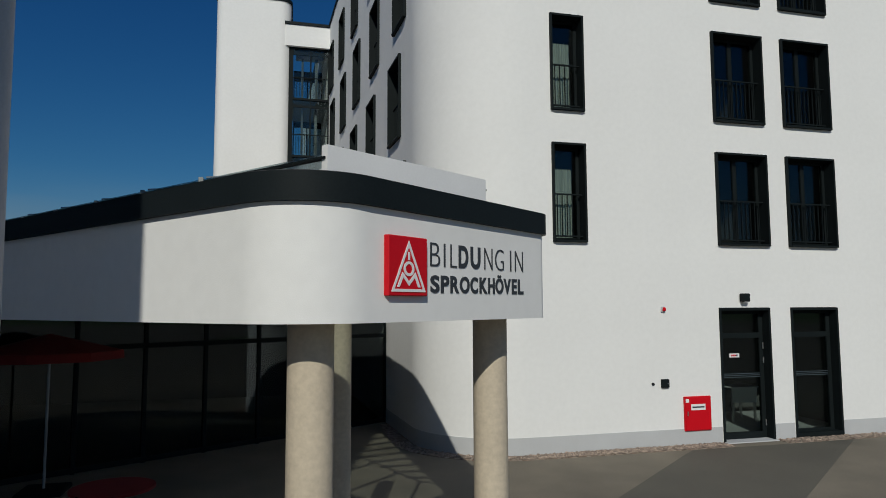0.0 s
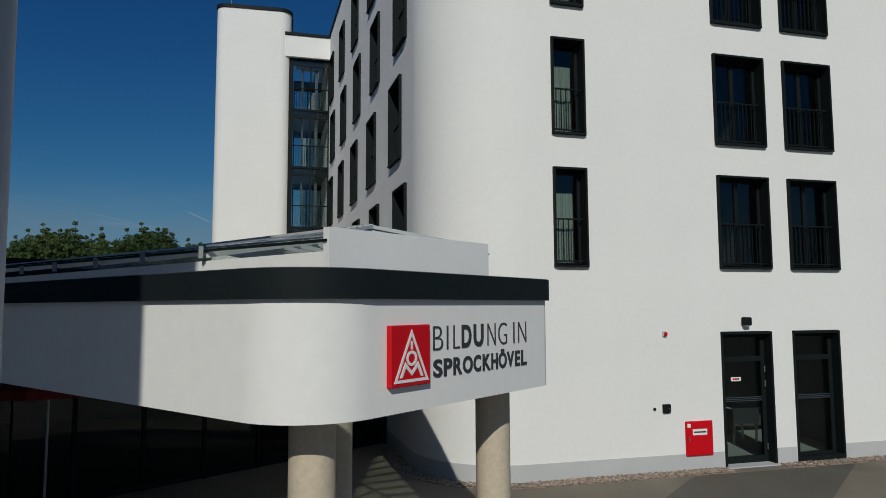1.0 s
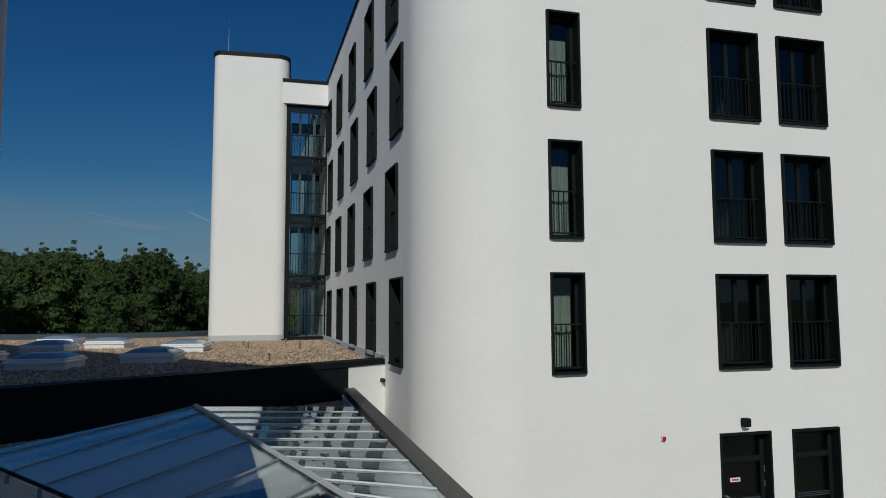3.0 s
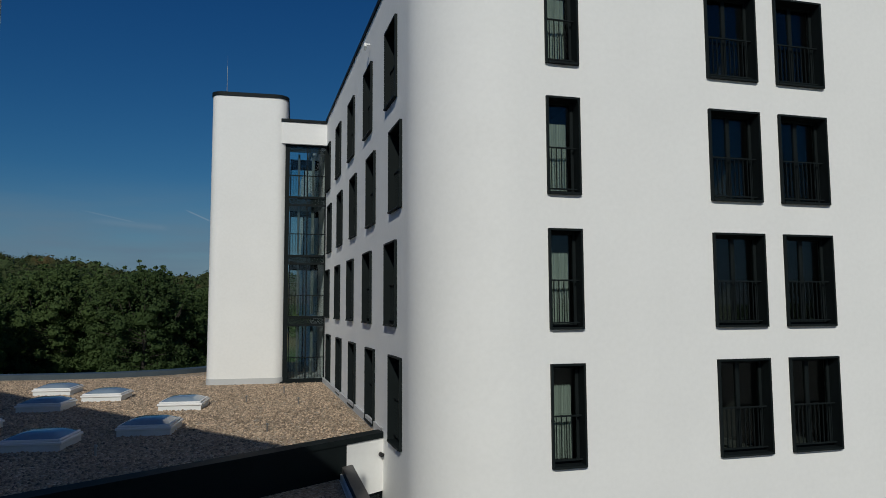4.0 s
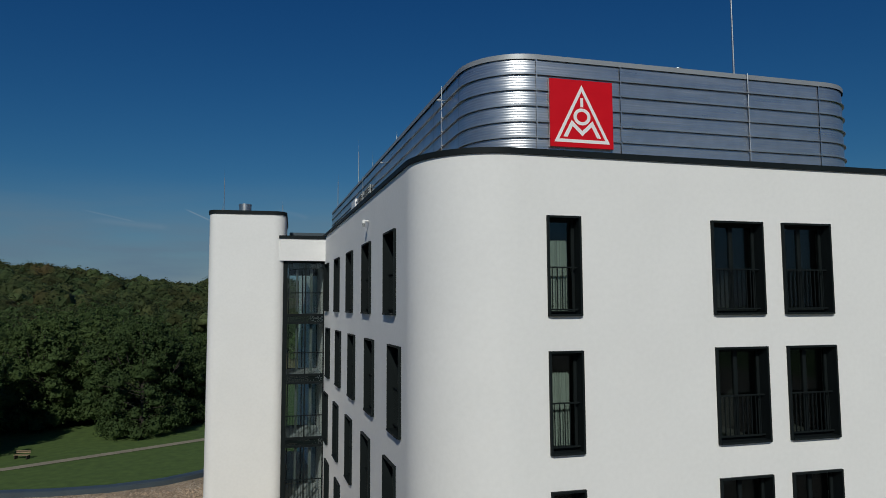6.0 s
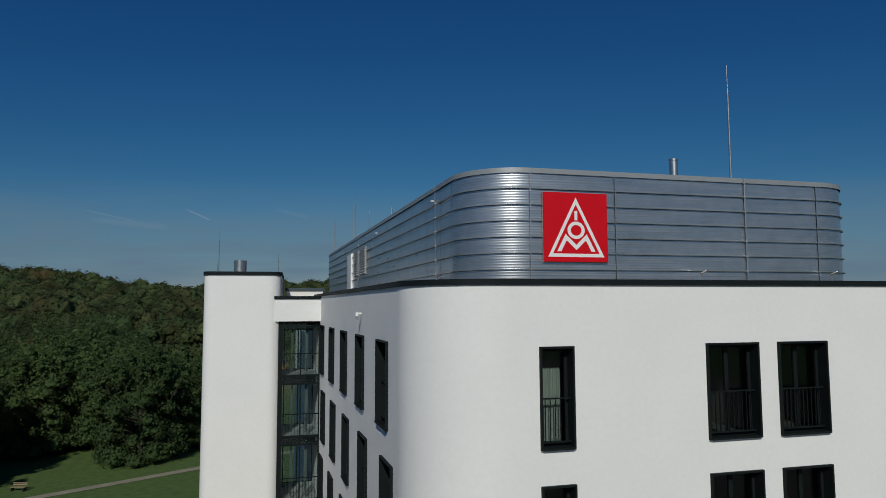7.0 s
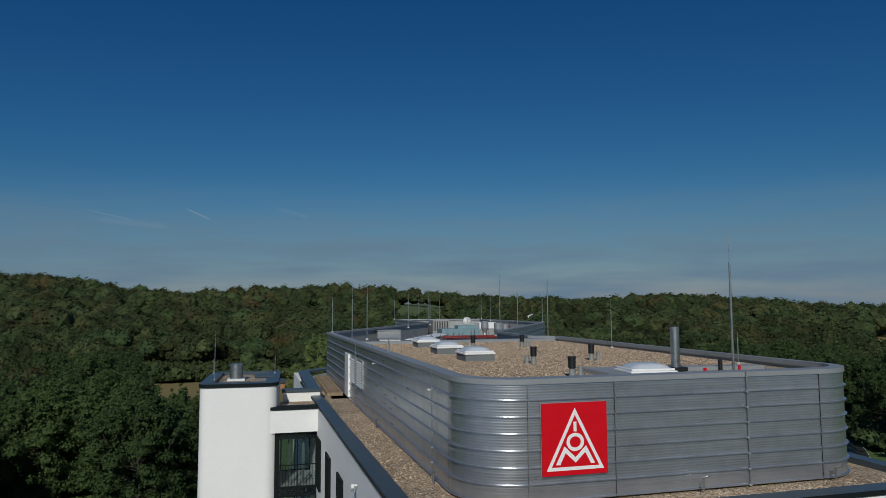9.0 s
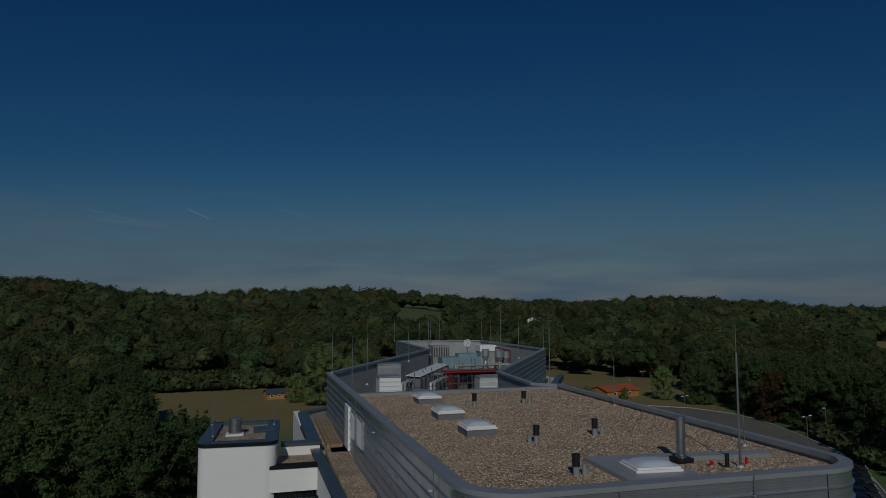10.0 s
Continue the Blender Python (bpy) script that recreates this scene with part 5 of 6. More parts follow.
bx = unit("air_handler", "white ventilation box beside the screen", "ventilation unit", pose(9.4, 33.0, ZY), [("body", (0, 0, 0.15), (1.45, 1.2, 2.0), "plinth"), ("base", (0, 0, 0), (1.45, 1.2, 0.15), "steel"), ("lid", (-0.03, -0.03, 2.0), (1.48, 1.23, 2.07), "alu_cap")])
for k in range(5):
    part("rib", box(bmesh.new(), (0.02, -0.025, 0.4 + k * 0.32), (1.43, 0.0, 0.45 + k * 0.32), 0.006), M["plastic"], bx)
bl = unit("cooling_unit", "long bluish coated cooling unit in the plant yard", "cooler", pose(10.1, 46.0, ZY), [("body", (0, 0, 1.25), (3.7, 1.7, 2.45), "cooler"), ("base", (0.2, 0.2, 0), (3.5, 1.5, 1.25), "black"), ("top_box", (1.6, 0.3, 2.45), (3.4, 1.5, 2.75), "cooler")])
for k in range(5):
    part("panel_joint", box(bmesh.new(), (k * 0.9 + 0.02, -0.02, 1.25), (k * 0.9 + 0.07, 0.0, 2.45)), M["sheet"], bl)
lv = unit("cooling_unit", "dark finned cooling unit near the far screen", "cooler", pose(10.75, 52.0, ZY), [("body", (0, 0, 1.0), (1.7, 2.4, 3.1), "sheet"), ("base", (0.1, 0.1, 0), (1.6, 2.3, 1.0), "steel")])
for k in range(9):
    part("fin", box(bmesh.new(), (0.08 + k * 0.175, -0.05, 2.05), (0.15 + k * 0.175, 0.0, 3.0)), M["black"], lv)
for x, y, r, top in ((14.35, 46.5, 0.34, 3.1), (15.75, 46.6, 0.45, 2.95), (16.6, 47.2, 0.38, 2.8)):
    st = thing("exhaust_stack", "hourglass shaped galvanised exhaust stack", "exhaust", pose(x, y, ZY), group="exhaust stacks in the plant yard")
    part("stem", rod(bmesh.new(), (0, 0, 0), (0, 0, top - 1.5), r * 0.85, seg=20), M["alu_cap"], st, smooth=True)
    part("foot_cone", rod(bmesh.new(), (0, 0, top - 1.5), (0, 0, top - 1.05), r * 0.85, r * 0.45, 20), M["alu_cap"], st, smooth=True)
    part("cone", rod(bmesh.new(), (0, 0, top - 1.05), (0, 0, top - 0.6), r * 0.45, r, 20), M["alu_cap"], st, smooth=True)
    part("drum", rod(bmesh.new(), (0, 0, top - 0.6), (0, 0, top), r, r * 0.97, 20), M["alu_cap"], st, smooth=True)
for x, y in ((18.6, 51.5), (19.0, 55.0)):
    unit("pipe_gantry", "red painted steel gantry in the plant yard", "gantry", pose(x, y, ZY), [("post", (0, 0, 0), (0.1, 0.1, 2.6), "pipe_red"), ("post", (0, 2.0, 0), (0.1, 2.1, 2.6), "pipe_red"), ("beam", (0, 0.1, 2.45), (0.1, 2.0, 2.6), "pipe_red")], "gantries in the plant yard")
rl = thing("guard_rail", "galvanised tubular guard rail in the plant yard", "railing", pose(3.9, 30.8, ZY, 0, 0, 24))
for z in (1.2, 1.75):
    part("rail", rod(bmesh.new(), (0, 0, z), (5.6, 0, z), 0.022, seg=8), M["steel"], rl)
for i in range(6):
    part("post", rod(bmesh.new(), (i * 1.12, 0, 0), (i * 1.12, 0, 1.75), 0.025, seg=8), M["steel"], rl)
# galvanised pipe frames, bends and insulated lines between the units
for x, y, rz, n in ((4.4, 33.4, 62, 5), (6.4, 33.0, 62, 5), (6.0, 37.2, 28, 4), (11.6, 44.6, 8, 4), (15.6, 44.6, -14, 3)):
    fr = thing("pipe_rack", "galvanised steel rack carrying insulated pipes in the plant yard", "pipes", pose(x, y, ZY, 0, 0, rz), group="pipe racks in the plant yard")
    for i in range(n):
        for dy in (0.0, 0.7):
            part("post", box(bmesh.new(), (i * 1.2 - 0.03, dy - 0.03, 0), (i * 1.2 + 0.03, dy + 0.03, 2.15 + 0.25 * (i % 2)), 0.006), M["steel"], fr)
        part("cross_bar", box(bmesh.new(), (i * 1.2 - 0.025, 0.03, 1.62), (i * 1.2 + 0.025, 0.67, 1.67)), M["steel"], fr)
    for dy, r_, z_, mt in ((0.2, 0.11, 1.80, "sheet"), (0.46, 0.085, 1.77, "plastic"), (0.3, 0.05, 1.2, "pipe_red")):
        part("pipe", rod(bmesh.new(), (-0.5, dy, z_), (n * 1.2 - 0.7, dy, z_), r_, seg=12), M[mt], fr, smooth=True)
        part("bend", rod(bmesh.new(), (-0.5, dy, z_ + r_ * 0.6), (-0.5, dy, 0.1), r_, seg=12), M[mt], fr, smooth=True)
for x, y, w, h in ((12.6, 40.6, 1.5, 1.5), (9.1, 40.2, 1.2, 1.9), (14.0, 43.2, 1.8, 1.2), (5.0, 31.6, 1.0, 1.35)):
    unit("duct_box", "small grey sheet metal duct box in the plant yard", "duct", pose(x, y, ZY, 0, 0, 28), [("body", (0, 0, 0.35), (w, 1.1, h), "sheet"), ("lid", (-0.04, -0.04, h), (w + 0.04, 1.14, h + 0.05), "alu_cap"), ("base", (0.1, 0.1, 0), (w - 0.1, 1.0, 0.35), "steel")], "duct boxes in the plant yard")
ds = thing("satellite_dish", "white satellite dish on the far roof", "dish", pose(17.3, 62.0, ZY))
part("mast", rod(bmesh.new(), (0, 0, 0), (0, 0, 2.6), 0.05), M["steel"], ds)
bm = bmesh.new()
n = 18
rings = [[bm.verts.new((r * math.cos(6.2832 * i / n), r * r * -0.55, r * math.sin(6.2832 * i / n))) for i in range(n)] for r in (0.06, 0.2, 0.34, 0.46)]
bm.faces.new(rings[0])
for a, b in zip(rings, rings[1:]):
    for i in range(n):
        bm.faces.new((a[i], a[(i + 1) % n], b[(i + 1) % n], b[i]))
bmesh.ops.solidify(bm, geom=bm.faces[:], thickness=0.02)
bmesh.ops.transform(bm, matrix=Matrix.Translation((0, -0.1, 2.75)) @ Matrix.Rotation(radians(-25), 4, "X") @ Matrix.Rotation(radians(-25), 4, "Z"), verts=bm.verts)
part("reflector", bm, M["white"], ds, "white dished reflector", smooth=True)
part("feed_arm", rod(bmesh.new(), (0, -0.1, 2.5), (0, -0.55, 2.75), 0.015, seg=6), M["steel"], ds)
unit("roof_box", "white flat ventilation box on the far roof", "ventilation unit", pose(18.2, 60.0, ZY), [("body", (0, 0, 1.9), (2.4, 2.0, 2.6), "white"), ("base", (0.1, 0.1, 0), (2.3, 1.9, 1.9), "sheet")])


# ---- entrance canopy ----
U, V = Vector((0.793, 0.609)), Vector((-0.609, 0.793))
CC = Vector((-5.754, -9.62))
canopy = thing("entrance_canopy", "white rendered entrance canopy with rounded nose and dark coping", "canopy")
CE = CC + U * 2.59
CL = CC + V * 10.4
CP = round_corners([tuple(CL), tuple(CC), tuple(CE), (-3.64, 4.2)], [0, 0.50, 0.14, 0], 12, closed=False)
ZF0, ZF1, ZC = 2.945, 3.638, 3.802
bm = bmesh.new()
sweep(bm, CP, [(0, ZF0), (0, ZF1), (-0.3, ZF1), (-0.3, ZF0)], loop=True)
part("fascia", bm, M["render"], canopy, "white rendered fascia", smooth=True)
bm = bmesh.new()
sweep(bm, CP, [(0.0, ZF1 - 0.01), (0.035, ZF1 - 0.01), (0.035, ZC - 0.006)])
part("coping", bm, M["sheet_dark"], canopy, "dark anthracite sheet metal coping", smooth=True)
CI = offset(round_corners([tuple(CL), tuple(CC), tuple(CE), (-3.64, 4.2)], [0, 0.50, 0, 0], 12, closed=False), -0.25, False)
# top of the coping, set paler than its dark front face
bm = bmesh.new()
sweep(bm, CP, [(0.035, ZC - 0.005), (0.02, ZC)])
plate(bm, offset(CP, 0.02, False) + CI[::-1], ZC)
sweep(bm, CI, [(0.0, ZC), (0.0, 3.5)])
part("coping_top", bm, M["cap_grey"], canopy, "paler grey sheet metal top of the coping", smooth=True)
# opening under the glass roof
SA, SB, SB1, SL1 = Vector((-5.55, -8.80)), Vector((-4.16, -7.87)), Vector((-4.30, -0.9)), Vector((-9.25, -3.75))
HOLE = [tuple(SA + Vector((0.1, 0.12))), tuple(SB + Vector((-0.12, 0.0))), tuple(SB1 + Vector((-0.12, -0.12))), tuple(SL1 + Vector((0.15, -0.02)))]
slab_out = offset(CP, -0.28, False) + [(-3.9, 4.0), (-12.3, -1.2)]
bm = plate(bmesh.new(), slab_out, 3.50, [HOLE], 0.52)
part("slab", bm, M["render"], canopy, "white soffit and roof slab")
ring = offset(CP, -0.34, False) + [(-4.0, 3.95), (-12.2, -1.15)]
bm = plate(bmesh.new(), ring, 3.53, [[tuple(SA), tuple(SB), tuple(SB1), tuple(SL1)]])
part("gravel", bm, M["gravel"], canopy, "brown gravel on the canopy roof")

# glass roof over the opening
sky_roof = thing("glass_roof", "hipped glass roof with aluminium bars on a white upstand", "glass roof")
UP = [tuple(SA), tuple(SB), tuple(SB1), tuple(SL1)]
bm = bmesh.new()
sweep(bm, UP, [(0, 3.49), (0, 3.945), (-0.09, 3.945), (-0.09, 3.49)], closed=True, loop=True)
part("upstand", bm, M["render"], sky_roof, "white upstand")
bm = bmesh.new()
sweep(bm, [tuple(SA + (SB - SA).normalized() * -0.01), tuple(SB)], [(0.02, 3.51), (0.02, 4.10), (-0.04, 4.10), (-0.04, 3.51)], loop=True)
part("front_panel", bm, M["white"], sky_roof, "white sheet metal front panel")
# black foot strip: flashing, heightened to paint in the gutter's shade behind the coping
bm = sweep(bmesh.new(), [tuple(SL1), tuple(SA)], [(0.008, 3.50), (0.008, 3.725), (0.0, 3.73)])
part("flashing", bm, M["black"], sky_roof, "black flashing at the foot, with the gutter's shade painted in")
ZE = 4.03
R0, R1 = Vector((-5.10, -7.64, 4.22)), Vector((-6.80, -2.97, 4.445))
A3, B3, B13, L13 = (Vector((p.x, p.y, ZE + dz)) for p, dz in ((SA, 0), (SB, 0), (SB1, 0.02), (SL1, 0.05)))


def pane_quad(pts, parent):
    bm = bmesh.new()
    up = (pts[1] - pts[0]).cross(pts[2] - pts[0]).normalized() * 0.012
    if up.z < 0:
        up = -up
    a = [bm.verts.new(p) for p in pts]
    b = [bm.verts.new(p + up) for p in pts]
    bm.faces.new(a), bm.faces.new(b)
    for i in range(len(pts)):
        j = (i + 1) % len(pts)
        bm.faces.new((a[i], a[j], b[j], b[i]))
    return part("pane", bm, M["roofglass"], parent)


def ridge_at(t):
    return R0.lerp(R1, t)


eave_dir = (SL1 - SA).normalized()
steps = [SA + eave_dir * s for s in (1.41, 2.32, 3.2, 4.12, 5.0, 5.9)]
rid = []
for p in steps:
    best = min(range(0, 401), key=lambda i: abs((ridge_at(i / 400).xy - p).dot(eave_dir)))
    rid.append(best / 400)
prev_e, prev_r = A3, R0
bars = []
for p, t in zip(steps, rid):
    e = Vector((p.x, p.y, ZE + 0.05 * (p - SA).length / (SL1 - SA).length))
    r = ridge_at(t)
    pane_quad([prev_e, e, r] + ([prev_r] if (prev_r - r).length > 0.02 else []), sky_roof)
    bars.append((e, r))
    prev_e, prev_r = e, r
pane_quad([prev_e, L13, R1] + ([prev_r] if (prev_r - R1).length > 0.02 else []), sky_roof)
pane_quad([A3, B3, R0], sky_roof)
n = 11
prev_e, prev_r = B3, R0
rbars = []
for i in range(1, n + 1):
    e, r = B3.lerp(B13, i / n), ridge_at(i / n)
    pane_quad([prev_e, e, r, prev_r], sky_roof)
    if i < n:
        rbars.append((e, r))
    prev_e, prev_r = e, r
pane_quad([B13, L13, R1], sky_roof)
lift = Vector((0, 0, 0.03))
for i, (e, r) in enumerate(bars):
    b = part("rafter", beam(bmesh.new(), e + lift * 0.7, r + lift * 0.7, 0.020, 0.012), M["alu_cap"], sky_roof, "aluminium glazing bar")
    d = (e - r).normalized()
    bm = box(bmesh.new(), (e.x - 0.018, e.y - 0.018, ZE - 0.07), (e.x + 0.018, e.y + 0.018, ZE + 0.025), 0.004, m=Matrix.Translation((d.x * 0.05, d.y * 0.05, 0)))
    part("clamp", bm, M["grey"], sky_roof)
    bm = beam(bmesh.new(), e + lift - Vector((0, 0, 0.08)), r + lift - Vector((0, 0, 0.08)), 0.026, 0.045)
    part("rafter", bm, M["plastic"], sky_roof)
    for k in range(5):
        q = e.lerp(r, (k + 0.5) / 5) + lift * 0.7
        part("screw", rod(bmesh.new(), q, q + Vector((0, 0, 0.011)), 0.005, seg=6), M["grey"], sky_roof)
for e, r in rbars:
    part("rafter", beam(bmesh.new(), e + lift * 0.7, r + lift * 0.7, 0.020, 0.014), M["plastic"], sky_roof, "aluminium glazing bar")
    part("rafter", beam(bmesh.new(), e - lift * 1.6, r - lift * 1.6, 0.03, 0.05), M["plastic"], sky_roof)
part("hip_bar", beam(bmesh.new(), A3.lerp(R0, 0.03) + lift, R0 + lift, 0.055, 0.03), M["plastic"], sky_roof, "broad white hip bar")
for k in range(6):
    q = A3.lerp(R0, 0.1 + 0.9 * (k + 0.5) / 6) + lift
    part("screw", rod(bmesh.new(), q, q + Vector((0, 0, 0.026)), 0.008, seg=6), M["grey"], sky_roof)
part("hip_bar", beam(bmesh.new(), B3 + lift, R0 + lift, 0.045, 0.03), M["alu_cap"], sky_roof)
part("ridge_bar", beam(bmesh.new(), R0 + lift * 1.3, R1 + lift * 1.3, 0.05, 0.025), M["plinth"], sky_roof, "aluminium ridge cap")
for e0, e1 in ((A3, L13), (B3, B13), (B13, L13)):
    part("eave_bar", beam(bmesh.new(), e0 - lift * 0.5, e1 - lift * 0.5, 0.05, 0.015), M["dark"], sky_roof)
pipe = thing("drain_hose", "short dark drain fitting in the canopy gutter", "fitting", Matrix.Translation((-5.70, -8.74, 3.70)))
part("pipe", rod(bmesh.new(), (-0.30, 0.20, 0.03), (0.0, 0.02, 0.03), 0.014), M["steel"], pipe)
part("tee", rod(bmesh.new(), (-0.27, 0.18, 0.0), (-0.27, 0.18, 0.06), 0.018), M["dark"], pipe)

# columns
for x, y, r in ((-5.646, -8.93, 0.1434), (-4.108, -7.83, 0.1415), (-5.125, -5.66, 0.14)):
    co_ = thing("column", "round smooth beige concrete column under the canopy", "column", pose(x, y, 0), group="canopy columns")
    bm = rod(bmesh.new(), (0, 0, 0), (0, 0, ZF0 + 0.03), r, seg=40)
    part("shaft", bm, M["concrete"], co_, smooth=True)
    part("collar", rod(bmesh.new(), (0, 0, 0.002), (0, 0, 0.02), r + 0.012, seg=40), M["plinth"], co_)

# sign and lettering on the canopy
fm = Matrix.Translation((CC.x, CC.y, 0)) @ Matrix.Rotation(math.atan2(U.y, U.x), 4, "Z")
logo_sign("canopy_sign", "square red sign with white triangle emblem on the canopy fascia", fm @ pose(0.823, 0.0, 3.287), 0.1835, 0.042, "red emblem signs", False)


def word_mesh(text, bold):
    cu = bpy.data.curves.new("word", "FONT")
    cu.body, cu.size, cu.offset, cu.extrude = text, 1.0, bold, 0.02
    cu.resolution_u = 6
    ob = new("word", cu)
    bpy.context.view_layer.update()
    me = bpy.data.meshes.new_from_object(ob.evaluated_get(bpy.context.evaluated_depsgraph_get()))
    bpy.data.objects.remove(ob)
    return me


def letter(ch, bold, x0, x1, z0, z1, parent):
    """One flat raised letter filling x0 to x1; z0 to z1 is the height of a capital without its accent."""
    me = word_mesh(ch, bold)
    plain = word_mesh({"Ö": "O"}.get(ch, ch), bold)
    xs, ys = [v.co.x for v in me.vertices], [v.co.y for v in plain.vertices]
    lo, hi, bot, top = min(xs), max(xs), min(ys), max(ys)
    bpy.data.meshes.remove(plain)
    for v in me.vertices:
        x, y, z = v.co
        v.co = (x0 + (x - lo) / (hi - lo) * (x1 - x0), -0.006 if z > 0 else 0.0, z0 + (y - bot) / (top - bot) * (z1 - z0))
    me.materials.append(M["letter"])
    ob = new("letter", me)
    ob.parent = parent
    return ob


let = thing("wall_lettering", "dark grey raised lettering on the white canopy fascia", "lettering", fm)
THIN, BOLD = -0.020, 0.030
for ch, x0, x1, w in (("B", 1.084, 1.186, THIN), ("I", 1.229, 1.243, THIN), ("L", 1.302, 1.374, THIN), ("D", 1.396, 1.507, BOLD), ("U", 1.537, 1.656, BOLD),
                      ("N", 1.709, 1.812, THIN), ("G", 1.850, 1.966, THIN), ("I", 2.058, 2.072, THIN), ("N", 2.128, 2.245, THIN)):
    letter(ch, w, x0, x1, 3.302 + 0.003 * (x0 - 1), 3.455 + 0.008 * (x0 - 1), let)
for ch, x0, x1 in (("S", 1.085, 1.178), ("P", 1.195, 1.285), ("R", 1.300, 1.396), ("O", 1.407, 1.520), ("C", 1.532, 1.622), ("K", 1.645, 1.742),
                   ("H", 1.755, 1.838), ("Ö", 1.850, 1.958), ("V", 1.962, 2.062), ("E", 2.078, 2.148), ("L", 2.166, 2.247)):
    letter(ch, BOLD, x0, x1, 3.128 + 0.004 * (x0 - 1), 3.243 + 0.004 * (x0 - 1), let)

# ---- single-storey wing ----
wing = thing("flat_wing", "single-storey wing with gravel roof and dark fascia", "building")
W0, W1 = Vector((-2.62, 4.82)), Vector((-10.2, 0.15))
wd = (W1 - W0).normalized()
W2 = W0 + wd * 15.5
ZW = 4.47
FAR = [(-25.1, 24.8), (-18.1, 24.1), (-15.5, 23.7), (-13.0, 23.7), (-10.6, 24.4), (-8.9, 25.6), (-7.6, 28.5), (-6.8, 32.0)]
line = [tuple(W2), tuple(W0 + wd * 1.35)]
bm = sweep(bmesh.new(), line, [(0.0, 2.96), (0.0, ZW - 0.05), (-0.3, ZW - 0.05), (-0.3, 2.96)], loop=True)
part("fascia", bm, M["dark"], wing, "dark metal clad fascia")
bm = sweep(bmesh.new(), [tuple(W0 + wd * 1.35), tuple(W0)], [(-0.003, 2.96), (-0.003, ZW - 0.14), (-0.3, ZW - 0.14), (-0.3, 2.96)], loop=True)
part("wall", bm, M["render"], wing, "white rendered wall piece")
bm = sweep(bmesh.new(), [tuple(W2), tuple(W0)], [(0.03, ZW - 0.14), (0.03, ZW), (-0.38, ZW + 0.01), (-0.38, ZW - 0.14)])
part("coping", bm, M["dark"], wing, "dark sheet metal coping")
bm = sweep(bmesh.new(), FAR[::-1], [(0.1, ZW - 0.45), (0.1, ZW + 0.13), (-0.4, ZW + 0.13), (-0.45, ZW + 0.10), (-0.45, ZW - 0.3)])
part("coping", bm, M["coping"], wing, "slate-grey curved coping", smooth=True)
bm = sweep(bmesh.new(), FAR[::-1], [(0.0, 0.0), (0.0, ZW - 0.3)])
part("wall", bm, M["render"], wing, "white rear wall")
poly = [tuple(W0 + Vector((0.05, 0.2))), (-3.12, 18.35), (-3.3, 30.0)] + FAR[::-1] + [tuple(W2 + Vector((-6, 4))), tuple(W2 + Vector((0.1, 0.25)))]
part("roof", plate(bmesh.new(), poly, 4.34, thick=0.3), M["gravel"], wing, "brown gravel roof")
nrm = Vector((wd.y, -wd.x))
for i in range(12):
    a, b = W0 + wd * (0.05 + i * 1.28) - nrm * -0.12, W0 + wd * (0.05 + (i + 1) * 1.28) - nrm * -0.12
    bm = bmesh.new()
    for z in (0.02, 2.25, 2.86):
        beam(bm, (a.x, a.y, z + 0.05), (b.x, b.y, z + 0.05), 0.08, 0.10)
    beam(bm, (a.x, a.y, 1.48), (a.x + wd.x * 0.07, a.y + wd.y * 0.07, 1.48), 0.08, 2.96)
    part("mullion", bm, M["dark"], wing)
    a2 = a + wd * 0.07
    bm = bmesh.new()
    beam(bm, (a2.x, a2.y, 1.48), (b.x, b.y, 1.48), 0.012, 2.9)
    part("pane", bm, M["pane"], wing).visible_shadow = False
bm = plate(bmesh.new(), [tuple(W0 - nrm * -0.3), (-3.2, 18.2), (-20, 18.2), tuple(W2 - nrm * -0.3)], 0.03, thick=0.05)
part("floor", bm, M["interior"], wing)
bm = box(bmesh.new(), (-24, 11.0, 0.03), (-2.9, 11.2, 4.0))
part("room_wall", bm, M["interior"], wing)
sp_ = thing("rain_spout", "small dark overflow spout in the white wall", "spout", Matrix.Translation((W0.x - 0.26, W0.y - 0.12, 3.92)))
bm = rod(bmesh.new(), (0.04, 0.06, 0), (0.10, -0.12, -0.01), 0.055, seg=14, caps=False)
rod(bm, (0.04, 0.06, 0), (0.10, -0.12, -0.01), 0.045, seg=14)
part("pipe", bm, M["black"], sp_, smooth=True)
for x, y in ((-8.45, 11.9), (-8.85, 7.35), (-13.8, 17.4), (-11.5, 15.0), (-12.95, 12.8), (-11.15, 5.9), (-13.85, 8.6), (-15.6, 10.6), (-16.2, 14.6)):
    dome(x, y, 4.34, 1.45, 1.45, -6, M["dome"], 0.16, "roof lights on the wing", "domed roof light with white plastic frame on gravel")
for x, y in ((-5.7, 6.3), (-6.4, 12.5), (-4.6, 11.5), (-9.6, 4.4), (-5.0, 15.0)):
    sp_ = thing("roof_anchor", "short grey safety anchor post on the gravel roof", "anchor", pose(x, y, 4.34), group="anchor posts on the wing")
    part("post", rod(bmesh.new(), (0, 0, -0.02), (0, 0, 0.22), 0.025, seg=8), M["steel"], sp_)
    part("eye", rod(bmesh.new(), (0, 0, 0.2), (0, 0, 0.25), 0.04, seg=10), M["steel"], sp_)

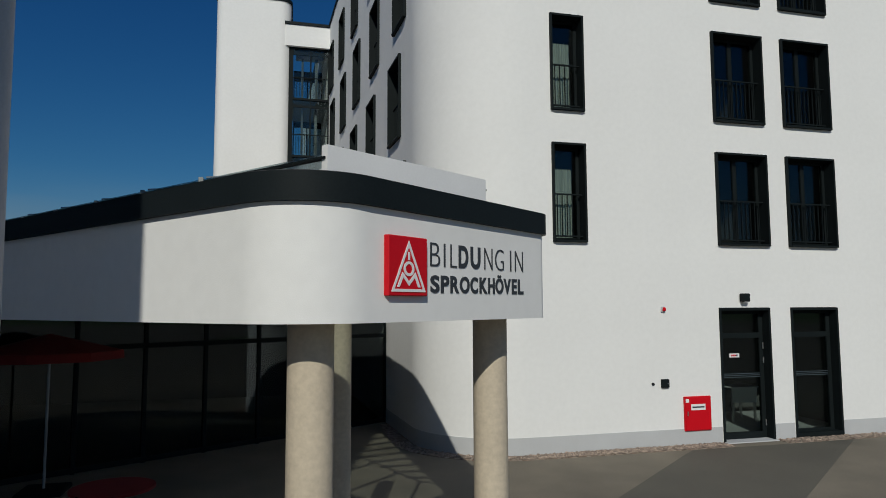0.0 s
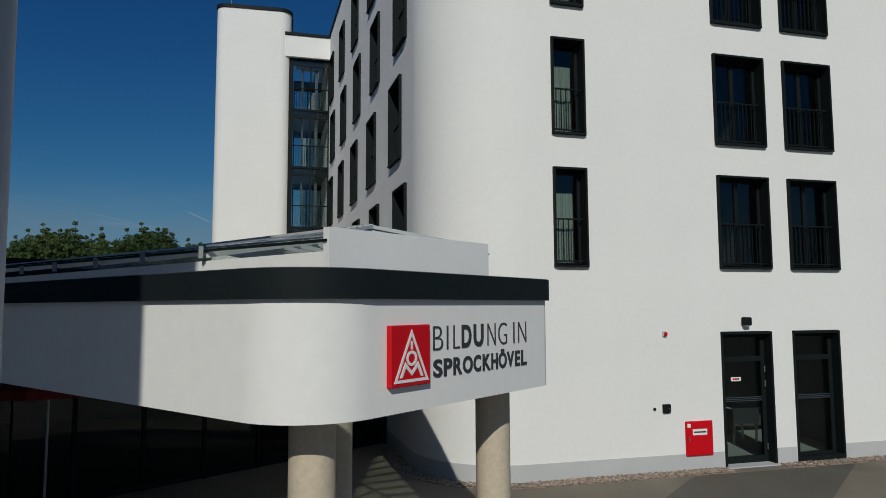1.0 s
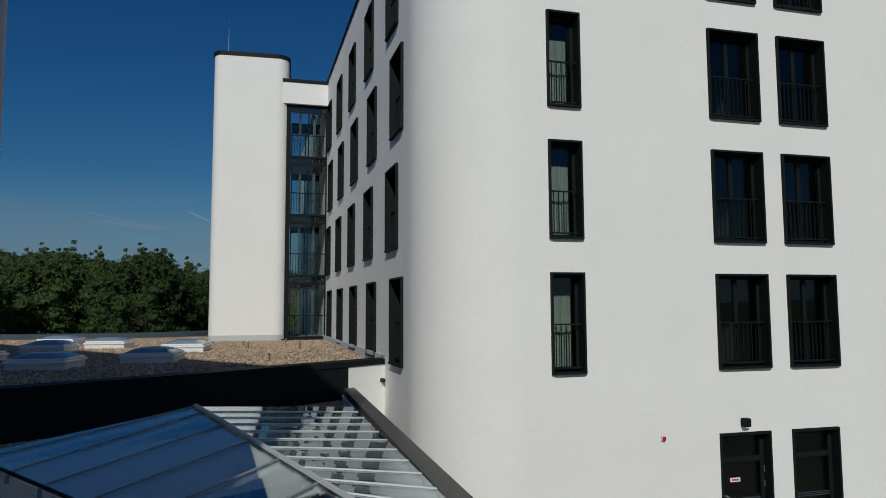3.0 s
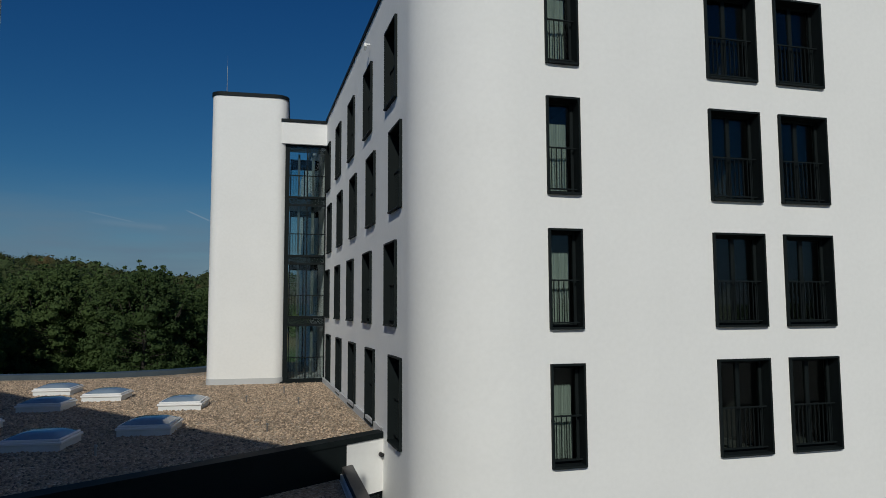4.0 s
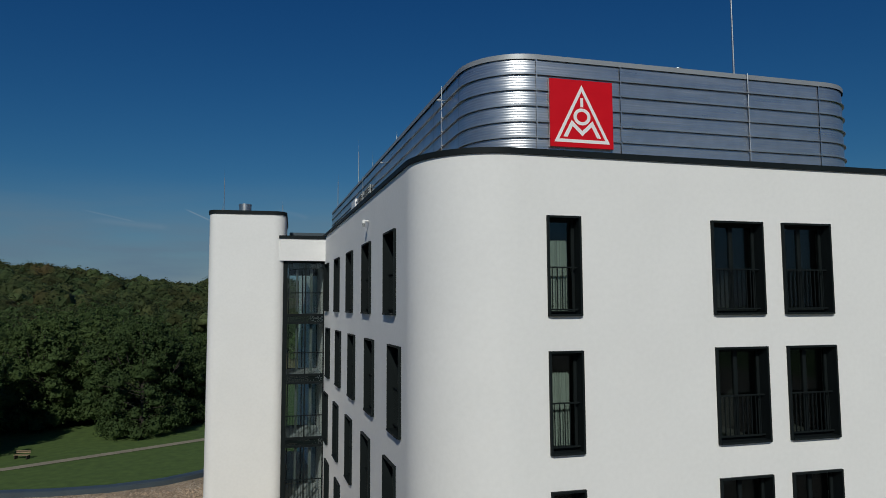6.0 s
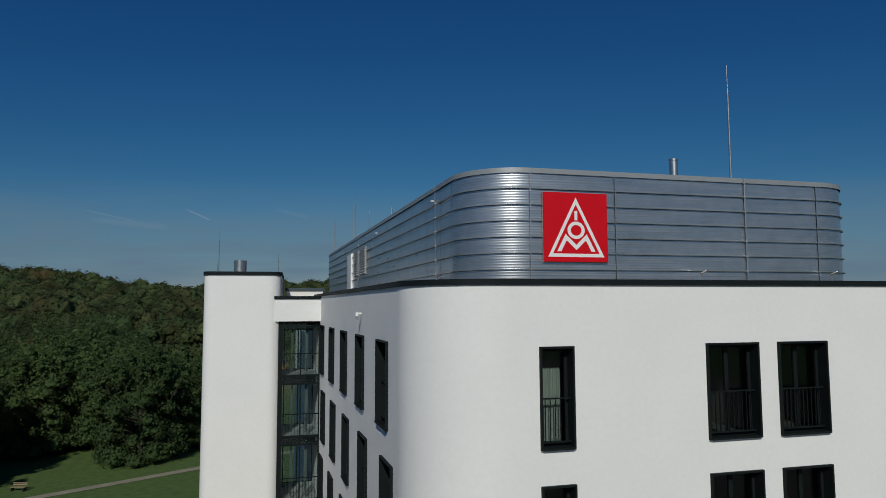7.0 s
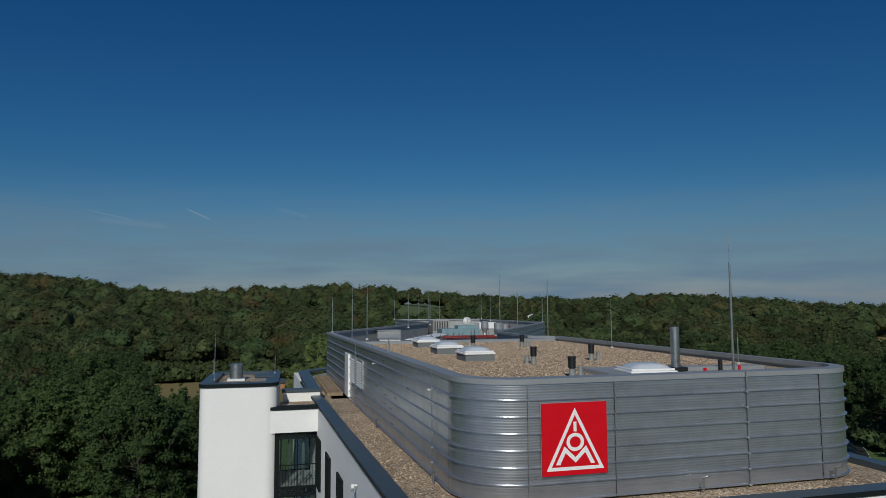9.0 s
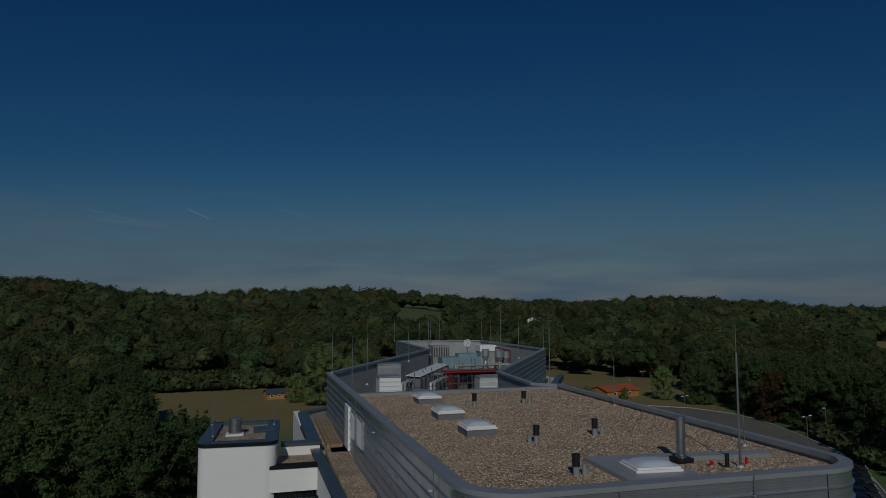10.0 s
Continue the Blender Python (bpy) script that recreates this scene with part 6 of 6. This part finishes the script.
# neighbouring block to the south-west: it shades the canopy and the wing roof
nb = thing("neighbour_block", "tall white rendered neighbouring block beside the forecourt", "building")
K0 = Vector((-7.097, -9.67)) + Vector((-0.2857, -0.9583)) * 5
NBP = [tuple(K0), tuple(K0 + V * 34), (-46, 10), (-34, -26), tuple(K0 + Vector((-0.295, -0.955)) * 6)]
bm = bmesh.new()
sweep(bm, NBP, [(0, 0), (0, 15.49)], closed=True)
plate(bm, NBP, 15.44)
part("wall", bm, M["render"], nb, "white render")
bm = bmesh.new()
sweep(bm, NBP, [(0.01, 15.47), (0.01, 15.67), (-0.4, 15.67), (-0.4, 15.47)], closed=True)
part("coping", bm, M["coping"], nb, "dark coping")
fp = thing("flagpole", "tall grey metal flagpole with a dark rounded head", "flagpole", pose(-7.357, -9.19, 0))
part("tube", rod(bmesh.new(), (0, 0, 0.02), (0, 0, 12.34), 0.105, 0.060, 24), M["plinth"], fp, smooth=True)
bm = bmesh.new()
HEAD = [(0.058, 12.28), (0.078, 12.31), (0.088, 12.37), (0.091, 12.46), (0.090, 12.56), (0.082, 12.65), (0.060, 12.72), (0.026, 12.76)]
for (r0, z0), (r1, z1) in zip(HEAD, HEAD[1:]):
    rod(bm, (0, 0, z0), (0, 0, z1), r0, r1, 24, caps=False)
bmesh.ops.remove_doubles(bm, verts=bm.verts, dist=1e-4)
part("head", bm, M["black"], fp, "dark plastic pole head", smooth=True)
part("finial", rod(bmesh.new(), (0, 0, 12.75), (0, 0, 12.81), 0.032, 0.012, 16), M["grey"], fp)
part("foot", rod(bmesh.new(), (0, 0, 0.0), (0, 0, 0.06), 0.17, 0.14, 24), M["steel"], fp)

# red parasol standing in the shade behind the canopy's glass side
ps = thing("parasol", "red canvas parasol with pale pole on a foot", "parasol", pose(-9.4, -0.43, 0))
bm = bmesh.new()
top = bm.verts.new((0, 0, 2.62))
rim = [bm.verts.new((1.15 * math.cos(i * math.pi / 4), 1.15 * math.sin(i * math.pi / 4), 2.33)) for i in range(8)]
low_ = [bm.verts.new((1.16 * math.cos(i * math.pi / 4), 1.16 * math.sin(i * math.pi / 4), 2.19)) for i in range(8)]
for i in range(8):
    j = (i + 1) % 8
    bm.faces.new((top, rim[i], rim[j])), bm.faces.new((rim[i], low_[i], low_[j], rim[j]))
part("canopy", bm, M["fabric"], ps, "red canvas")
part("pole", rod(bmesh.new(), (0, 0, 0), (0, 0, 2.55), 0.022), M["alu_cap"], ps)
part("foot", box(bmesh.new(), (-0.35, -0.35, 0), (0.35, 0.35, 0.08), 0.02), M["dark"], ps)
for i in range(8):
    a = i * math.pi / 4
    part("rib", rod(bmesh.new(), (0, 0, 2.56), (1.14 * math.cos(a), 1.14 * math.sin(a), 2.32), 0.012, seg=6), M["alu_cap"], ps)

tb = thing("cafe_table", "small round red-topped cafe table behind the canopy glazing", "table", pose(-7.79, -3.37, 0))
part("tabletop", rod(bmesh.new(), (0, 0, 0.69), (0, 0, 0.72), 0.52, seg=28), M["fabric"], tb, "dull red round top", smooth=True)
part("leg", rod(bmesh.new(), (0, 0, 0.02), (0, 0, 0.69), 0.03, seg=12), M["alu_cap"], tb)
part("foot", rod(bmesh.new(), (0, 0, 0.0), (0, 0, 0.02), 0.24, seg=20), M["dark"], tb)

# ---- trees ----


def ico(level):
    bm = bmesh.new()
    bmesh.ops.create_icosphere(bm, subdivisions=level, radius=1.0)
    v = np.array([p.co[:] for p in bm.verts])
    f = np.array([[p.index for p in q.verts] for q in bm.faces])
    bm.free()
    return v, f


ICO = {k: ico(k) for k in (1, 2, 3)}


def leaf_cloud(rng, centres, radii, count, size, flat=0.75, core=2, rough=(0.50, 0.78), spread=0.6):
    """Small pointed leaf sprays strewn through the outside of several lobes, over their rough, dense inside."""
    c = np.array(centres, float)
    r = np.array(radii, float)
    pick = rng.choice(len(r), count, p=r ** 1.6 / (r ** 1.6).sum())
    d = rng.normal(size=(count, 3))
    d /= np.linalg.norm(d, axis=1)[:, None]
    d[:, 2] = np.where(d[:, 2] < -0.45, -d[:, 2], d[:, 2])
    rad = r[pick] * rng.uniform(0.62, 1.12, count)
    sq = np.array([1, 1, flat])
    p = c[pick] + d * rad[:, None] * sq
    nv = d + rng.normal(scale=spread, size=(count, 3))
    nv /= np.linalg.norm(nv, axis=1)[:, None]
    t = np.cross(nv, rng.normal(size=(count, 3)))
    t /= np.linalg.norm(t, axis=1)[:, None]
    b = np.cross(nv, t)
    s = size * rng.uniform(0.6, 1.3, count)[:, None]
    verts = np.stack([p - t * s, p + t * s * 0.7 + b * s * 0.75, p + t * s * 0.7 - b * s * 0.75], axis=1).reshape(-1, 3)
    VV, FF, o = [verts], [np.arange(count * 3).reshape(-1, 3)], count * 3
    bv, bf = ICO[core]
    for i in range(len(r)):
        jig = rng.uniform(*rough, len(bv))[:, None]
        VV.append(c[i] + bv * jig * r[i] * sq), FF.append(bf + o)
        o += len(bv)
    return np.concatenate(VV), np.concatenate(FF)


def np_mesh(name, verts, faces, material, flat=True):
    me = bpy.data.meshes.new(name)
    me.vertices.add(len(verts))
    me.vertices.foreach_set("co", verts.astype(np.float32).ravel())
    me.loops.add(faces.size)
    me.loops.foreach_set("vertex_index", faces.astype(np.int32).ravel())
    me.polygons.add(len(faces))
    me.polygons.foreach_set("loop_start", np.arange(0, faces.size, 3, dtype=np.int32))
    me.update()
    if flat:
        me.shade_flat()
    me.materials.append(material)
    return me


def tree(seed, h, r, material, label, leaves=17000, size=0.15):
    """A trunk, limbs to every lobe of an uneven crown, and loose shoots that stand out of it."""
    rng = np.random.default_rng(seed)
    tr = thing("tree", label, "tree")
    bm = bmesh.new()
    rod(bm, (0, 0, -0.3), (0, 0, h * 0.45), h * 0.022, h * 0.014, 9)
    cs, rs = [(0, 0, h * 0.52), (r * 0.12, 0, h * 0.68)], [r * 0.58, r * 0.42]
    for i in range(50):
        a = i * 2.4 + rng.uniform(-0.5, 0.5)
        z = (0.08 + 0.78 * (i + rng.random()) / 50) * h
        spread = r * (1.0 - abs(z / h - 0.40) * 1.25) * rng.uniform(0.55, 1.10)
        c = (spread * math.cos(a), spread * math.sin(a), z)
        cs.append(c), rs.append(r * rng.uniform(0.14, 0.27))
        rod(bm, (0, 0, min(z, h * 0.45) * 0.8), c, h * 0.0032, h * 0.0015, 5)
    for i in range(14):
        a = i * 0.45 + rng.uniform(-0.15, 0.15)
        cs.append((r * 0.62 * math.cos(a), r * 0.62 * math.sin(a), h * rng.uniform(0.05, 0.14))), rs.append(r * rng.uniform(0.2, 0.3))
    for i in range(46):
        a, u = rng.uniform(0, 6.28), rng.random() ** 0.6
        z0 = h * (0.82 - 0.32 * u)
        p0 = Vector((r * 0.72 * u * math.cos(a), r * 0.72 * u * math.sin(a), z0))
        p1 = p0 + Vector((0.30 * u * math.cos(a), 0.30 * u * math.sin(a), 0.45)) * r * rng.uniform(0.6, 1.5)
        rod(bm, p0, p1, h * 0.004, h * 0.0015, 5)
        for f, q in ((0.55, 0.085), (0.78, 0.07), (1.0, 0.05)):
            c = p0.lerp(p1, f)
            cs.append(tuple(c)), rs.append(r * q * rng.uniform(0.8, 1.3))
    rod(bm, (0, 0, h * 0.4), (0, 0, h * 0.85), h * 0.013, h * 0.004, 7)
    part("trunk", bm, M["bark"], tr)
    v, f = leaf_cloud(rng, cs, rs, leaves, size, flat=0.85, core=1, rough=(0.45, 0.74), spread=0.5)
    cr_ = new("crown", np_mesh("crown", v, f, material))
    cr_.parent = tr
    return tr


T = [tree(1, 12.2, 5.4, M["leaf"], "tall dense green broadleaf tree"), tree(2, 13.0, 6.2, M["leaf"], "broad dark green broadleaf tree"),
     tree(3, 11.0, 4.9, M["leaf"], "rounded green broadleaf tree"), tree(4, 15, 5.5, M["leaf_light"], "pale green tree beside the house"),
     tree(5, 12, 5.0, M["leaf_red"], "tree with rusty autumn foliage", 12000)]
for t_, p in zip(T, ((-27, 96), (-40, 84), (-27, 106), (8.5, 152), (94.5, 103))):
    t_.matrix_basis = pose(*p, 0, 0, 0, p[0] * 7) @ Matrix.Scale(0.85 if p[0] == 94.5 else 1.0, 4)
    t_["group"] = "trees round the grounds"
rng = np.random.default_rng(11)
spots = [(0, -18.0, 64.5, 1.03), (2, -14.2, 74, 1.1), (0, -29.5, 72, 1.0), (0, -33.0, 57.5, 0.85), (2, -33, 55, 1.0), (0, -38, 52, 0.9), (2, -24.0, 74, 1.15), (2, -34, 61, 0.85), (0, -36, 66, 0.9), (2, -15.0, 70, 0.85), (2, -14.8, 85, 0.85), (1, -27, 74, 0.95), (2, -43, 62, 1.0), (0, -33, 91, 1.0), (1, -29, 116, 0.95), (2, -46, 76, 1.15), (0, -52, 88, 1.05), (1, -58, 70, 1.0), (2, -31, 78, 0.7), (2, -38, 72, 0.6), (0, -47, 104, 1.1), (1, -34, 116, 1.1),
         (0, -33, 134, 1.0), (1, -44, 128, 1.1), (2, -60, 112, 1.1), (0, -68, 92, 1.0),
         (2, 108, 148, 0.95), (0, 118, 150, 0.9), (2, 95, 128, 0.9), (1, 126, 140, 0.9), (0, 122, 118, 0.9), (1, 99, 113, 1.0), (2, 97, 99, 1.0), (0, 97, 87, 1.0), (1, 118, 92, 1.05), (0, 90.5, 74, 0.95), (2, 103, 70, 1.0), (1, 84, 60, 0.95), (0, 100, 52, 1.0),
         (3, 15, 160, 0.75), (3, 22, 165, 0.55), (3, 2.5, 158, 0.5), (3, 91, 137, 0.6), (3, 82, 140, 0.22), (1, 105, 97, 1.0), (0, 107, 113, 1.05), (1, 100, 78, 1.05), (0, 95, 66, 1.0), (0, 104, 126, 1.0), (3, 60, 118, 0.45), (3, 56, 110, 0.4), (4, 132, 122, 0.9), (0, 128, 104, 1.1), (2, 138, 130, 1.1), (1, 140, 112, 1.1)]
for i, x, y, s in spots:
    copy_thing(T[i], pose(x, y, 0, 0, 0, rng.uniform(0, 360)) @ Matrix.Scale(s * rng.uniform(0.92, 1.08), 4))


def open_land(x, y):
    """Meadows, lawns, road and buildings, where no wood grows."""
    d = math.hypot(x + 5.6, y + 13)
    az = math.degrees(math.atan2(x + 5.6, y + 13))
    if d < 118:
        return True
    if -9.5 < az < 9 and d < 208 and not (az < -8.5 and d < 135):
        return True
    if 9 <= az < 21 and d < 262:
        return True
    if 21 <= az < 35 and d < 236 - (az - 21) * 1.5:
        return True
    if 35 <= az < 41 and d < 190:
        return True
    if az >= 41 and d < 150:
        return True
    if 10.5 < az < 15.8 and 350 < d < 625 - (az - 10.5) * 12:
        return True
    if 21.5 < az < 23.9 and 352 < d < 484 or 46.9 < az < 47.8 and 540 < d < 650:
        return True
    if 46.6 < az < 50.5 and 262 < d < 440:
        return True
    return False


def woods():
    rng = np.random.default_rng(5)
    temps = []
    for k in range(7):
        cs, rs = [(0, 0, 8.2)], [4.0]
        for i in range(5):
            a = i * 1.26 + rng.uniform(-0.5, 0.5)
            cs.append((3.2 * math.cos(a), 3.2 * math.sin(a), rng.uniform(5.5, 10.0))), rs.append(rng.uniform(1.8, 2.8))
        temps.append([leaf_cloud(rng, cs, rs, n_, s_, 1.0, 1, (0.78, 0.92), 0.35) if n_ > 500 else leaf_cloud(rng, cs[:4], [q * 1.12 for q in rs[:4]], n_, s_, 1.0, 1, (0.86, 0.97), 0.25) for n_, s_ in ((1300, 0.29), (750, 0.36), (380, 0.43), (220, 0.55))])
    # a slender spruce for the stand on the crest
    spruce = leaf_cloud(rng, [(0, 0, 2.0 + 1.55 * k) for k in range(7)], [2.3 - 0.30 * k for k in range(7)], 300, 0.40, 0.9, 1, (0.55, 0.95))
    VV, FF, o = [], [], 0
    made = 0
    while made < 4300:
        az = rng.uniform(-46, 58)
        d = 118 + (730 - 118) * rng.random() ** 0.8
        a = radians(az)
        x, y = -5.6 + d * math.sin(a), -13 + d * math.cos(a)
        if open_land(x, y):
            continue
        v, f = temps[rng.integers(7)][0 if d < 190 else 1 if d < 290 else 2 if d < 430 else 3]
        if 7.6 < az < 11.6 and d > 540 and rng.random() < 0.7:
            v, f = spruce
        s = rng.uniform(0.85, 1.35) * (0.70 + 0.30 * smooth_step(190, 330, d))
        b = rng.uniform(0, 6.28)
        R = np.array([[math.cos(b), -math.sin(b), 0], [math.sin(b), math.cos(b), 0], [0, 0, rng.uniform(0.85, 1.2)]]) * s
        w = 1.2
        VV.append(v @ R.T * np.array([w, w, 1]) + np.array([x, y, height(x, y) - 1.0]))
        FF.append(f + o)
        o += len(v)
        made += 1
    me = np_mesh("woods", np.concatenate(VV), np.concatenate(FF), M["leaf_far"])
    tagged(new("woods", me), "dense mixed woodland covering the hills", "woods", kind="stuff")


woods()

# undergrowth along the wood's edge
def hedge():
    rng = np.random.default_rng(8)
    VV, FF, o = [], [], 0
    for i in range(640):
        u = rng.random()
        if u < 0.3:
            x, y = rng.uniform(-75, -14), rng.uniform(66, 100)
            if y < 64 + (x + 75) * 0.35:
                continue
        elif u < 0.7:
            a, d = radians(rng.uniform(-10, 9)), rng.uniform(200, 214)
            x, y = -5.6 + d * math.sin(a), -13 + d * math.cos(a)
        else:
            t = rng.random()
            x, y = 75.0 + 22 * t + rng.uniform(1.5, 8), 57 + 52 * t - rng.uniform(0, 4)
        v, f = leaf_cloud(rng, [(0, 0, 0.8), (1.0, 0.4, 0.7), (-0.8, 0.6, 0.9)], [1.2, 0.9, 0.9], 90, 0.35)
        VV.append(v * (rng.uniform(1.6, 3.2) if 0.3 <= u < 0.7 else rng.uniform(0.8, 1.8) if u < 0.3 else rng.uniform(0.9, 1.7)) + np.array([x, y, 0]))
        FF.append(f + o)
        o += len(v)
    me = np_mesh("undergrowth", np.concatenate(VV), np.concatenate(FF), M["leaf_far"])
    tagged(new("undergrowth", me), "low shrubs along the edge of the wood", "shrubs", kind="stuff")


hedge()

# ---- cars, lamps, huts ----


def car(x, y, rz, paint, label):
    c = thing("car", label, "car", pose(x, y, 0.03, 0, 0, rz), group="parked cars")
    prof = [(-2.1, 0.35), (-2.15, 0.75), (-1.95, 0.95), (-1.5, 1.0), (-0.95, 1.42), (0.35, 1.46), (1.0, 1.02), (1.9, 0.88), (2.15, 0.65), (2.1, 0.35)]
    bm = bmesh.new()
    rows = []
    for w, sc in ((-0.86, 0.97), (-0.72, 1.0), (0.72, 1.0), (0.86, 0.97)):
        rows.append([bm.verts.new((px, w * (0.82 if pz > 1.2 else 1.0), pz * (sc if pz > 0.5 else 1))) for px, pz in prof])
    for a, b in zip(rows, rows[1:]):
        for i in range(len(prof)):
            j = (i + 1) % len(prof)
            bm.faces.new((a[i], a[j], b[j], b[i]))
    bm.faces.new(rows[0]), bm.faces.new(rows[-1])
    part("body", bm, M[paint], c, smooth=True)
    for s in (-1, 1):
        bm = bmesh.new()
        vs = [bm.verts.new(p) for p in ((-1.3, s * 0.85, 1.0), (0.85, s * 0.85, 1.0), (0.3, s * 0.735, 1.38), (-0.9, s * 0.735, 1.36))]
        bm.faces.new(vs)
        part("side_window", bm, M["carglass"], c)
    for pts in (((0.98, -0.7, 1.05), (0.98, 0.7, 1.05), (0.42, 0.55, 1.44), (0.42, -0.55, 1.44)), ((-1.5, -0.7, 1.03), (-1.5, 0.7, 1.03), (-1.02, 0.55, 1.41), (-1.02, -0.55, 1.41))):
        bm = bmesh.new()
        bm.faces.new([bm.verts.new((p[0] + (0.02 if p[0] > 0 else -0.02), p[1], p[2] + 0.01)) for p in pts])
        part("windscreen", bm, M["carglass"], c)
    for wx in (-1.35, 1.35):
        for s in (-1, 1):
            wh = part("wheel", rod(bmesh.new(), (wx, s * 0.68, 0.32), (wx, s * 0.88, 0.32), 0.32, seg=18), M["rubber"], c)
            part("rim", rod(bmesh.new(), (wx, s * 0.875, 0.32), (wx, s * 0.89, 0.32), 0.2, seg=14), M["steel"], wh)
    for s in (-1, 1):
        part("headlight", box(bmesh.new(), (2.04, s * 0.6 - 0.18, 0.66), (2.13, s * 0.6 + 0.18, 0.78), 0.02), M["white"], c)
        part("taillight", box(bmesh.new(), (-2.15, s * 0.6 - 0.18, 0.78), (-2.06, s * 0.6 + 0.18, 0.9), 0.02), M["red"], c)


for x, y, p, lab in ((74.8, 66.2, "car_black", "black estate car parked beside the drive"), (72.3, 63.3, "car_black", "black hatchback parked beside the drive"), (69.8, 60.6, "car_blue", "dark blue car parked beside the drive"),
                     (67.2, 57.6, "car_black", "black van-like car parked beside the drive"), (64.8, 54.8, "car_blue", "dark blue estate parked beside the drive"), (62.3, 52.0, "car_black", "black saloon parked beside the drive")):
    car(x, y, -38, p, lab)


def street_lamp(x, y, h, arms):
    s = thing("street_lamp", "slim grey street lamp with a cross arm", "street lamp", pose(x, y, 0, 0, 0, 20), group="lamps along the drive")
    part("pole", rod(bmesh.new(), (0, 0, 0), (0, 0, h), 0.075, 0.05, 10), M["steel"], s, smooth=True)
    for a in arms:
        part("arm", rod(bmesh.new(), (0, 0, h - 0.05), (a, 0, h), 0.035, seg=8), M["steel"], s)
        part("head", box(bmesh.new(), (a - 0.35, -0.14, h - 0.02), (a + 0.35, 0.14, h + 0.1), 0.03), M["plastic"], s)


street_lamp(82.0, 81.3, 4.9, (-1.1, 1.1))
street_lamp(90.6, 86.2, 5.2, (-0.7,))
street_lamp(79.2, 111, 4.5, (-0.8, 0.8))
street_lamp(84.0, 140, 4.6, (-0.8,))
street_lamp(98, 158, 4.6, (-0.8, 0.8))


def hut(name, lab, x, y, rz, w, d, h, wallmat, roofmat, windows=True):
    k = thing(name, lab, "house", pose(x, y, height(x, y), 0, 0, rz))
    bm = bmesh.new()
    vs = [bm.verts.new(p) for p in ((-w, -d, -0.3), (w, -d, -0.3), (w, d, -0.3), (-w, d, -0.3), (-w, -d, h), (w, -d, h), (w, d, h), (-w, d, h), (-w, 0, h * 1.5), (w, 0, h * 1.5))]
    for f in ((0, 1, 5, 4), (2, 3, 7, 6), (1, 2, 6, 9, 5), (3, 0, 4, 8, 7)):
        bm.faces.new([vs[i] for i in f])
    part("wall", bm, M[wallmat], k)
    e = 0.35
    for s in (-1, 1):
        bm = bmesh.new()
        p0, p1 = Vector((0, s * (d + e), h - e * 0.45)), Vector((0, 0, h * 1.5 + 0.02))
        a = [bm.verts.new(p + Vector((sx * (w + e), 0, dz))) for dz in (0.02, 0.16) for p in (p0, p1) for sx in (-1, 1)]
        for f in ((0, 1, 3, 2), (4, 5, 7, 6), (0, 1, 5, 4), (2, 3, 7, 6), (0, 2, 6, 4), (1, 3, 7, 5)):
            bm.faces.new([a[i] for i in f])
        part("roof", bm, M[roofmat], k)
    if windows:
        for i in (-0.5, 0.4):
            wn = part("window", box(bmesh.new(), (i * w - 0.4, -d - 0.04, h * 0.35), (i * w + 0.4, -d + 0.02, h * 0.75)), M["white"], k)
            part("pane", box(bmesh.new(), (i * w - 0.32, -d - 0.05, h * 0.40), (i * w + 0.32, -d - 0.04, h * 0.70)), M["carglass"], wn)
        part("door", box(bmesh.new(), (w - 0.03, -0.5, 0), (w + 0.04, 0.4, min(2.0, h * 0.85))), M["wood"], k)


hut("garden_hut", "small orange-brown timber hut on the meadow", -2.5, 166, 15, 2.2, 1.5, 1.55, "timber", "coping")
hut("farm_house", "low house with a red tiled roof behind shrubs", 82.5, 146, 12, 5.2, 3.2, 1.75, "timber", "tile")
hut("red_shed", "small red timber shed at the field's edge", 117, 187, 10, 1.4, 1.4, 3.0, "tile", "coping", False)
hut("farm_house", "white gabled house at the edge of the wood", 174, 421, 55, 4.6, 3.6, 3.4, "white", "coping")
hut("farm_house", "white bungalow beside the gabled house", 187, 422, 10, 4.0, 3.0, 2.6, "white", "coping")
hut("farm_house", "distant house with red roof on the ridge", 466, 422, 0, 5, 4, 4, "white", "tile")
bn = thing("park_bench", "weathered wooden bench on the lawn", "bench", pose(-26.2, 54.9, 0, 0, 0, -20) @ Matrix.Scale(0.75, 4))
for i in range(3):
    part("slat", box(bmesh.new(), (-0.9, -0.25 + i * 0.17, 0.44), (0.9, -0.11 + i * 0.17, 0.48), 0.005), M["wood"], bn)
for i in range(2):
    part("backrest", box(bmesh.new(), (-0.9, 0.28, 0.62 + i * 0.18), (0.9, 0.32, 0.74 + i * 0.18), 0.005), M["wood"], bn)
for x in (-0.75, 0.75):
    part("leg", box(bmesh.new(), (x - 0.04, -0.25, 0.0), (x + 0.04, 0.32, 0.44)), M["bark"], bn)
